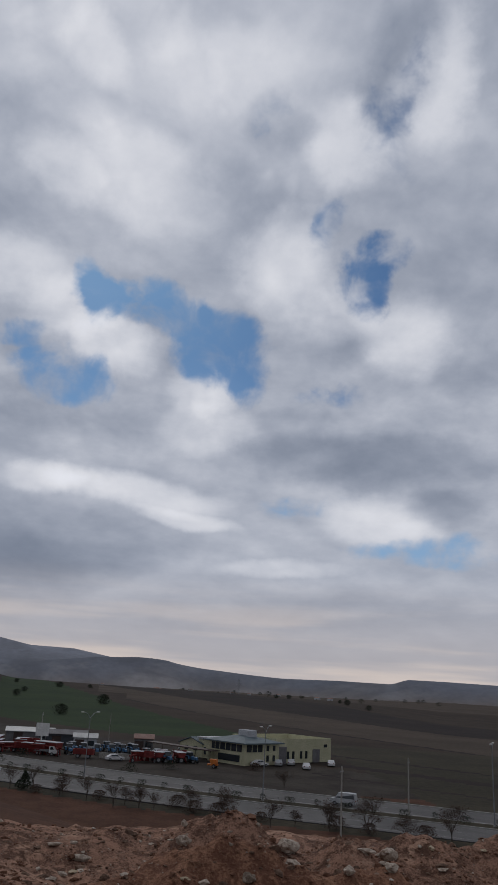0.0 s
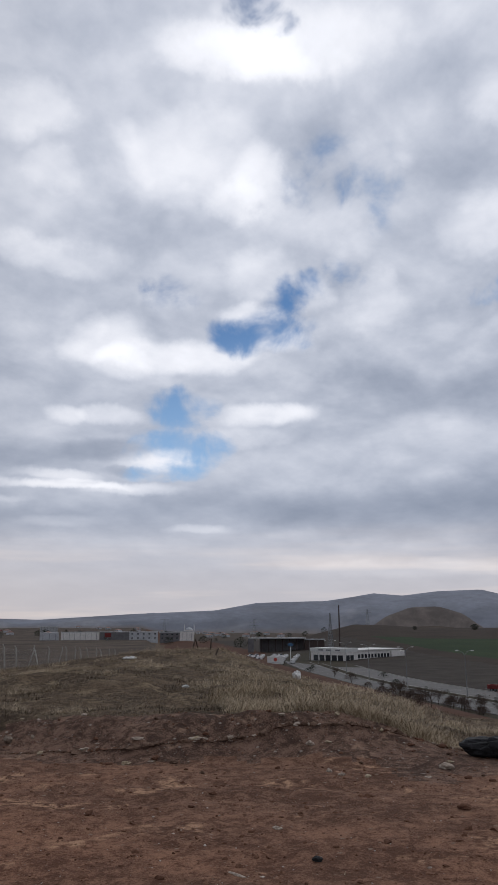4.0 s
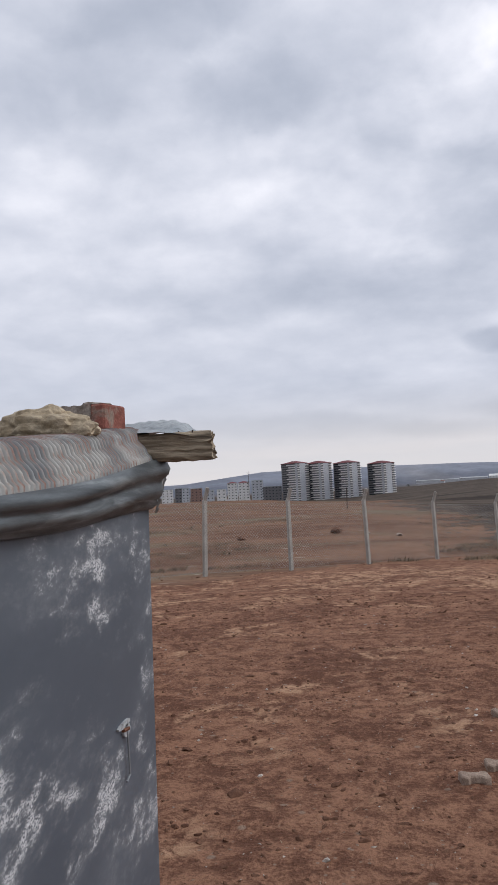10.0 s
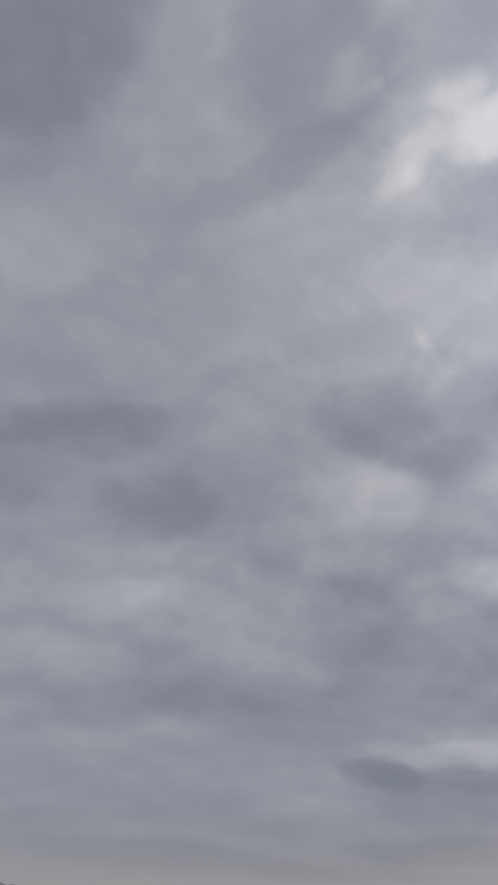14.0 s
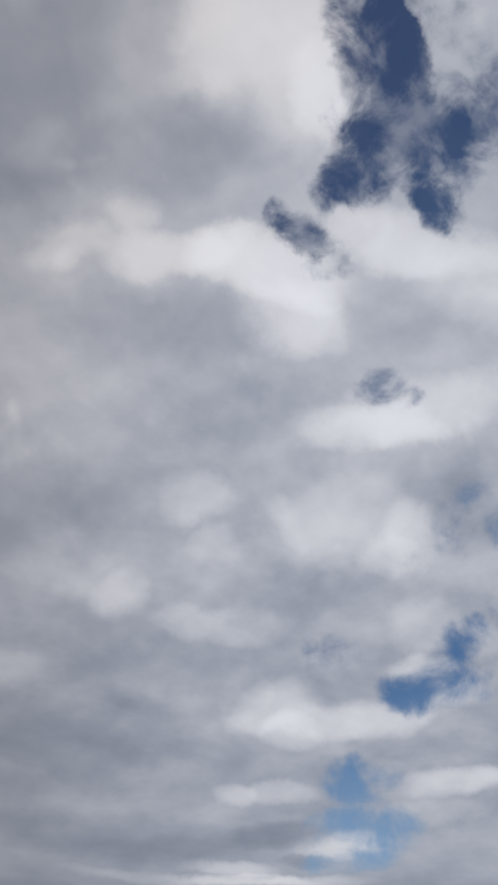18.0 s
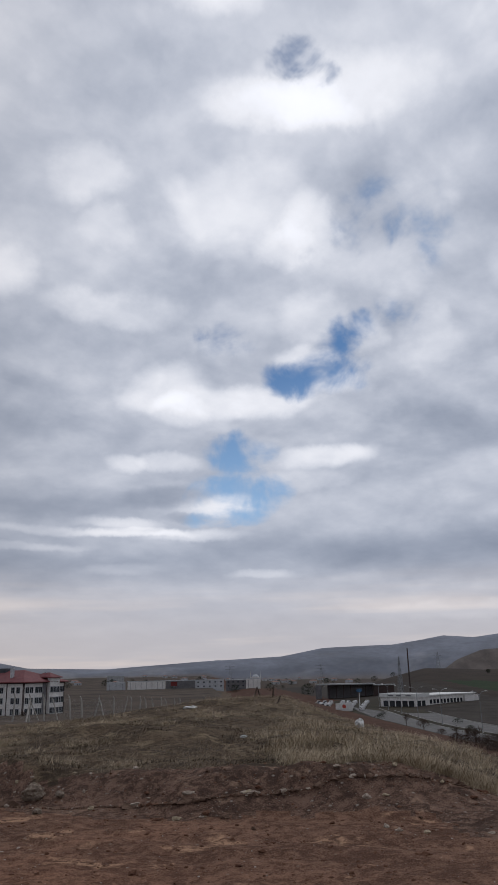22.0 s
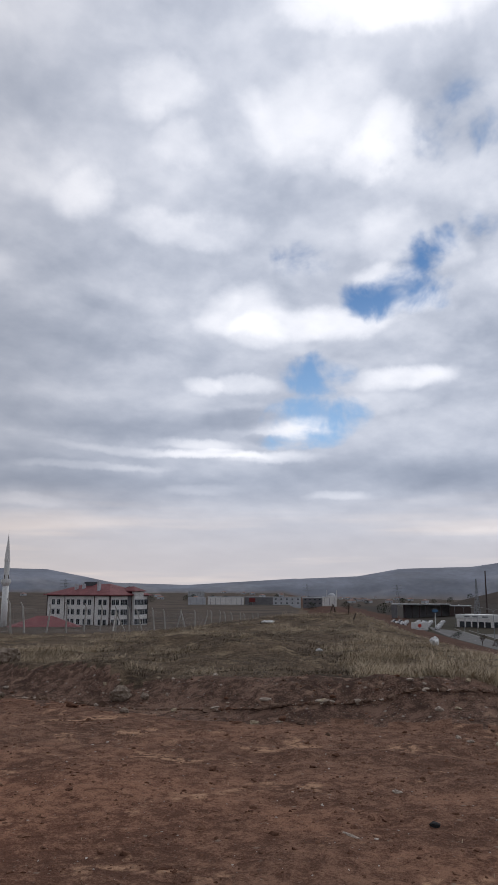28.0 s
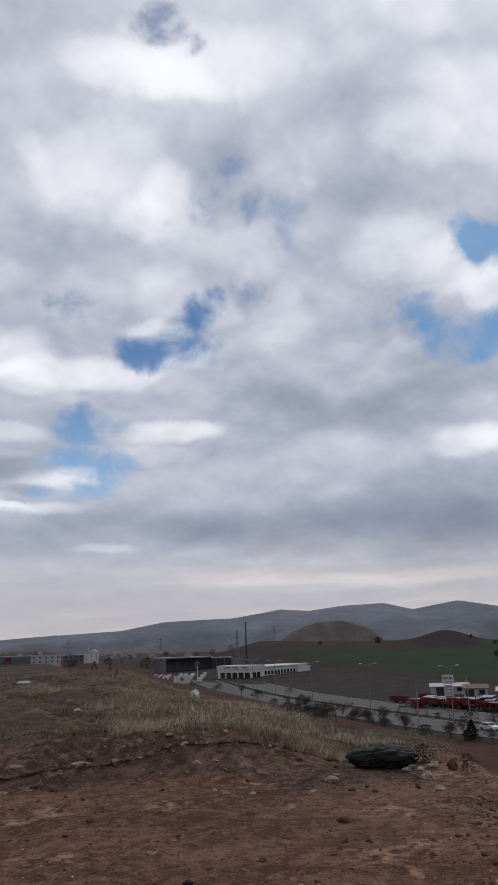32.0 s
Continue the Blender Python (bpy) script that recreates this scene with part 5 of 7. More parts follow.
rock((8.85, -1.06), (0.216, 0.224, 0.168), 11, "white jagged limestone block on the spoil heap", turn=20, jag=0.6)
rock((8.70, -2.1), (0.176, 0.232, 0.168), 12, "pale double limestone block on the spoil heap", turn=50, jag=0.6)
rock((8.71, 0.04), (0.128, 0.152, 0.120), 13, "pale pointed stone beside the red heap", turn=-20, jag=0.55)
rock((9.0, 0.04), (0.06, 0.07, 0.08), 41, "small white stone on the red heap")
rock((5.25, 1.2), (0.079, 0.119, 0.066), 14, "flat tan stone on the reddish heap", TANSTONE, turn=35)
rock((8.7, 1.08), (0.106, 0.238, 0.066), 15, "low pale slab half buried in dirt", turn=-10)
rock((9.64, 2.95), (0.12, 0.18, 0.12), 16, "pale block beside the black bundle", turn=70)
rock((10.3, 3.08), (0.10, 0.15, 0.09), 17, "greyish stone beside the black bundle")
rock((10.1, 3.17), (0.09, 0.15, 0.07), 42, "pale flat stone beside the black bundle", turn=80)
rock((9.95, 3.30), (0.12, 0.24, 0.07), 43, "grey slab beside the black bundle", GREYSTONE, turn=100)
rock((10.4, 2.85), (0.12, 0.14, 0.17), 18, "dark reddish clod beside pale stones", CLOD)
rock((9.08, 3.93), (0.12, 0.17, 0.09), 47, "pale stone lying on the dirt", turn=10)
rock((10.3, 2.27), (0.10, 0.14, 0.10), 48, "pale broken stone at the lot's edge", turn=10)
rock((7.17, 3.01), (0.09, 0.12, 0.07), 49, "brownish clod on the dirt", CLOD, turn=10)
rock((7.0, 9.3), (0.10, 0.17, 0.11), 19, "grey stone set in the bank", GREYSTONE)
rock((6.85, 13.2), (0.42, 0.55, 0.38), 20, "mossy grey boulder on the bank", GREYSTONE, 30)
rock((6.88, 9.71), (0.26, 0.34, 0.24), 21, "rounded brownish boulder in the bank", GREYSTONE, 60)
rock((8.1, 6.89), (0.08, 0.28, 0.06), 22, "flat white slab on the bank", turn=40)
rock((8.37, 6.57), (0.08, 0.11, 0.09), 23, "white stone on the bank")
rock((7.2, 9.05), (0.035, 0.05, 0.06), 24, "small bright white stone on the bank")
rock((5.6, 4.0), (0.045, 0.09, 0.03), 25, "small pale stone on the lot")
rock((4.5, 3.6), (0.03, 0.17, 0.015), 26, "thin strip of white rubble on dirt", turn=-10)
rock((4.06, 9.55), (0.08, 0.12, 0.10), 27, "pale stone near the foot of the bank", turn=30)
rock((4.26, 9.36), (0.14, 0.12, 0.08), 28, "tan stone near the foot of the bank", TANSTONE)
rock((-0.6, 47.0), (0.8, 1.2, 0.5), 71, "dark heap of dumped soil beyond the fence", CLOD)
rock((1.2, 45.5), (0.35, 0.9, 0.22), 72, "pale lump of dumped rubble beyond the fence")
rock((2.9, 44.0), (0.3, 0.7, 0.2), 73, "pale slab of dumped rubble beyond the fence")
rock((-6.0, 44.0), (0.5, 0.8, 0.35), 74, "dark soil clump beyond the fence", CLOD)
rock((8.5, 22.3), (0.35, 0.5, 0.3), 29, "pale boulder near the fence", turn=30)
rock((5.75, 11.3), (0.16, 0.26, 0.13), 50, "mossy grey stone at the foot of the bank", GREYSTONE, 40)
rock((6.35, 8.87), (0.11, 0.14, 0.10), 51, "grey stone in the bank", GREYSTONE, 15)
rock((8.79, 5.61), (0.07, 0.12, 0.07), 52, "pale stone at the foot of the bank", turn=25)
rock((7.62, 7.51), (0.06, 0.20, 0.05), 53, "low white slab in the bank", turn=45)
rock((5.6, -0.16), (0.066, 0.145, 0.053), 30, "pale rectangular slab on the rubble", turn=100)
rock((5.76, -0.59), (0.079, 0.073, 0.132), 31, "upright pale stone in the rubble", turn=100)
rock((5.13, 1.55), (0.07, 0.10, 0.07), 32, "pale stone at the heap's foot")
rock((5.42, 1.12), (0.07, 0.15, 0.05), 33, "flat white stone on the heap", turn=20)
rock((6.04, -1.27), (0.092, 0.125, 0.132), 34, "pale stone leaning in the rubble", turn=10, jag=0.6)
rock((6.85, -2.0), (0.086, 0.172, 0.066), 35, "pale broken slab in the rubble", turn=60)
rock((6.72, 0.27), (0.07, 0.12, 0.10), 36, "pale stone at the edge of the heap", turn=80)
rock((4.9, 0.3), (0.05, 0.08, 0.05), 37, "small pale stone on the reddish heap")
rock((7.9, -0.75), (0.05, 0.12, 0.04), 38, "low pale stone on the dirt", turn=60)
rock((9.0, -0.75), (0.04, 0.05, 0.05), 39, "small white stone on the heap")
rock((5.46, -0.14), (0.079, 0.145, 0.059), 81, "white jagged slab low in the rubble", turn=15, jag=0.6)
rock((5.46, -0.43), (0.066, 0.112, 0.053), 82, "pale jagged stone low in the rubble", turn=40, jag=0.6)
rock((5.80, -0.90), (0.079, 0.185, 0.059), 83, "long white vein of broken limestone", turn=-15, jag=0.65)
rock((5.86, -0.39), (0.079, 0.119, 0.073), 84, "mossy grey stone in the heap", GREYSTONE, 30)
rock((5.60, 0.29), (0.059, 0.079, 0.053), 85, "pale pinkish stone on the reddish heap", TANSTONE, 10)
spread = random.Random(77)
KINDS = ((CLOD, "reddish clod of dry earth"), (BROWNSTONE, "brown broken stone in the rubble"), (STONE, "pale broken limestone chip in the rubble"), (STONE, "white stone chip lying on the dirt"), (CLOD, "reddish clod of dry earth"), (TANSTONE, "tan broken stone in the rubble"))
for k in range(150):                                           # the spoil heap and the dumped rubble beyond it
    b, r = spread.uniform(80, 114), spread.uniform(5.2, 9.2)
    if b < 90 and r < 6.6:
        m, label = KINDS[4] if k % 4 else KINDS[5]
    else:
        m, label = spread.choice(KINDS)
    w = spread.uniform(0.025, 0.055) + 0.06 * spread.random() ** 3
    rock((r * math.sin(radians(b)), r * math.cos(radians(b))), (w, w * spread.uniform(1.0, 2.0), w * spread.uniform(0.4, 0.9)), 100 + k, label, m, spread.uniform(0, 180), "broken stones in the rubble", "stone_chip", 0.55)
for k in range(70):                                            # the foot and face of the bank
    b = spread.uniform(26, 74)
    r = foot_r(b) + spread.uniform(-0.5, 1.4)
    m, label = spread.choice(KINDS)
    w = spread.uniform(0.03, 0.07) + 0.05 * spread.random() ** 3
    rock((r * math.sin(radians(b)), r * math.cos(radians(b))), (w, w * spread.uniform(1.0, 2.0), w * spread.uniform(0.4, 0.9)), 300 + k, label.replace("rubble", "bank"), m, spread.uniform(0, 180), "broken stones on the bank", "stone_chip", 0.55)
ob = rock((5.05, 3.30), (0.055, 0.085, 0.045), 40, "small crumpled black rag on the dirt", RUBBER, name="black_rag")
ob["category"] = "rag"

black = surface("black_plastic", (0.008, 0.008, 0.009), (0.016, 0.016, 0.018), 0.1, 0.75, 0.8, 25)
ob = tagged(part("plastic_sheet", lump(0.20, 0.40, 0.15, 44, 4, 0.4, 0.3), black), "crumpled black plastic sheet lying by stones", "rubbish")
ob.matrix_basis = pose(10.15, 3.66, ground_z(10.15, 3.66), 0, 0, 28)
for x, y, w, d, h, k in ((19.6, 12.6, 0.17, 0.11, 0.14, 61), (22.6, 22.2, 0.12, 0.28, 0.06, 62)):
    ob = tagged(part("plastic_bag", lump(w, d, h, k, 3, 0.6, 0.25), SIGNWHITE), "crumpled white plastic bag caught in the grass", "rubbish", "plastic rubbish on the hill")
    ob.matrix_basis = pose(x, y, ground_z(x, y), 0, 0, 30 * k)
ob = tagged(part("plastic_scrap", lump(0.03, 0.08, 0.025, 46, 3, 0.7, 0.3), SIGNWHITE), "crumpled white plastic scrap on the bank", "rubbish")
ob.matrix_basis = pose(13.9, 12.0, ground_z(13.9, 12.0), 0, 0, 30)


def bank_sow(count, seed):
    """Places on the foot and face of the bank."""
    p = sow(count, 19, 74, 8.5, 24, seed)
    r, b = polar(p[:, 0], p[:, 1])
    scale = (foot_r(b) - 0.5 + (top_r(b) - foot_r(b) + 0.7) * np.random.default_rng(seed).uniform(0, 1, len(p))) / r
    x, y = p[:, 0] * scale, p[:, 1] * scale
    return np.stack([x, y, height(x, y)], -1)


pts = np.vstack([sow(1500, -40, 75, 2.2, 10, 51, 0.8), sow(500, 74, 118, 3.5, 12, 52)])
scatter_mesh("pebbles", pts, np.random.default_rng(1).gamma(1.0, 0.0030, len(pts)) + 0.0024, PEBBLE, 1, "small pale pebbles scattered over the dirt", "pebbles")
pts = np.vstack([bank_sow(800, 53), sow(420, 76, 116, 4.6, 10.5, 54)])
scatter_mesh("rubble_stones", pts, np.random.default_rng(2).gamma(1.1, 0.008, len(pts)) + 0.004, STONE, 2, "pale broken stones in the bank and heaps", "rubble")
pts = np.vstack([bank_sow(1100, 56), sow(900, 76, 116, 3.8, 10.5, 57)])
scatter_mesh("rubble_lumps", pts, np.random.default_rng(3).gamma(1.2, 0.013, len(pts)) + 0.006, BROWNSTONE, 3, "grey and brown rubble in the bank", "rubble")
pts = np.vstack([sow(12000, -40, 118, 1.8, 12, 58, 0.75), sow(1600, -14, 20, 9, 24, 59), sow(5200, 74, 118, 3.8, 10.5, 55), bank_sow(2200, 60)])
scatter_mesh("dirt_clods", pts, np.random.default_rng(4).gamma(1.4, 0.0052, len(pts)) + 0.004, CLOD, 4, "crumbled reddish clods over the lot", "clods")


def blades(name, pts, tall, spread, per, material, seed, label, wide=0.006):
    """Tufts of narrow blades in one mesh: kind stuff."""
    rng = np.random.default_rng(seed)
    n = len(pts) * per
    base = np.repeat(pts, per, 0) + np.concatenate([rng.normal(0, spread, (n, 2)), np.full((n, 1), -0.02)], 1)
    a = rng.uniform(0, 2 * np.pi, n)
    size = np.repeat(tall, per) * rng.uniform(0.5, 1.15, n)
    out = rng.uniform(0.3, 1.25, n) * size
    tip = base + np.stack([np.cos(a) * out + 0.25 * size, np.sin(a) * out, 0.8 * size], -1)
    mid = base + (tip - base) * 0.5 + np.stack([0 * a, 0 * a, 0.12 * size], -1)
    across = np.stack([-np.sin(a), np.cos(a), 0 * a], -1) * wide * rng.uniform(0.6, 1.4, (n, 1))
    v = np.stack([base - across, base + across, mid + across * 0.7, mid - across * 0.7, tip], 1).reshape(-1, 3)
    k = 5 * np.arange(n)[:, None]
    faces = [tuple(f) for f in np.concatenate([k, k + 1, k + 2, k + 3], 1).tolist()] + [tuple(f) for f in np.concatenate([k + 3, k + 2, k + 4], 1).tolist()]
    me = bpy.data.meshes.new(name)
    me.from_pydata(v.tolist(), [], faces)
    me.materials.append(material)
    return tagged(new(name, me), label, "grass", kind="stuff")


def hill_sow(count, seed, r0=11.2, r1=48, power=1.5):
    p = sow(count, 18, 80, r0, r1, seed, power)
    s = 0.69 * p[:, 0] - 0.73 * p[:, 1]
    r, b = polar(p[:, 0], p[:, 1])
    return p[(s < 19 + 4 * rough(p[:, 0], p[:, 1], 2.0, 44)) & (b < 74 + 3 * rough(p[:, 0], p[:, 1], 2.0, 46)) & (r > top_r(b) + 0.1 + 0.6 * rough(p[:, 0], p[:, 1], 1.5, 45))]


p = hill_sow(21000, 61)
clump = 0.8 * rough(p[:, 0], p[:, 1], 1.3, 41) + 0.9 * rough(p[:, 0], p[:, 1], 4.5, 42)
off = ramp01(2, 8, 0.69 * p[:, 0] - 0.73 * p[:, 1])
side = 1 - 0.6 * off
pick = clump > 0.14 + 0.22 * off
blades("tall_dry_grass", p[pick], (0.07 + 0.17 * np.random.default_rng(5).uniform(0, 1, pick.sum()) ** 1.5) * side[pick] * (0.75 + np.clip(clump[pick], 0, 0.8)), 0.09, 22, STRAW, 5, "tall pale dry grass in tufts on the bank", 0.0036)
pick = (clump > -0.12) & (clump < 0.2)
blades("dark_weeds", p[pick], (0.04 + 0.08 * np.random.default_rng(15).uniform(0, 1, pick.sum())) * side[pick], 0.09, 9, DARKWEED, 15, "dark withered weeds among the grass on the bank", 0.0045)
pick = np.flatnonzero(clump < 0.05)[::2]
blades("short_dry_grass", p[pick], 0.03 + 0.05 * np.random.default_rng(6).uniform(0, 1, len(pick)), 0.12, 11, DULLGRASS, 6, "short dull dry grass over the bank", 0.0045)
p = np.vstack([sow(5000, -16, 24, 24, 75, 63), sow(1500, 8, 26, 14, 40, 64)])
p = p[(p[:, 1] > 20 + 0.95 * p[:, 0]) & (rough(p[:, 0], p[:, 1], 6.0, 47) + 0.5 * rough(p[:, 0], p[:, 1], 1.5, 48) > 0.28)]
blades("dark_scrub_beyond_fence", p[::3], 0.10 + 0.16 * np.random.default_rng(17).uniform(0, 1, len(p[::3])), 0.15, 9, DARKWEED, 17, "dark withered scrub in the field beyond the fence", 0.014)
blades("weeds_along_fence", p, 0.08 + 0.2 * np.random.default_rng(7).uniform(0, 1, len(p)), 0.2, 14, DULLGRASS, 7, "dry weeds along and beyond the fence", 0.007)
p = sow(420, -35, 70, 2.2, 8, 65)
blades("straw_bits", p, np.random.default_rng(18).uniform(0.012, 0.05, len(p)), 0.12, 2, STRAW, 8, "loose straw on the dirt", 0.0025)

# weathered stakes and a dead branch on the crest
for b, r, tall, lean in ((50.0, 36.5, 0.50, 22), (50.4, 36.6, 0.45, -25), (51.3, 37.0, 0.50, 4), (51.6, 33.0, 0.4, 30)):
    ob = tagged(part("wooden_stake", rod((0, 0, -0.2), (0.04, 0, tall), 0.045, 0.025, 5), BARK), "dark weathered stake standing in the dry grass", "stake", "stakes on the crest")
    p = on_ground(b, r)
    ob.matrix_basis = pose(p.x, p.y, p.z, 0, lean, 0)

# ---- the road ----
def strip(line, lo, hi, z, step=1):
    """A ribbon beside a line, between two offsets to its right."""
    bm = bmesh.new()
    last = None
    for k in range(0, len(line), step):
        d = (line[min(k + 1, len(line) - 1)] - line[max(k - 1, 0)]).normalized()
        n = Vector((d.y, -d.x))
        a, b = line[k] + n * lo, line[k] + n * hi
        row = (bm.verts.new((a.x, a.y, z)), bm.verts.new((b.x, b.y, z)))
        if last:
            bm.faces.new((last[0], last[1], row[1], row[0]))
        last = row
    bmesh.ops.recalc_face_normals(bm, faces=bm.faces[:])
    for f in bm.faces:
        if f.normal.z < 0:
            f.normal_flip()
    return bm


def raised(line, lo, hi, z0, z1):
    bm = strip(line, lo, hi, z1)
    es = [e for e in bm.edges if len(e.link_faces) == 1]
    out = bmesh.ops.extrude_edge_only(bm, edges=es)
    for v in out["geom"]:
        if isinstance(v, bmesh.types.BMVert):
            v.co.z = z0
    bmesh.ops.recalc_face_normals(bm, faces=bm.faces[:])
    return bm


FLOOR = -16.4
for name, lo, hi, label in (("road_near", -14.5, -2.2, "grey asphalt carriageway of the dual road"), ("road_far", 2.2, 14.5, "grey asphalt carriageway beyond the median")):
    r = tagged(new(name), label, "road", kind="structure")
    part("carriageway", raised(ROADLINE, lo, hi, FLOOR - 0.6, FLOOR + 0.12), ASPHALT, r)
    for off in (lo + 1.6, hi - 0.8):
        part("edge_line", strip(ROADLINE, off - 0.09, off + 0.09, FLOOR + 0.126), PAINT, r)
    mid = (lo + hi) / 2 + 0.4
    bm = bmesh.new()
    for k in range(0, len(ROADLINE) - 2, 3):
        d = (ROADLINE[k + 1] - ROADLINE[k]).normalized()
        n = Vector((d.y, -d.x)) * mid
        a, b, w = ROADLINE[k] + n, ROADLINE[k] + n + d * 4, Vector((d.y, -d.x)) * 0.08
        bm.faces.new([bm.verts.new((*q, FLOOR + 0.126)) for q in (a - w, a + w, b + w, b - w)])
    part("lane_marks", bm, PAINT, r)
med = tagged(new("road_median"), "narrow raised median with low bushes and kerbs", "median", kind="structure")
part("soil", raised(ROADLINE, -1.95, 1.95, FLOOR - 0.5, FLOOR + 0.22), OLIVE, med)
for off in (-2.1, 2.1):
    part("kerb", raised(ROADLINE, off - 0.14, off + 0.14, FLOOR - 0.4, FLOOR + 0.27), KERB, med)
part("verge_kerb", raised(ROADLINE, 14.55, 14.85, FLOOR - 0.4, FLOOR + 0.3), KERB, med)


def along(dist, off=0.0):
    """A place on the road: metres along the median line from its start, and metres to its right; and the bearing."""
    for a, b in zip(ROADLINE, ROADLINE[1:]):
        w = (b - a).length
        if dist <= w:
            d = (b - a) / w
            p = a + d * dist + Vector((d.y, -d.x)) * off
            return p, math.degrees(math.atan2(d.x, d.y))
        dist -= w
    return ROADLINE[-1], 45


def mile(y):
    """Metres along the median line at the height y of the plan."""
    total = 0.0
    for a, b in zip(ROADLINE, ROADLINE[1:]):
        if a.y <= y < b.y:
            return total + (b - a).length * (y - a.y) / (b.y - a.y)
        total += (b - a).length
    return total


def street_lamp():
    t = thing("street_lamp", "tall grey steel lamp post with two curved arms", "lamp", group="lamps on the median")
    part("pole", rod((0, 0, 0), (0, 0, 10.6), 0.11, 0.06, 8), STEEL, t)
    part("foot", box(-0.2, 0.2, -0.2, 0.2, 0, 0.25), KERB, t)
    for s in (-1, 1):
        bm = rod((0, 0, 10.4), (s * 0.9, 0, 11.3), 0.05, 0.045)
        rod((s * 0.9, 0, 11.3), (s * 1.9, 0, 11.55), 0.045, 0.035, bm=bm)
        arm = part("arm", bm, STEEL, t)
        part("lamp_head", box(min(s * 1.8, s * 2.6), max(s * 1.8, s * 2.6), -0.16, 0.16, 11.48, 11.62, bevel=0.04), LAMPWHITE, arm, "white lamp head")
    return t


lamp = street_lamp()
start = mile(-14.0)
for k in range(-3, 10):
    p, b = along(start + 36.5 * k)
    m = frame_at(p, b, FLOOR + 0.2)
    if k == -3:
        lamp.matrix_basis = m
    else:
        copy_thing(lamp, m)


# ---- trees and shrubs ----
def tree(name, tall, seed, leaf, label, share_leaf=260, spread=0.34, size=0.13, bare=0.25, category="tree", group="roadside trees", leaf_label=""):
    rng = random.Random(seed)
    t = thing(name, label, category, group=group)
    bm = bmesh.new()
    tips = []

    def grow(p, d, long, r, depth):
        q = p + d * long
        rod(p, q, r, r * 0.65, 5 if depth else 7, bm)
        tips.append(q)
        if depth < 3:
            for _ in range(4 if depth < 1 else 3):
                e = (d + Vector((rng.uniform(-1, 1), rng.uniform(-1, 1), rng.uniform(-0.1, 0.7))) * (0.75 + 0.25 * depth)).normalized()
                grow(p + d * long * rng.uniform(0.35, 1.0), e, long * rng.uniform(0.72, 0.98), r * 0.52, depth + 1)
        else:
            for _ in range(7):
                e = (d + Vector((rng.uniform(-1, 1), rng.uniform(-1, 1), rng.uniform(-0.3, 0.8)))).normalized()
                rod(q, q + e * long * rng.uniform(0.6, 1.3), r * 0.75, r * 0.35, 3, bm)
                tips.append(q + e * long * 0.6)

    grow(Vector((0, 0, -0.1)), Vector((rng.uniform(-0.06, 0.06), rng.uniform(-0.06, 0.06), 1)).normalized(), tall * 0.24, tall * 0.013, 0)
    part("trunk", bm, BARK, t)
    bm = bmesh.new()
    for _ in range(share_leaf):
        c = rng.choice(tips[1:]) + Vector((rng.gauss(0, 1), rng.gauss(0, 1), rng.gauss(0, 0.8))) * tall * 0.045
        u = Vector((rng.gauss(0, 1), rng.gauss(0, 1), rng.gauss(0, 1))).normalized()
        w = u.cross(Vector((rng.gauss(0, 1), rng.gauss(0, 1), rng.gauss(0, 1)))).normalized()
        k = size * rng.uniform(0.5, 1.3)
        bm.faces.new([bm.verts.new(c + q) for q in (u * k, w * k * 0.6, -u * k, -w * k * 0.6)])
    part("crown", bm, leaf, t, leaf_label)
    return t


def shrub(name, tall, wide, seed, leaf, label, count=700, cone=0.0, group="shrubs", category="shrub", leaf_size=0.05):
    rng = random.Random(seed)
    t = thing(name, label, category, group=group)
    part("stem", rod((0, 0, -0.1), (0, 0, tall * 0.5), tall * 0.03, tall * 0.015), BARK, t)
    bm = bmesh.new()
    for _ in range(count):
        z = rng.random() ** 0.8
        lim = (1 - z) ** 0.7 if cone else math.sqrt(max(0.02, 1 - (2 * z - 0.9) ** 2 / 1.25))
        a, q = rng.uniform(0, 2 * math.pi), math.sqrt(rng.random())
        lim *= 1 + 0.35 * math.sin(a * 3 + seed) * (1 - z) + 0.9 * noise.noise(Vector((math.cos(a) * 1.3, math.sin(a) * 1.3, z * 2.2 + seed)))
        c = Vector((math.cos(a) * q * lim * wide / 2, math.sin(a) * q * lim * wide / 2, z * tall))
        u = Vector((rng.gauss(0, 1), rng.gauss(0, 1), rng.gauss(0, 1))).normalized()
        w = u.cross(Vector((rng.gauss(0, 1), rng.gauss(0, 1), rng.gauss(0, 1)))).normalized()
        k = tall * leaf_size * rng.uniform(0.5, 1.4)
        bm.faces.new([bm.verts.new(c + v) for v in (u * k, w * k * 0.7, -u * k, -w * k * 0.7)])
    part("foliage", bm, leaf, t)
    return t


def put_copies(proto, spots):
    """The first spot takes the thing itself, the others copies."""
    for k, m in enumerate(spots):
        if k == 0:
            proto.matrix_basis = m
        else:
            copy_thing(proto, m)


def spot(x, y, turn=0.0, z=None, size=1.0):
    return frame_at((x, y), turn, z) @ Matrix.Scale(size, 4)


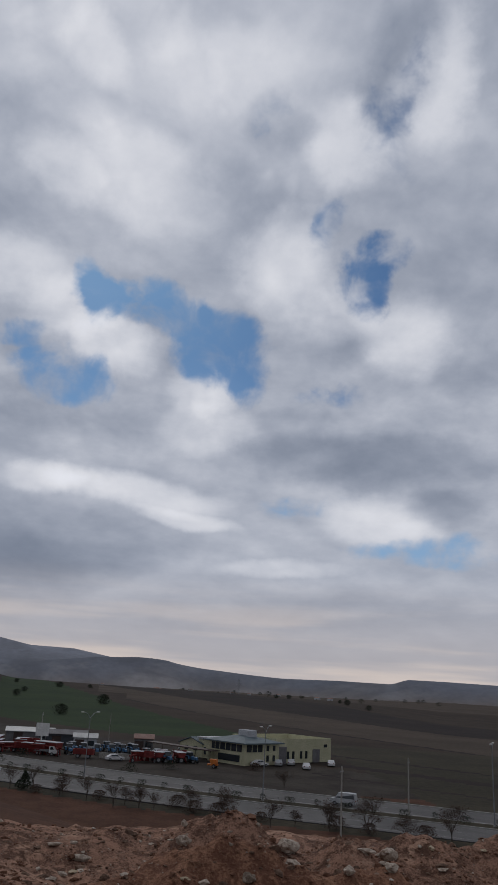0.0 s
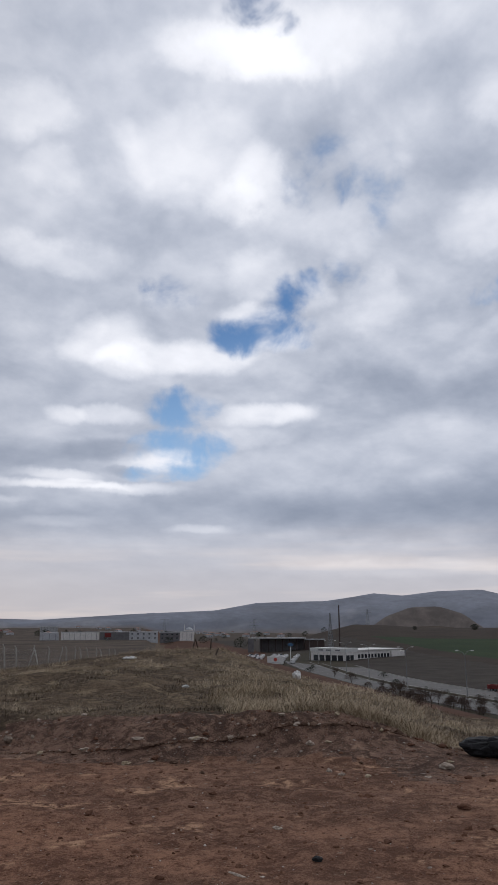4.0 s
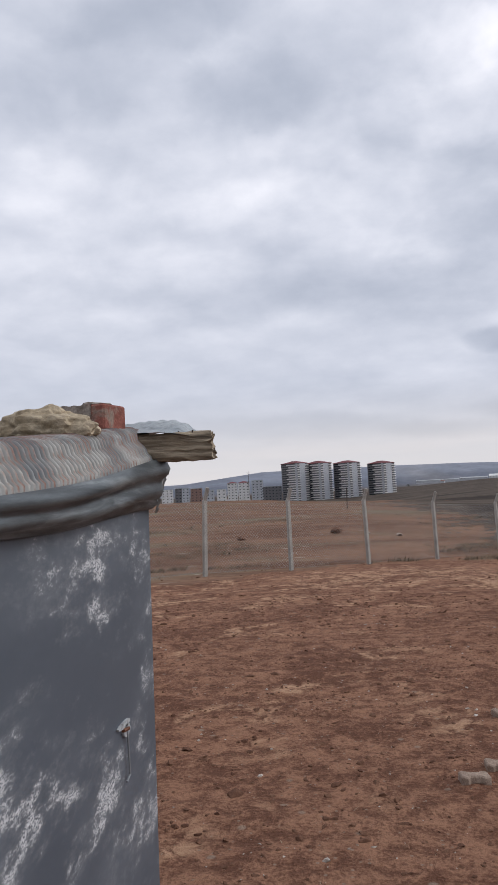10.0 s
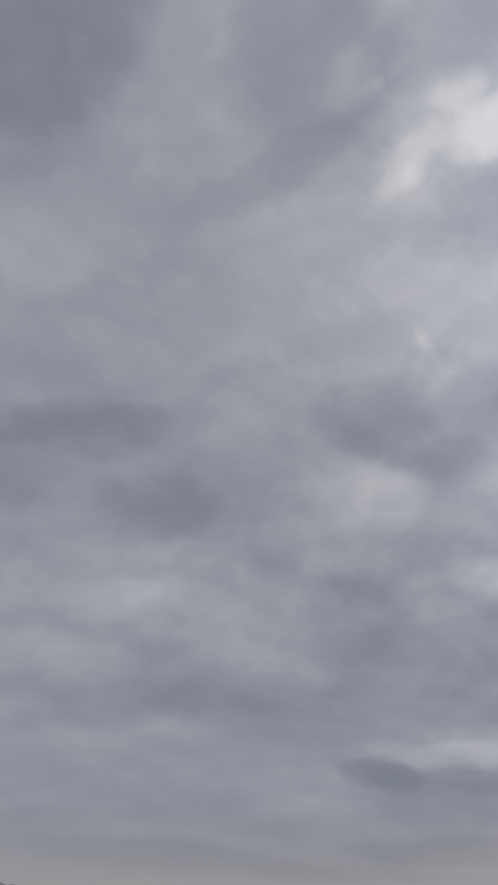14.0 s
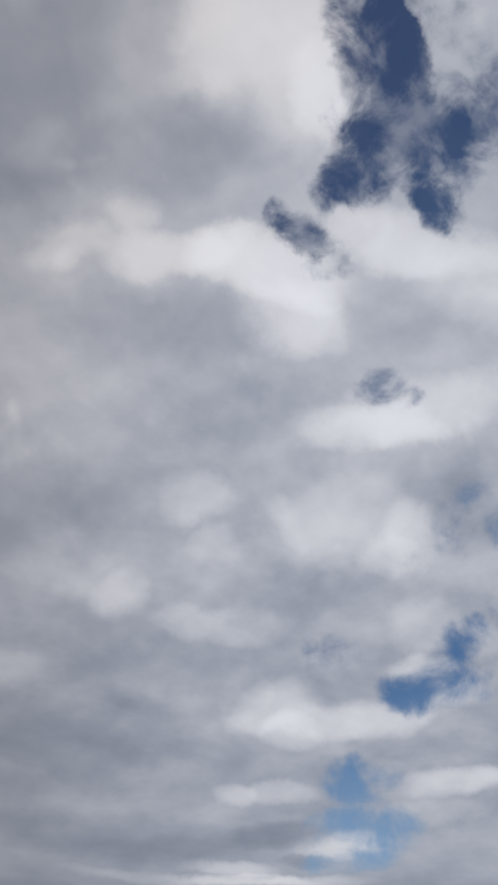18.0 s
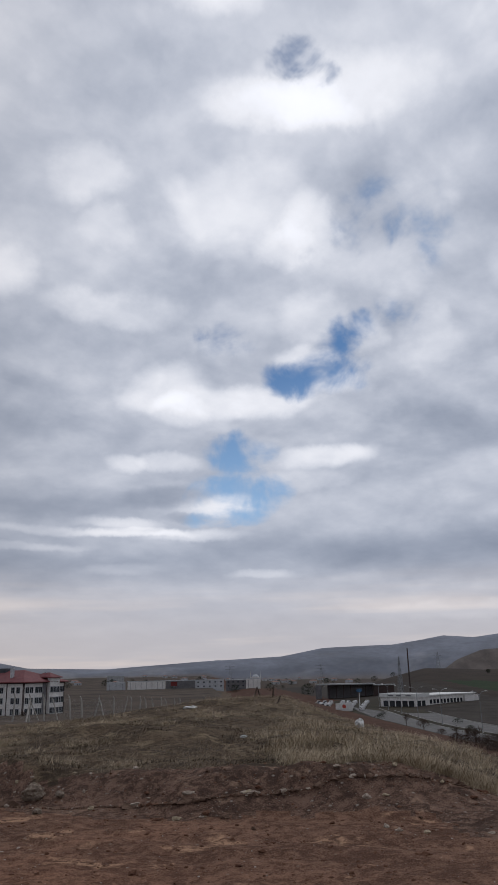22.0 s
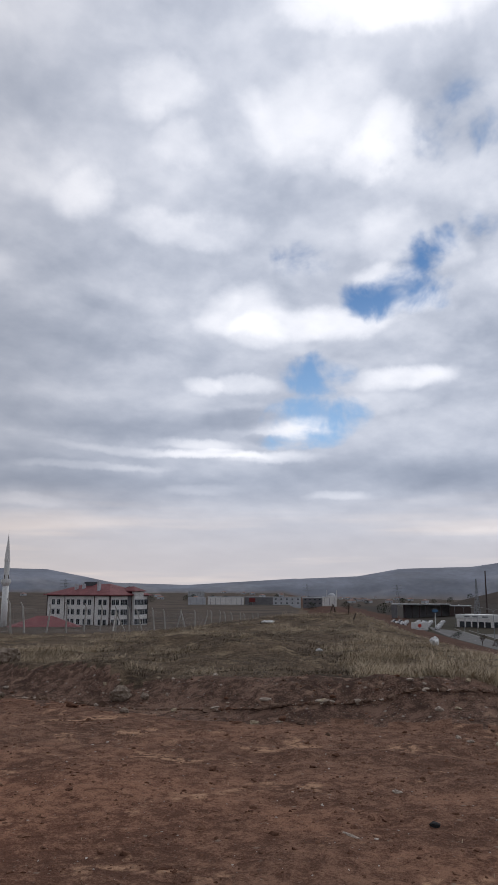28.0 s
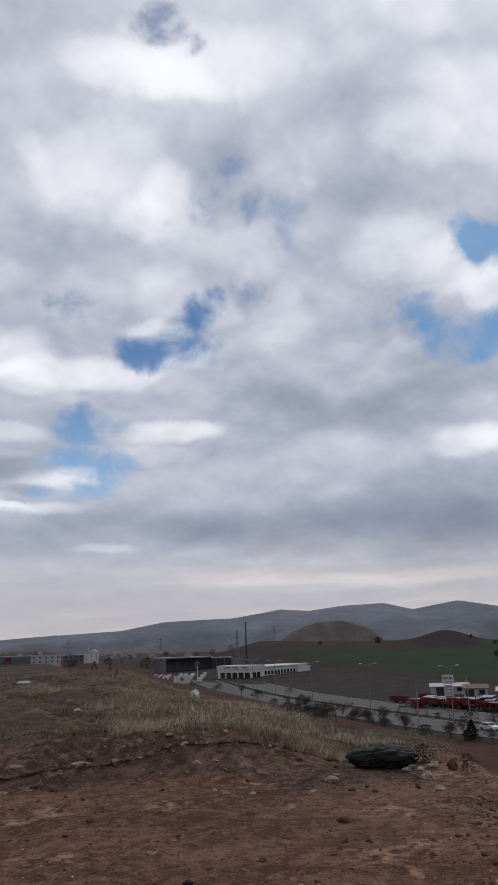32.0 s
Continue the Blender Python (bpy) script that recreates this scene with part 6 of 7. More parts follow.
bare = tree("roadside_tree", 6.2, 3, RUSSET, "young bare roadside tree with many thin twigs", 200, size=0.07)
put_copies(bare, [spot(141, 24.0, 30), spot(135, 57, 80, size=0.9)])
bushy = tree("roadside_tree", 5.6, 7, RUSSET, "bushy roadside tree with a thin dark crown", 1500, size=0.075)
put_copies(bushy, [spot(x, y, 60 * k, size=q) for k, (x, y, q) in enumerate(((137.0, 18.6, 0.9), (125.6, 5.6, 1.0), (127.0, -2.1, 0.95), (161.5, 61.0, 1), (153, 50, 0.9), (165, 63, 0.9), (133, 60, 0.9)))])
thin = tree("roadside_tree", 5.0, 11, RUSSET, "small thin roadside tree almost without leaves", 700, size=0.07)
put_copies(thin, [spot(x, y, 75 * k) for k, (x, y) in enumerate(((131, 14.0), (125.5, 9.4), (124, -6.7), (114, -12.8), (115, -21), (147.5, 37.5), (98, -45), (176, 82), (156, 56), (170, 60), (153, -19.5)))])
big = tree("roadside_tree", 6.6, 17, RUSSET, "roadside tree with a sparse reddish brown crown", 1500, size=0.08)
put_copies(big, [spot(112.4, -25.9, 10), spot(108.8, -36.2, 80)])
dark = shrub("evergreen_shrub", 2.8, 2.8, 5, EVERGREEN, "dark rounded evergreen shrub on the road verge", 1100, 1)
put_copies(dark, [spot(140.0, 25.4), spot(147.0, 36.0, 40, size=1.2)])
verge = shrub("verge_bush", 1.7, 3.6, 19, RUSSET, "low dark leafless bush on the road verge", 1500, group="bushes on the verge", leaf_size=0.04)
put_copies(verge, [spot(*q) for q in ((143, 66, 0), (139, 62, 70), (146, 70, 140), (137, 60, 20), (128, 0, 20), (122, -6, 100), (115, -22, 60), (110, -33, 10), (186, -17, 40), (150, 74, 10))])
rng = random.Random(9)
for k, y in enumerate((30, 41, 47, 55, 60, 68, 75, 83, 92, 101, 112)):
    p = along(mile(y), -17.5 - 1.5 * rng.random())[0]
    copy_thing((bushy, thin, verge)[k % 3], spot(p.x, p.y, 50 * k, size=rng.uniform(0.8, 1.1)))
for k in range(26):
    p = along(mile(-38 + 4.6 * k), -17.0 - 3.0 * rng.random())[0]
    copy_thing((bushy, verge, thin, bushy, verge)[k % 5], spot(p.x, p.y, 67 * k, size=rng.uniform(0.65, 1.05)))
low = shrub("median_bush", 1.1, 1.5, 6, EVERGREEN, "low dark bush in the road median", 260, group="bushes on the median")
put_copies(low, [frame_at(along(start + d)[0], 0, FLOOR + 0.2) for d in [-60 + 3.1 * k + 1.2 * (k % 3) for k in range(48)] + [96, 104, 120, 133, 150]])
oak = shrub("field_tree", 5.6, 7.4, 23, EVERGREEN, "solitary dark rounded tree in the fields", 2200, group="trees in the fields", category="tree", leaf_size=0.035)
FIELD_TREES = ((70.4, 820, 1.0), (66.3, 800, 0.6), (78.4, 760, 0.6), (76.85, 800, 0.55), (78.5, 560, 0.75), (79.0, 620, 0.6), (81.3, 730, 0.85), (84.4, 520, 1.05), (83.4, 760, 0.6), (81.6, 400, 0.85),
               (96.5, 900, 0.7), (97.4, 900, 0.8), (101.5, 840, 0.9), (103, 760, 0.8), (101, 880, 0.6))
put_copies(oak, [frame_at(at(b, r), 37 * k) @ Matrix.Scale(s, 4) for k, (b, r, s) in enumerate(FIELD_TREES)])
scrub = shrub("roadside_scrub", 1.9, 3.2, 9, EVERGREEN, "dark straggling scrub along the road", 500, group="scrub by the road")
put_copies(scrub, [spot(*q) for q in ((176, 38, 3), (184, 45, 60), (190, 36, 100), (229, 108, 10), (292, 176, 50), (170, 10, 20), (180, 2, 50), (196, 4, 80), (316, 206, 0), (335, 222, 30), (262, 128, 5), (250, 152, 9))])
tumble = shrub("dry_tumbleweed", 0.26, 0.34, 12, RUSSET, "round dry reddish brown weed beside the stones", 420)
tumble.matrix_basis = spot(10.7, 3.32, 0)
tumble2 = shrub("dry_tumbleweed", 0.22, 0.26, 14, RUSSET, "dry reddish brown weed by the stones", 300)
tumble2.matrix_basis = spot(10.55, 2.7, 0)


# ---- vehicles ----
def wheel(parent, x, y, r, w):
    t = part("wheel", rod((x, y - w / 2, r), (x, y + w / 2, r), r, n=14), RUBBER, parent)
    part("rim", rod((x, y - w / 2 - 0.01, r), (x, y + w / 2 + 0.01, r), r * 0.58, n=10), STEEL, t)


def car(name, paint, label, style="sedan", group="parked vehicles"):
    t = thing(name, label, "car" if style != "van" else "van", group=group)
    if style == "van":
        body = [(-2.1, 0.35), (-2.15, 1.0), (-2.05, 1.85), (-1.7, 1.95), (0.75, 1.92), (1.25, 1.15), (2.05, 0.95), (2.15, 0.4)]
        cab = [(-1.95, 1.1), (-1.85, 1.72), (0.72, 1.72), (1.12, 1.15)]
    else:
        body = [(-2.1, 0.32), (-2.15, 0.85), (-1.6, 0.98), (-1.0, 1.42), (0.35, 1.44), (1.05, 0.95), (2.0, 0.78), (2.12, 0.35)]
        cab = [(-1.35, 1.0), (-0.92, 1.34), (0.3, 1.36), (0.85, 0.99)]
    bm = prism(body, -0.85, 0.85)
    for v in bm.verts:
        if v.co.z > 1.2:
            v.co.y *= 0.84
    part("body", bm, paint, t)
    bm = prism(cab, -0.855, 0.855)
    for v in bm.verts:
        if v.co.z > 1.2:
            v.co.y *= 0.86
    part("side_glass", bm, GLASS, t)
    if style == "van":
        part("windscreen", prism([(0.80, 1.88), (1.27, 1.18), (1.30, 1.18), (0.83, 1.88)], -0.7, 0.7), GLASS, t)
    else:
        part("windscreen", prism([(0.40, 1.41), (1.02, 1.0), (1.05, 1.0), (0.43, 1.42)], -0.66, 0.66), GLASS, t)
    for x in (-1.3, 1.3):
        for y in (-0.78, 0.78):
            wheel(t, x, y, 0.32, 0.2)
    for y in (-0.6, 0.6):
        part("headlight", box(2.08, 2.16, y - 0.18, y + 0.18, 0.62, 0.76), LAMPWHITE, t)
        part("tail_light", box(-2.19, -2.1, y - 0.14, y + 0.14, 0.75, 0.92), RED, t)
    return t


def car_at(x, y, b, z=None):
    return frame_at((x, y), b, z) @ Matrix.Rotation(radians(90), 4, "Z")


p, b = along(mile(-25.0), 6.0)
car("road_van", CARSILVER, "silver van with dark windows on the road", "van", "road traffic").matrix_basis = car_at(p.x, p.y, b, FLOOR + 0.13)
p, b = along(mile(32.0), -6.5)
car("road_car", CARWHITE, "white saloon car on the near carriageway", "sedan", "road traffic").matrix_basis = car_at(p.x, p.y, b + 180, FLOOR + 0.13)
white = car("parked_car", CARWHITE, "white car parked in the yard")
put_copies(white, [car_at(x, y, b) for x, y, b in ((206, 7, 70), (192.5, 15, 160), (195, -30, 95), (229, -1, 60), (206, -38, 100), (196.5, -19, 150))])
silver = car("parked_car", CARSILVER, "silver car parked by the pale yellow building")
put_copies(silver, [car_at(x, y, b) for x, y, b in ((200, -24, 100), (214, 6, 70), (203, -27.5, 100))])
fleet = car("parked_van", CARWHITE, "white van in a row at the dealer's yard", "van", "vans in the dealer's yard")
rng = random.Random(12)
spots = []
for row in range(5):
    for k in range(12):
        c = at(52.9 + 0.42 * k + 0.1 * row, 395 + 20 * row)
        spots.append(car_at(c.x, c.y, rng.choice((40, 44, 220)), FLOOR + 0.05))
put_copies(fleet, [m for k, m in enumerate(spots) if k % 4 != 2])


def tractor():
    t = thing("tractor", "blue farm tractor with a pale cab roof", "tractor", group="tractors in the yard")
    part("bonnet", prism([(0.2, 0.8), (0.2, 1.5), (1.9, 1.35), (2.0, 0.8)], -0.35, 0.35), TRACTORBLUE, t)
    part("cab", prism([(-1.0, 0.9), (-0.95, 2.3), (0.1, 2.3), (0.3, 1.4), (0.3, 0.9)], -0.65, 0.65), GLASS, t)
    part("cab_roof", box(-1.1, 0.2, -0.75, 0.75, 2.3, 2.45, bevel=0.05), PALEWALL, t)
    part("exhaust", rod((1.0, 0.2, 1.4), (1.0, 0.2, 2.3), 0.05), RUBBER, t)
    for y in (-0.8, 0.8):
        wheel(t, -0.6, y, 0.8, 0.42)
        wheel(t, 1.5, y * 0.9, 0.45, 0.3)
        part("mudguard", prism([(-1.45, 0.9), (-1.3, 1.65), (0.1, 1.65), (0.25, 0.95), (0.1, 1.5), (-1.2, 1.5)], y - 0.25, y + 0.25), TRACTORBLUE, t)
    return t


put_copies(tractor(), [car_at(x, y, b) for x, y, b in ((207, 17, 250), (208.5, 14.5, 240), (210, 11.5, 250), (205, 20.5, 260), (212, 16, 240), (213, 12.5, 200), (207, 24, 255), (203, 27, 250), (200, 8, 230), (194, 3, 240), (196, -2.5, 220), (199, 3.5, 200), (215, 19, 240), (209, 27, 230))])


def implement(kind):
    t = thing("farm_implement", ("red disc harrow with rows of dark discs", "red folding seed drill with a long hopper", "red plough with raised shares")[kind], "farm machine", group="red farm machines in the yard")
    if kind == 0:
        for y in (-1.5, 0, 1.5):
            part("beam", rod((-2.2, y, 1.0), (2.2, y * 0.6, 1.15), 0.12, n=4), RED, t)
        part("cross_beam", rod((-0.8, -2, 1.1), (-0.8, 2, 1.1), 0.12, n=4), RED, t)
        for k in range(8):
            part("disc", rod((-1.4, -1.75 + 0.5 * k, 0.35), (-1.37, -1.73 + 0.5 * k, 0.35), 0.35, n=12), STEEL, t)
        part("wing", box(-1.2, 1.0, 1.7, 1.95, 1.0, 2.3), RED, t)
    elif kind == 1:
        part("hopper", prism([(-0.6, 1.0), (-0.9, 1.9), (0.9, 1.9), (0.6, 1.0)], -2.2, 2.2), RED, t)
        part("lid", box(-0.95, 0.95, -2.25, 2.25, 1.9, 1.98), PALEWALL, t)
        part("drawbar", rod((0.5, 0, 0.8), (3.0, 0, 0.6), 0.1, n=4), RED, t)
        for y in (-2.0, 2.0):
            wheel(t, 0, y, 0.55, 0.25)
        for k in range(8):
            part("coulter", rod((-0.7, -1.9 + 0.54 * k, 1.0), (-1.2, -1.9 + 0.54 * k, 0.1), 0.05, n=4), RED, t)
    else:
        part("beam", rod((-2.4, -0.9, 1.2), (2.2, 0.9, 1.5), 0.14, n=4), RED, t)
        part("mast", rod((2.0, 0.8, 1.4), (1.6, 0.7, 2.3), 0.09, n=4), RED, t)
        for k in range(4):
            x = -2.0 + 1.1 * k
            part("share", prism([(x, 1.2), (x + 0.15, 1.2), (x + 0.6, 0.2), (x - 0.3, 0.1)], -0.9 + 0.4 * k, -0.8 + 0.4 * k), RED, t)
        wheel(t, -1.6, -0.9, 0.4, 0.2)
    return t


rng = random.Random(21)
for kind in range(3):
    spots = []
    for k in range(14):
        u = (k * 3 + kind) / 41
        x, y = 207 + (197 - 207) * u + rng.uniform(-1, 7), 66 + (29 - 66) * u + rng.uniform(-1.5, 1.5)
        spots.append(car_at(x, y, rng.uniform(0, 360)) @ Matrix.Scale(rng.uniform(0.9, 1.3), 4))
    spots += [car_at(197.5 - 1.8 * k - kind, -1.0 + 4.2 * k + 1.3 * kind, rng.uniform(0, 360)) for k in range(3)]
    put_copies(implement(kind), spots)


def trailer():
    t = thing("farm_trailer", "red high-sided farm trailer in the yard", "trailer", group="trailers in the yard")
    part("bed", box(-2.4, 2.4, -1.15, 1.15, 0.85, 1.0), RED, t)
    for x0, x1, y0, y1 in ((-2.4, 2.4, -1.15, -1.07), (-2.4, 2.4, 1.07, 1.15), (-2.4, -2.32, -1.07, 1.07), (2.32, 2.4, -1.07, 1.07)):
        part("side", box(x0, x1, y0, y1, 1.0, 2.0), RED, t)
    for k in range(6):
        part("stake", box(-2.2 + 0.85 * k, -2.1 + 0.85 * k, -1.2, -1.15, 0.9, 2.05), RED, t)
    part("drawbar", rod((2.4, 0, 0.8), (3.8, 0, 0.6), 0.08, n=4), STEEL, t)
    for x in (-1.2, 1.2):
        for y in (-0.95, 0.95):
            wheel(t, x, y, 0.5, 0.3)
    return t


put_copies(trailer(), [car_at(195, 22.5, 0), car_at(230, 68, 30), car_at(222, 74, 10)])
t = thing("orange_machine", "small orange machine by the pale yellow building", "farm machine")
part("hopper", prism([(-0.9, 0.9), (-0.9, 1.9), (0.7, 1.9), (0.3, 0.9)], -0.7, 0.7), ORANGE, t)
part("chassis", box(-1.1, 1.2, -0.6, 0.6, 0.6, 0.9), ORANGE, t)
for y in (-0.65, 0.65):
    wheel(t, -0.4, y, 0.45, 0.2)
t.matrix_basis = car_at(187, -7.5, 20)
t = thing("delivery_truck", "small white truck parked in the yard", "truck")
part("cab", prism([(1.2, 0.6), (1.2, 2.1), (2.2, 2.1), (2.7, 1.4), (2.8, 0.6)], -0.95, 0.95), CARWHITE, t)
part("cab_glass", prism([(1.5, 1.4), (1.5, 1.95), (2.15, 1.95), (2.5, 1.4)], -0.96, 0.96), GLASS, t)
part("load_bed", box(-2.8, 1.1, -1.0, 1.0, 0.9, 1.3), STEEL, t)
for x in (-1.8, 2.0):
    for y in (-0.85, 0.85):
        wheel(t, x, y, 0.42, 0.25)
t.matrix_basis = car_at(197, 31.5, 200)


# ---- signs and masts ----
def bars(parent, w, z, high, material, y, rng, n=6):
    """Writing that cannot be read: plain bars."""
    x = -w / 2
    while x < w / 2 - 0.1:
        k = min(rng.uniform(0.12, 0.4) * high * 2.2, w / 2 - x)
        part("bar", box(x, x + k, y - 0.03, y - 0.005, z - high / 2, z + high / 2), material, parent)
        x += k + high * 0.25


rng = random.Random(2)
GREYPRINT = plain("grey_print", (0.16, 0.16, 0.17), 0.7)
REDPRINT = plain("red_print", (0.42, 0.07, 0.05), 0.7)
t = thing("totem_sign", "tall roadside sign of stacked white boards with worn print", "sign")
for x in (-0.55, 0.55):
    part("post", rod((x, 0.1, 0), (x, 0.1, 8.3), 0.09), STEEL, t)
panel = part("board", box(-1.45, 1.45, -0.1, 0.1, 6.3, 8.5, bevel=0.03), SIGNWHITE, t, "large white top board")
bars(panel, 2.3, 7.65, 0.55, GREYPRINT, -0.1, rng)
bars(panel, 2.1, 6.75, 0.25, GREYPRINT, -0.1, rng)
for k in range(5):
    panel = part("board", box(-1.1, 1.1, -0.08, 0.08, 5.35 - 0.82 * k, 6.05 - 0.82 * k, bevel=0.02), SIGNWHITE, t, "narrow white board with red print")
    bars(panel, 1.7, 5.7 - 0.82 * k, 0.26, REDPRINT, -0.08, rng)
t.matrix_basis = frame_at(at(75.0, 211), 75, FLOOR)
t = thing("blank_billboard", "white blank billboard on a single post", "billboard")
part("post", rod((0, 0, 0), (0, 0, 4.4), 0.16), SIGNWHITE, t)
part("board", box(-1.5, 1.5, -0.12, 0.12, 4.1, 6.95, bevel=0.04), SIGNWHITE, t)
part("rim", box(-1.56, 1.56, 0.0, 0.14, 4.03, 7.02), STEEL, t)
t.matrix_basis = frame_at(at(80.5, 201), 80, FLOOR)
t = thing("dealer_billboard", "wide white billboard with a round mark on the verge", "billboard")
for x in (-2.6, 2.6):
    part("post", rod((x, 0.1, -1), (x, 0.1, 2.0), 0.12), STEEL, t)
panel = part("board", box(-3.4, 3.4, -0.1, 0.1, 0.6, 3.6, bevel=0.04), SIGNWHITE, t)
part("round_mark", rod((0.0, -0.13, 2.35), (0.0, -0.1, 2.35), 0.75, n=18), REDPRINT, panel, "round red mark")
bars(panel, 4.0, 1.3, 0.3, PALEWALL, -0.1, rng)
t.matrix_basis = frame_at(at(56.3, 330), 56, 1.6 - 330 * math.tan(radians(2.63)) - 0.6)
t = thing("round_pole_sign", "dark oval sign on a tall white pole", "sign")
part("pole", rod((0, 0, 0), (0, 0, 8.8), 0.22, n=10), SIGNWHITE, t)
bm = rod((0, -0.25, 9.0), (0, 0.25, 9.0), 1.0, n=24)
for v in bm.verts:
    v.co.x *= 1.9
oval = part("oval_sign", bm, CARDARK, t, "dark blue oval sign")
bm = rod((0, -0.29, 9.0), (0, -0.26, 9.0), 0.75, n=24)
for v in bm.verts:
    v.co.x *= 1.9
part("oval_rim", bm, TRACTORBLUE, oval)
t.matrix_basis = frame_at(at(57.4, 400), 57, FLOOR)
t = thing("radio_mast", "dark slender mast on the hillside", "mast")
part("pole", rod((0, 0, 0), (0, 0, 26), 0.55, 0.35), DARKTRIM, t)
part("cap", rod((0, 0, 26), (0, 0, 26.6), 0.5, 0.2), DARKTRIM, t)
t.matrix_basis = frame_at(at(60.95, 520), 0, 1.6 + 520 * math.tan(radians(1.5)) - 26.5)


def lattice_mast(name, tall, wide, label, arms=0):
    t = thing(name, label, "pylon", group="lattice masts")
    legs = [(sx * wide / 2, sy * wide / 2) for sx in (-1, 1) for sy in (-1, 1)]
    for x, y in legs:
        part("leg", rod((x, y, 0), (x * 0.12, y * 0.12, tall), 0.13, n=4), STEEL, t)
    n = 7
    for k in range(n):
        z0, z1 = tall * k / n, tall * (k + 1) / n
        s0, s1 = 1 - 0.88 * k / n, 1 - 0.88 * (k + 1) / n
        for (ax, ay), (bx, by) in ((legs[0], legs[1]), (legs[1], legs[3]), (legs[3], legs[2]), (legs[2], legs[0])):
            part("brace", rod((ax * s0, ay * s0, z0), (bx * s1, by * s1, z1), 0.08, n=3), STEEL, t)
            part("brace", rod((bx * s0, by * s0, z0), (ax * s1, ay * s1, z1), 0.08, n=3), STEEL, t)
    for k in range(arms):
        z = tall * (0.68 + 0.13 * k)
        part("cross_arm", rod((-wide * 1.1, 0, z), (wide * 1.1, 0, z), 0.16, n=4), STEEL, t)
    return t


lattice_mast("antenna_mast", 24, 3.0, "slim grey lattice antenna mast on the hillside").matrix_basis = frame_at(at(60.3, 540), 0, 1.6 + 540 * math.tan(radians(0.95)) - 24)
py = lattice_mast("power_pylon", 27, 6.0, "grey lattice power pylon on the plain", 3)
put_copies(py, [frame_at(at(b, r), 50) for b, r in ((48.3, 1050), (54.8, 1000), (30.8, 900), (93.8, 1350), (63.0, 1150), (20.5, 1300))])


# ---- buildings ----
def corner_frame(p, b_left, z):
    """Local +y runs along the bearing b_left from the corner p, local +x 90 degrees clockwise from it."""
    return frame_at(p, b_left, z)


def face_left(y, z):
    """A window pose on the wall x = 0, facing -x."""
    return Matrix.Translation((-0.03, y, z)) @ Matrix.Rotation(radians(-90), 4, "Z")


def face_right(x, z, y=-0.03):
    """A window pose on the wall y = 0, facing -y."""
    return Matrix.Translation((x, y, z))


# dormitory with red hip roof
C = at(34.0, 255)
t = thing("dormitory_block", "white four-storey block with brown trim and dark red hip roof", "building")
part("wall", box(0, 18, 0, 30, -3, 10.6), WHITEWALL, t)
part("bay", box(10.2, 14.6, -1.0, 0.0, -3, 11.9), WHITEWALL, t)
part("stair_strip", box(8.0, 9.6, -0.06, 0.0, -3, 10.5), GREYWALL, t, "grey recessed strip")
part("roof", roof_hip(0, 18, 0, 30, 10.65, 3.6, 1.0), REDROOF, t)
part("bay_roof", roof_hip(10.2, 14.6, -1.0, 6.0, 11.95, 1.4, 0.6), REDROOF, t)
win, pan = frame_mesh("window", 1.55, 1.85, 0.08, 0.06, PALEWALL), pane_mesh("pane", 1.42, 1.72)
for z in (-1.0, 1.9, 5.05, 8.2):
    for y in (2.2, 4.4, 9.2, 11.4, 14.4, 17.2, 19.4, 24.1, 26.7):
        window(win, pan, t, face_left(y, z))
    for x in (1.5, 3.3, 5.6, 7.2, 15.6, 17.0):
        window(win, pan, t, face_right(x, z))
    for x in (11.2, 12.4, 13.6):
        window(win, pan, t, face_right(x, z, -1.03))
for y in (0.15, 7.0, 21.1, 29.85):
    part("pilaster", box(-0.09, 0.0, y - 0.16, y + 0.16, -3, 10.55), DARKTRIM, t)
for x in (0.2, 9.9, 14.8, 17.8):
    part("pilaster", box(x - 0.16, x + 0.16, -0.09, 0.0, -3, 10.55), DARKTRIM, t)
part("cornice", box(-0.12, 18.12, -0.12, 30.12, 10.1, 10.45), DARKTRIM, t)
for x, y, h in ((4, 20, 1.6), (4.5, 17, 1.6), (2.8, 8, 2.4), (9, 12, 1.2), (12.5, 3, 1.0)):
    part("chimney", box(x - 0.5, x + 0.5, y - 0.4, y + 0.4, 11.5, 12.6 + h), PALEWALL, t)
part("water_tanks", box(7, 10, 15.5, 19.5, 13.6, 14.9), CARDARK, t, "dark rooftop tanks and panels")
t.matrix_basis = corner_frame(C, -11, -10.0)

# minaret and the mosque roof below it
M = at(26.75, 240)
t = thing("minaret", "slender white minaret with a pointed pale cone", "minaret")
part("shaft", rod((0, 0, -3), (0, 0, 12.2), 0.98, 0.88, 14), SIGNWHITE, t, smooth=True)
part("balcony_collar", rod((0, 0, 11.2), (0, 0, 12.2), 0.90, 1.4, 14), SIGNWHITE, t)
bal = part("balcony", rod((0, 0, 12.2), (0, 0, 13.1), 1.45, 1.45, 14), SIGNWHITE, t)
part("balcony_floor", rod((0, 0, 13.1), (0, 0, 13.2), 1.2, 1.2, 14), WHITEWALL, bal)
part("upper_shaft", rod((0, 0, 13.2), (0, 0, 18.4), 0.80, 0.74, 14), SIGNWHITE, t)
for k in range(4):
    a = k * math.pi / 2 + 0.4
    part("opening", box(0.74 * math.cos(a) - 0.12, 0.74 * math.cos(a) + 0.12, 0.74 * math.sin(a) - 0.12, 0.74 * math.sin(a) + 0.12, 13.3, 14.5), DARKTRIM, t)
part("cone", rod((0, 0, 18.4), (0, 0, 26.2), 0.90, 0.06, 14), WHITEWALL, t)
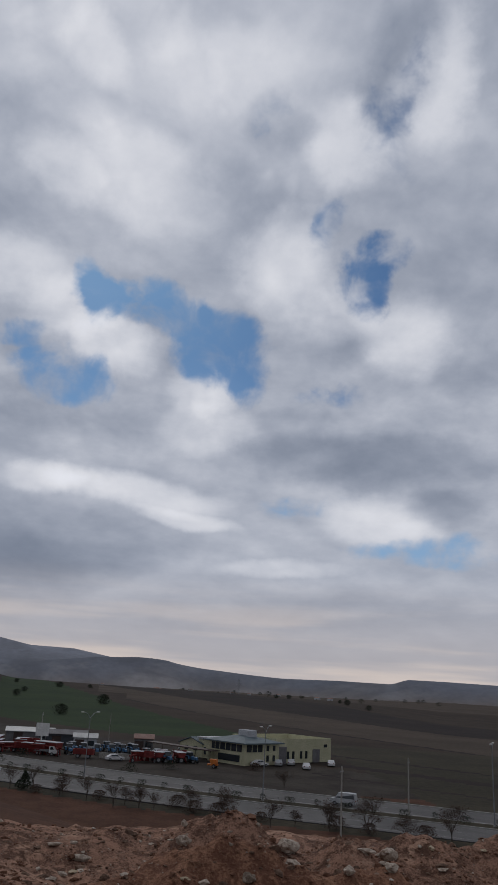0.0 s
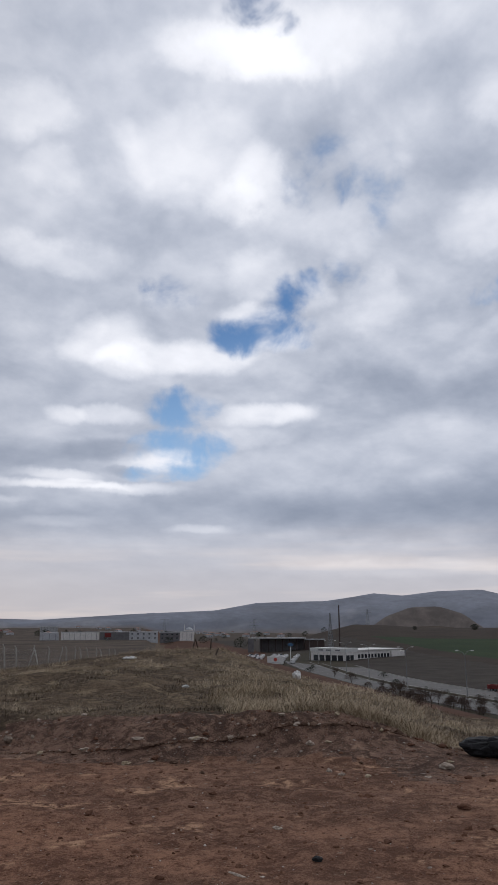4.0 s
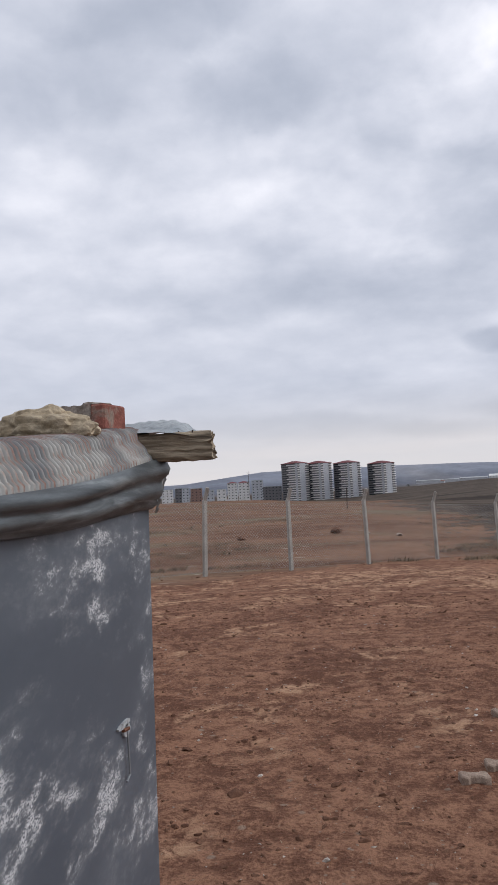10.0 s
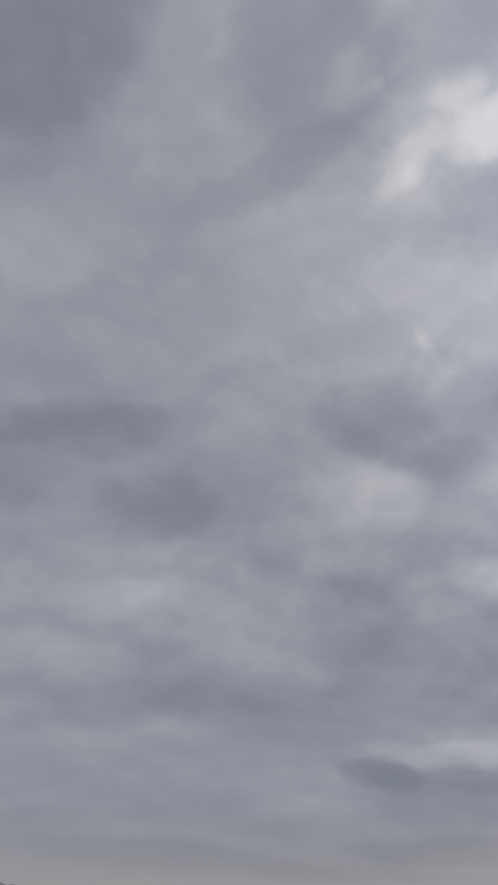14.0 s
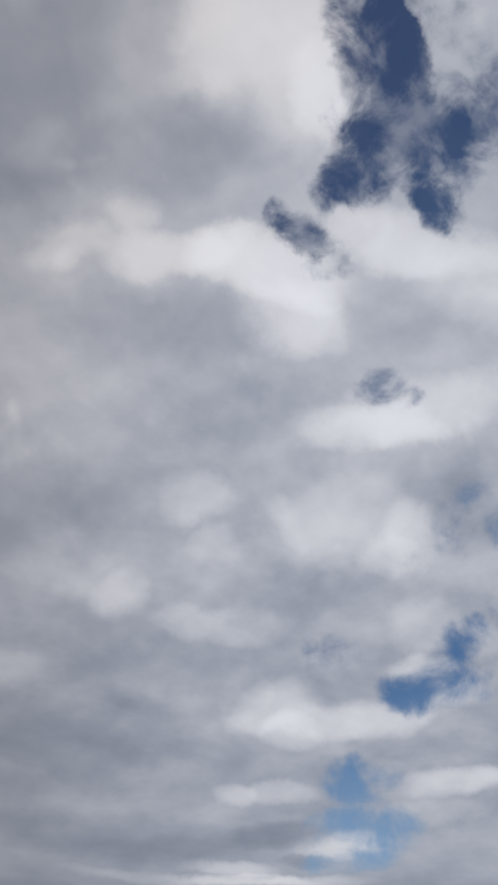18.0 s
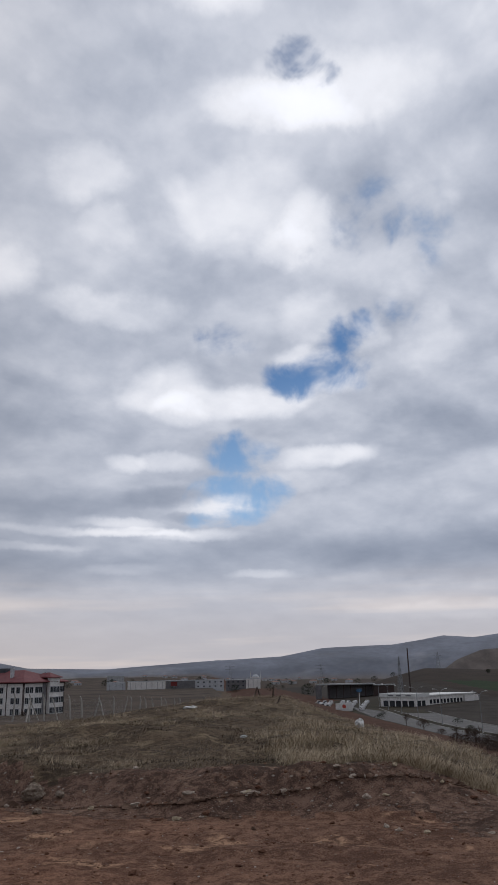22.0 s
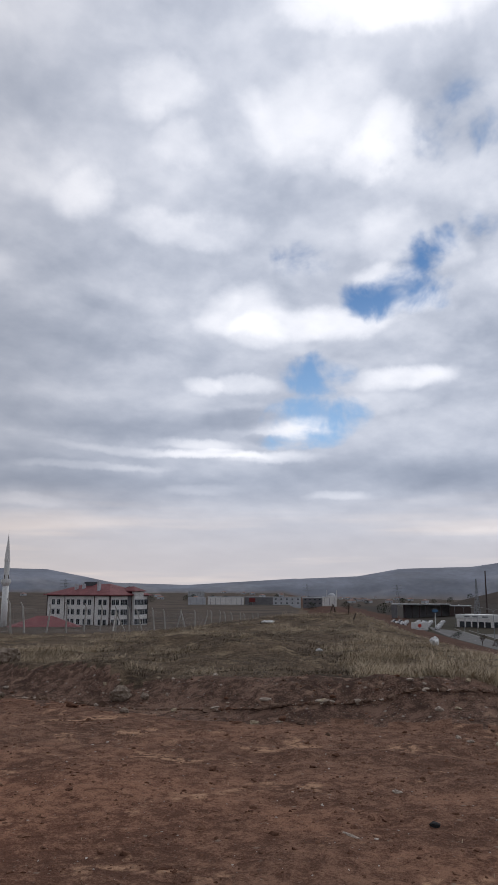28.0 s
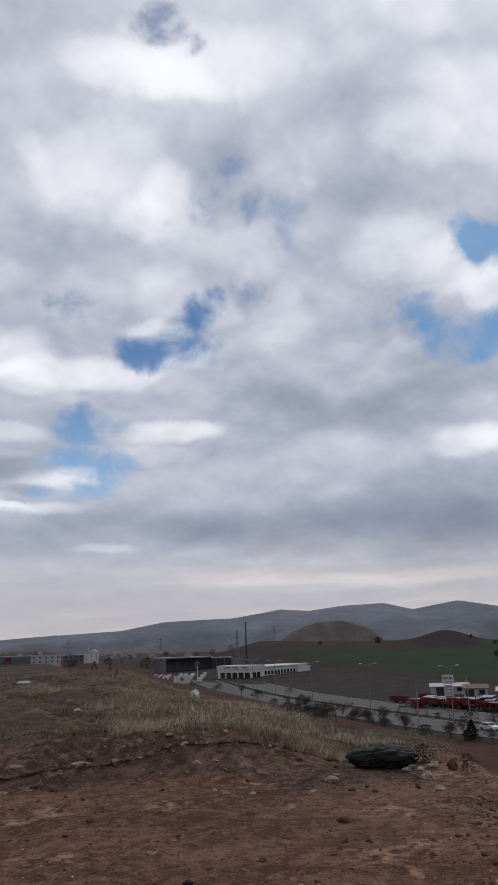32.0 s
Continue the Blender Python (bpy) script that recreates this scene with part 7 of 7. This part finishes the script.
part("finial", rod((0, 0, 26.2), (0, 0, 27.7), 0.05, 0.02), STEEL, t)
t.matrix_basis = frame_at(M, 0, 1.6 - 240 * math.tan(radians(2.3)))
t = thing("mosque_hall", "low hall with a wide dark red pyramid roof", "building")
part("wall", box(-8, 8, -7, 7, -4, 2.6), WHITEWALL, t)
part("roof", roof_hip(-10, 10, -8, 8, 2.7, 3.4, 1.0), REDROOF, t)
for x in (-5, 0, 5):
    window(win, pan, t, Matrix.Translation((x, -7.03, 1.2)))
t.matrix_basis = frame_at(at(29.5, 228), 29, 1.6 - 228 * math.tan(radians(2.6)) - 2.4)
yard_tree = tree("yard_tree", 4.0, 31, RUSSET, "bare small tree beside the red roof", 120, group="trees near the block")
put_copies(yard_tree, [frame_at(at(31.1, 205), 0, -10.4), frame_at(at(34.1, 240), 40, -9.9), frame_at(at(25.4, 235), 70, -8.2)])


# apartment towers
def tower():
    t = thing("apartment_tower", "tall grey apartment tower with white balconies and red roof", "building", group="four apartment towers")
    w, d, n, f = 20.0, 29.0, 18, 3.0
    part("wall", box(0, w, 0, d, -6, n * f), GREYWALL, t)
    part("roof", roof_hip(0, w, 0, d, n * f + 0.3, 3.2, 0.8), REDROOF, t)
    part("roof_room", box(7, 13, 10, 18, n * f, n * f + 3.0), BROWNWALL, t)
    part("pale_strip", box(-0.25, 0.0, 0.6, 4.4, -6, n * f), PALEWALL, t)
    part("end_panel", box(4, 14.5, -0.3, 0.0, -6, n * f), PALEWALL, t, "paler grey end panel")
    for k in range(n):
        z = k * f
        part("balcony", box(-1.2, 0.0, 4.2, 19.0 if k % 2 else 15.0, z, z + 1.35), WHITEWALL, t)
        part("corner_balcony", box(14.8, w + 0.9, -1.2, 0.0, z, z + 1.15), WHITEWALL, t)
        part("window_band", box(-0.12, 0.0, 17.5, 27.5, z + 1.2, z + 2.5), GLASS, t)
        part("side_balcony", box(-0.9, 3.4, -0.9, 0.0, z, z + 1.05), WHITEWALL, t)
    return t


put_copies(tower(), [frame_at(at(b, r), b - 48, z) for b, r, z in ((-3.40, 1000, -15.5), (-1.65, 1003, -16.8), (0.46, 1006, -18.2), (2.95, 1010, -21.0))])


def block(b0, b1, up, r, wall, label, floors, roof=None, base=-14.0, stripe=GLASS, name="apartment_block", group="apartment blocks at the town's edge"):
    """A far block between two bearings, its top at a height angle."""
    t = thing(name, label, "building", group=group)
    c = at((b0 + b1) / 2, r)
    w = 2 * r * math.tan(radians(b1 - b0) / 2)
    top = 1.6 + r * math.tan(radians(up)) - base
    shed_roof = name in ("factory_hall", "field_shed")
    part("wall", box(-w / 2, w / 2, 0, 14, -4, top * (0.45 if shed_roof else 1.0)), wall, t)
    if shed_roof:                              # one long slope of pale sheet metal
        bm = prism([(-0.6, top * 0.45), (14.4, top), (14.4, top * 0.45)], -w / 2 - 0.4, w / 2 + 0.4)
        for v in bm.verts:
            v.co = Vector((v.co.y, v.co.x, v.co.z))
        bmesh.ops.recalc_face_normals(bm, faces=bm.faces[:])
        part("roof", bm, SIGNWHITE if wall is SIGNWHITE else GREYROOF, t, "pale sheet roof")
    elif roof:
        part("roof", roof_hip(-w / 2, w / 2, 0, 14, top + 0.05, 2.2, 0.5), roof, t)
    else:
        part("parapet", box(-w / 2 - 0.2, w / 2 + 0.2, -0.2, 14.2, top, top + 0.6), PALEWALL, t)
    n = max(2, round(w / 5.5))
    f = top / floors
    for k in range(floors):
        for i in range(n):
            x = -w / 2 + w * (i + 0.5) / n
            if floors == 1:
                part("panel_joint", box(x - 0.16, x + 0.16, -0.12, 0.0, 0, top * (0.4 if shed_roof else 0.9)), GREYWALL, t)
            else:
                part("window", box(x - 0.9, x + 0.9, -0.15, 0.0, f * k + f * 0.42, f * k + f * 0.72), stripe, t)
    t.matrix_basis = frame_at(c, (b0 + b1) / 2, base)


for b0, b1, up, wall, label, floors, roof in (
        (-13.6, -12.75, 0.62, WHITEWALL, "white apartment block with rows of dark windows", 7, None),
        (-12.6, -12.1, 0.68, GREYWALL, "dark grey apartment block", 7, None), (-12.1, -11.55, 0.66, PALEWALL, "pale grey apartment block", 7, None),
        (-11.45, -10.6, 0.62, BROWNWALL, "brown apartment block with a white top", 7, None), (-10.3, -9.7, 0.45, PALEWALL, "low pale block behind the field", 5, None),
        (-9.5, -8.8, 0.45, WHITEWALL, "low white block behind the field", 5, None), (-8.7, -7.95, 0.88, WHITEWALL, "white apartment block with balconies and red roof", 8, REDROOF),
        (-7.9, -7.05, 0.88, WHITEWALL, "white apartment block with red roof", 8, REDROOF), (-6.9, -6.05, 0.98, PALEWALL, "tall pale grey apartment block", 9, None),
        (-6.2, -4.65, 0.48, GREYWALL, "unfinished grey concrete block", 6, None), (-15.0, -13.8, 0.55, PALEWALL, "pale block at the town's edge", 6, None)):
    block(b0, b1, up, 1120, wall, label, floors, roof)
t = thing("utility_pole", "tall thin dark pole before the blocks", "pole")
part("pole", rod((0, 0, 0), (0, 0, 22), 0.28, 0.18), DARKTRIM, t)
part("cross_bar", rod((-1.2, 0, 20.5), (1.2, 0, 20.5), 0.12), DARKTRIM, t)
t.matrix_basis = frame_at(at(-7.1, 700), 0, 1.6 + 700 * math.tan(radians(1.7)) - 22)
t = thing("thin_stake", "thin dark stake in the field beyond the fence", "stake")
part("pole", rod((0, 0, -0.3), (0.1, 0, 2.6), 0.07, 0.05), DARKTRIM, t)
t.matrix_basis = frame_at(at(0.1, 95), 0)

# long low works on the plain
for b0, b1, up, r, wall, label in ((10.3, 15.6, 0.55, 1500, SIGNWHITE, "long low white factory hall on the plain"), (8.3, 10.2, 0.42, 1500, PALEWALL, "low pale factory sheds on the plain"),
                                   (5.2, 8.2, 0.36, 1500, PALEWALL, "scattered low pale sheds on the plain"), (16.4, 18.2, 0.55, 1500, BROWNWALL, "brownish low sheds on the plain"), (18.2, 20.3, 0.5, 1600, PALEWALL, "pale low buildings on the plain")):
    block(b0, b1, up, r, wall, label, 1, None, base=1.6 + r * math.tan(radians(0.28)), name="factory_hall", group="works on the plain")
block(15.9, 16.8, 0.78, 1490, GREYWALL, "dark cube-shaped works building on the plain", 2, None, base=8.0, name="works_building", group="works on the plain")
for b0, b1 in ((21.9, 23.3), (23.8, 26.5)):
    block(b0, b1, -0.35, 1400, PALEWALL, "long low pale shed far out in the fields", 1, None, base=1.6 - 1400 * math.tan(radians(0.47)), name="field_shed", group="sheds in the fields")

# trading estate beyond the hill
R = 830
ZB = 1.6 - R * math.tan(radians(0.95))
block(39.6, 40.9, -0.42, R, PALEWALL, "pale single-storey store with a flat roof", 1, None, ZB, name="store_building", group="stores on the estate")
block(41.05, 43.7, -0.38, R, WHITEWALL, "wide white warehouse with a flat roof", 1, None, ZB, PALEWALL, name="store_building", group="stores on the estate")
block(43.75, 45.8, -0.38, R, GREYWALL, "dark grey warehouse with wide windows", 1, None, ZB, name="store_building", group="stores on the estate")
block(45.82, 47.85, -0.38, R, PALEWALL, "pale warehouse with two rows of windows", 2, None, ZB, name="store_building", group="stores on the estate")
block(48.0, 49.4, -0.42, R, GREYWALL, "grey warehouse with a pale roof edge", 2, None, ZB, name="store_building", group="stores on the estate")
block(49.42, 50.45, -0.36, R, WHITEWALL, "white warehouse with grey panels", 1, None, ZB, PALEWALL, name="store_building", group="stores on the estate")
block(39.6, 40.8, 0.02, 1500, GREYROOF, "pale hall far behind the estate", 1, None, 1.6 - 1500 * math.tan(radians(0.25)), name="store_building", group="stores on the estate")
t = thing("red_sign", "red square sign on a post at the estate", "sign")
part("post", rod((0, 0, 0), (0, 0, 6), 0.2), STEEL, t)
part("board", box(-3, 3, -0.2, 0.2, 3.4, 7.2), RED, t)
t.matrix_basis = frame_at(at(44.3, 760), 44, 1.6 - 760 * math.tan(radians(0.98)))
t = thing("white_mosque", "small white mosque with two minarets in the distance", "building")
part("wall", box(-6, 6, -6, 6, 0, 7), WHITEWALL, t)
part("dome", lump(5.5, 5.5, 4.0, 1, 3, 0.0, 0.95), PALEWALL, t, smooth=True).matrix_basis = pose(0, 0, 6.8)
for x in (-7, 7):
    part("minaret", rod((x, 0, 0), (x, 0, 15), 0.6, 0.3, 8), WHITEWALL, t)
t.matrix_basis = frame_at(at(50.1, 1150), 50, 1.6 - 1150 * math.tan(radians(0.6)))

rng = random.Random(77)
hut = thing("village_house", "small pale house with a low roof on the plain", "house", group="scattered houses on the plain")
part("wall", box(-6, 6, -4, 4, -2, 4), PALEWALL, hut)
part("roof", roof_hip(-6, 6, -4, 4, 4.05, 2.0, 0.4), BROWNWALL, hut)
part("door", box(-0.6, 0.6, -4.08, -4.0, 0, 2.1), DARKTRIM, hut)
part("window", box(2.2, 3.8, -4.08, -4.0, 1.0, 2.3), GLASS, hut)
spots = []
for k in range(60):
    b = rng.uniform(33, 57) if k < 34 else rng.uniform(-12, 30) if k < 48 else rng.uniform(80, 106)
    r = rng.uniform(1250, 2300)
    spots.append(frame_at(at(b, r), rng.uniform(0, 180)))
put_copies(hut, spots)
poplar = shrub("dark_tree_clump", 6, 9, 44, EVERGREEN, "dark clump of trees on the plain", 420, group="tree clumps on the plain", category="trees")
spots = []
for k in range(70):
    b = rng.uniform(35, 60) if k < 40 else rng.uniform(-10, 30) if k < 50 else rng.uniform(88, 108)
    r = rng.uniform(650, 1800) if k < 40 else rng.uniform(1100, 2200)
    spots.append(frame_at(at(b, r), rng.uniform(0, 360)) @ Matrix.Scale(1.0 if k == 0 else rng.uniform(0.6, 1.5), 4))
put_copies(poplar, spots)

# the dealer's showroom
t = thing("showroom", "white flat-roofed showroom with a glazed front", "building")
part("wall", box(0, 53, 0, 20.5, -1, 5.4), WHITEWALL, t)
part("front_block", box(-1.2, 10, -1.2, 21, 0, 6.6), WHITEWALL, t)
part("fascia", box(-1.5, 10.2, -1.5, 21.3, 5.0, 6.9), SIGNWHITE, t)
part("long_roof", box(10.3, 54, -0.8, 20.8, 5.42, 5.9), SIGNWHITE, t)
part("end_hall", box(42, 55, -1.0, 12, 0, 4.6), WHITEWALL, t)
for y in (1.5, 5.5, 9.5, 13.5, 17.5):
    part("shop_window", box(-1.3, -1.2, y - 1.6, y + 1.6, 0.6, 3.4), GLASS, t)
for x in (1.5, 5.0):
    part("shop_window", box(x - 1.4, x + 1.4, -1.3, -1.2, 0.6, 3.4), GLASS, t)
for x in range(12, 41, 3):
    part("window", box(x, x + 1.9, -0.1, 0.0, 1.6, 3.6), GLASS, t)
for y in (3.0, 9.0, 14.0):
    part("bar", box(-1.56, -1.5, y - 1.6, y + 1.6, 5.6, 6.2), GREYPRINT, t)
t.matrix_basis = corner_frame((359.6, 197.4), 8, FLOOR)
t = thing("depot_canopy", "long open depot with a pale flat roof and dark bays", "building")
part("roof", box(-20, 20, -1, 12, 5.2, 6.0), GREYROOF, t, "pale metal roof edge")
part("side_wall", box(-20, -16, -0.6, 11, -4, 5.2), GREYWALL, t)
part("back_wall", box(-12, 20, 10.6, 11, -4, 5.2), GREYWALL, t)
for k in range(7):
    part("post", box(-11 + 5 * k, -10.6 + 5 * k, -0.6, -0.2, -4, 5.2), DARKTRIM, t)
part("annex", box(20.1, 34, 2, 12, -4, 4.4), DARKTRIM, t, "dark lean-to beside the depot")
part("annex_roof", box(20.1, 34.5, 1.5, 12, 4.42, 5.0), GREYROOF, t)
t.matrix_basis = frame_at(at(56.4, 560), 56, 1.6 - 560 * math.tan(radians(1.42)))

# the pale yellow works
t = thing("yellow_works", "pale yellow works with glazed front and blue-grey roofs", "building")
part("front_block", box(0, 12.0, 0, 13, -1, 5.0), YELLOWWALL, t)
part("front_roof", roof_hip(0, 12.0, 0, 13, 5.05, 1.5, 1.0), BLUEROOF, t, "blue-grey hip roof")
part("rooftop_room", box(5, 8, 4, 7.5, 5.6, 7.6), PALEWALL, t)
part("glass_band_upper", box(-0.15, 0.0, 0.9, 11.5, 3.0, 4.6), GLASS, t)
part("glass_band_side", box(0.8, 6.0, -0.15, 0.0, 3.0, 4.6), GLASS, t)
part("glass_band_lower", box(-0.15, 0.0, 1.5, 9.0, 0.7, 2.2), GLASS, t)
for y in (2.5, 4.5, 6.5, 8.5, 10.2):
    part("mullion", box(-0.22, -0.15, y - 0.07, y + 0.07, 3.0, 4.6), YELLOWWALL, t)
for x in (2.4, 4.2):
    part("mullion", box(x - 0.07, x + 0.07, -0.22, -0.15, 3.0, 4.6), YELLOWWALL, t)
for x in (8.0, 10.2):
    part("window", box(x - 0.4, x + 0.4, -0.1, 0.0, 0.8, 2.2), GLASS, t)
    part("window", box(x - 0.4, x + 0.4, -0.1, 0.0, 3.2, 4.4), GLASS, t)
part("hall", box(13, 34.5, 2.0, 18, -1, 4.4), YELLOWWALL, t)
for a in ((13, 34.5, 2.0, 2.25), (13, 34.5, 17.75, 18), (13, 13.25, 2.25, 17.75), (34.25, 34.5, 2.25, 17.75)):
    part("hall_parapet", box(*a, 4.4, 5.8), YELLOWWALL, t)
part("porch", box(12.05, 15.5, 0.6, 1.9, 0, 4.0), GREYWALL, t, "dark entrance recess")
for x in (17.5, 19.5, 22.5, 24.5):
    part("window", box(x - 0.4, x + 0.4, 1.9, 2.0, 1.0, 2.8), GLASS, t)
part("roller_door", box(27, 29.8, 1.88, 2.0, 0, 3.2), GREYWALL, t)
part("window", box(31.5, 32.8, 1.9, 2.0, 3.6, 4.35), GLASS, t)
part("link", box(3, 12, 13, 20, -1, 4.5), YELLOWWALL, t)
part("link_roof", box(2.6, 12.4, 13, 20.3, 4.52, 5.0), GREYROOF, t)
for y in (14.2, 15.8, 17.4, 19.0):
    part("window", box(2.9, 3.0, y - 0.35, y + 0.35, 0.9, 2.6), GLASS, t)
part("canopy", box(-3.5, -0.6, 8, 34, 2.5, 2.75), DARKTRIM, t, "dark flat canopy over machines")
for y in (8.5, 14, 20, 27, 33.5):
    part("canopy_post", rod((-3.2, y, 0), (-3.2, y, 2.5), 0.07), DARKTRIM, t)
t.matrix_basis = corner_frame((195.3, -15.1), 50, FLOOR)
t = thing("gable_annex", "pale yellow annex with a blue-grey gable roof", "building")
part("wall", prism([(-4, -1), (-4, 3.2), (0, 4.5), (4, 3.2), (4, -1)], 0, 11), YELLOWWALL, t)
for x0, x1, z0, z1 in ((-4.5, 0, 3.1, 4.6), (0, 4.5, 4.6, 3.1)):
    part("roof_slope", prism([(x0, z0), (x1, z1), (x1, z1 + 0.18), (x0, z0 + 0.18)], -0.4, 11.4), BLUEROOF, t)
for x in (-1.6, 1.6):
    part("window", box(x - 0.6, x + 0.6, -0.1, 0.0, 1.6, 2.6), GLASS, t)
part("door", box(4.0, 4.1, 2, 3.2, 0, 2.1), DARKTRIM, t)
for y in (5, 7.5, 9.5):
    part("window", box(4.0, 4.1, y - 0.6, y + 0.6, 1.2, 2.4), GLASS, t)
t.matrix_basis = frame_at(at(90.7, 214), 135, FLOOR)

# yard sheds behind the machines
for x, y, w, d, h, wall, roof, label in ((243, 57, 7, 6, 2.6, PALEWALL, BROWNWALL, "small white house with a low gable roof"), (232, 42, 13, 6, 2.6, GREYWALL, GREYROOF, "open grey shed with a pale roof"),
                                         (226, 31, 11, 6, 2.8, CARDARK, GREYWALL, "dark shed in the machinery yard"), (217, 25, 6, 4, 2.8, PALEWALL, GREYROOF, "plain pale wall building in the yard"),
                                         (255, 68, 12, 5, 2.4, PALEWALL, GREYROOF, "long pale shed in the machinery yard"), (222, 10, 5, 5, 3.0, GREYWALL, BROWNWALL, "small dark hut in the yard")):
    t = thing("yard_shed", label, "shed", group="sheds in the machinery yard")
    part("wall", box(-w / 2, w / 2, 0, d, -1, h), wall, t)
    part("roof_slope", prism([(-0.4, h), (d / 2, h + 1.0), (d / 2, h + 1.15), (-0.4, h + 0.15)], -w / 2 - 0.3, w / 2 + 0.3), roof, t).matrix_basis = Matrix.Rotation(radians(90), 4, "Z") @ Matrix.Scale(-1, 4, (0, 1, 0))
    part("roof_slope", prism([(d / 2, h + 1.0), (d + 0.4, h), (d + 0.4, h + 0.15), (d / 2, h + 1.15)], -w / 2 - 0.3, w / 2 + 0.3), roof, t).matrix_basis = Matrix.Rotation(radians(90), 4, "Z") @ Matrix.Scale(-1, 4, (0, 1, 0))
    part("door", box(-w / 4 - 1.2, -w / 4 + 1.2, -0.08, 0.0, 0, 2.4), DARKTRIM, t)
    part("window", box(w / 4 - 0.8, w / 4 + 0.8, -0.08, 0.0, 1.0, 2.2), GLASS, t)
    t.matrix_basis = frame_at((x, y), math.degrees(math.atan2(x, y)), FLOOR)
t = thing("yard_wall", "low grey concrete yard wall", "wall")
part("panel", box(-9, 0, -0.1, 0.1, -0.3, 1.2), CONCRETE, t)
part("panel", box(0.05, 9, -0.1, 0.1, -0.3, 1.2), CONCRETE, t)
part("coping", box(-9.1, 9.1, -0.16, 0.16, 1.2, 1.3), KERB, t)
t.matrix_basis = frame_at((196, 10), 92, FLOOR)
pole = thing("wooden_pole", "thin grey utility pole by the road", "pole", group="utility poles")
part("pole", rod((0, 0, -0.3), (0, 0, 8.5), 0.13, 0.09), CONCRETE, pole)
part("cross_bar", rod((-0.8, 0, 7.9), (0.8, 0, 7.9), 0.05), STEEL, pole)
put_copies(pole, [frame_at(p, b) for p, b in (((109.5, -21.6), 30), ((128.5, -36), 30), ((219, 37), 0), ((188, 46), 20), ((240, 21), 0), ((168, 52), 40))])
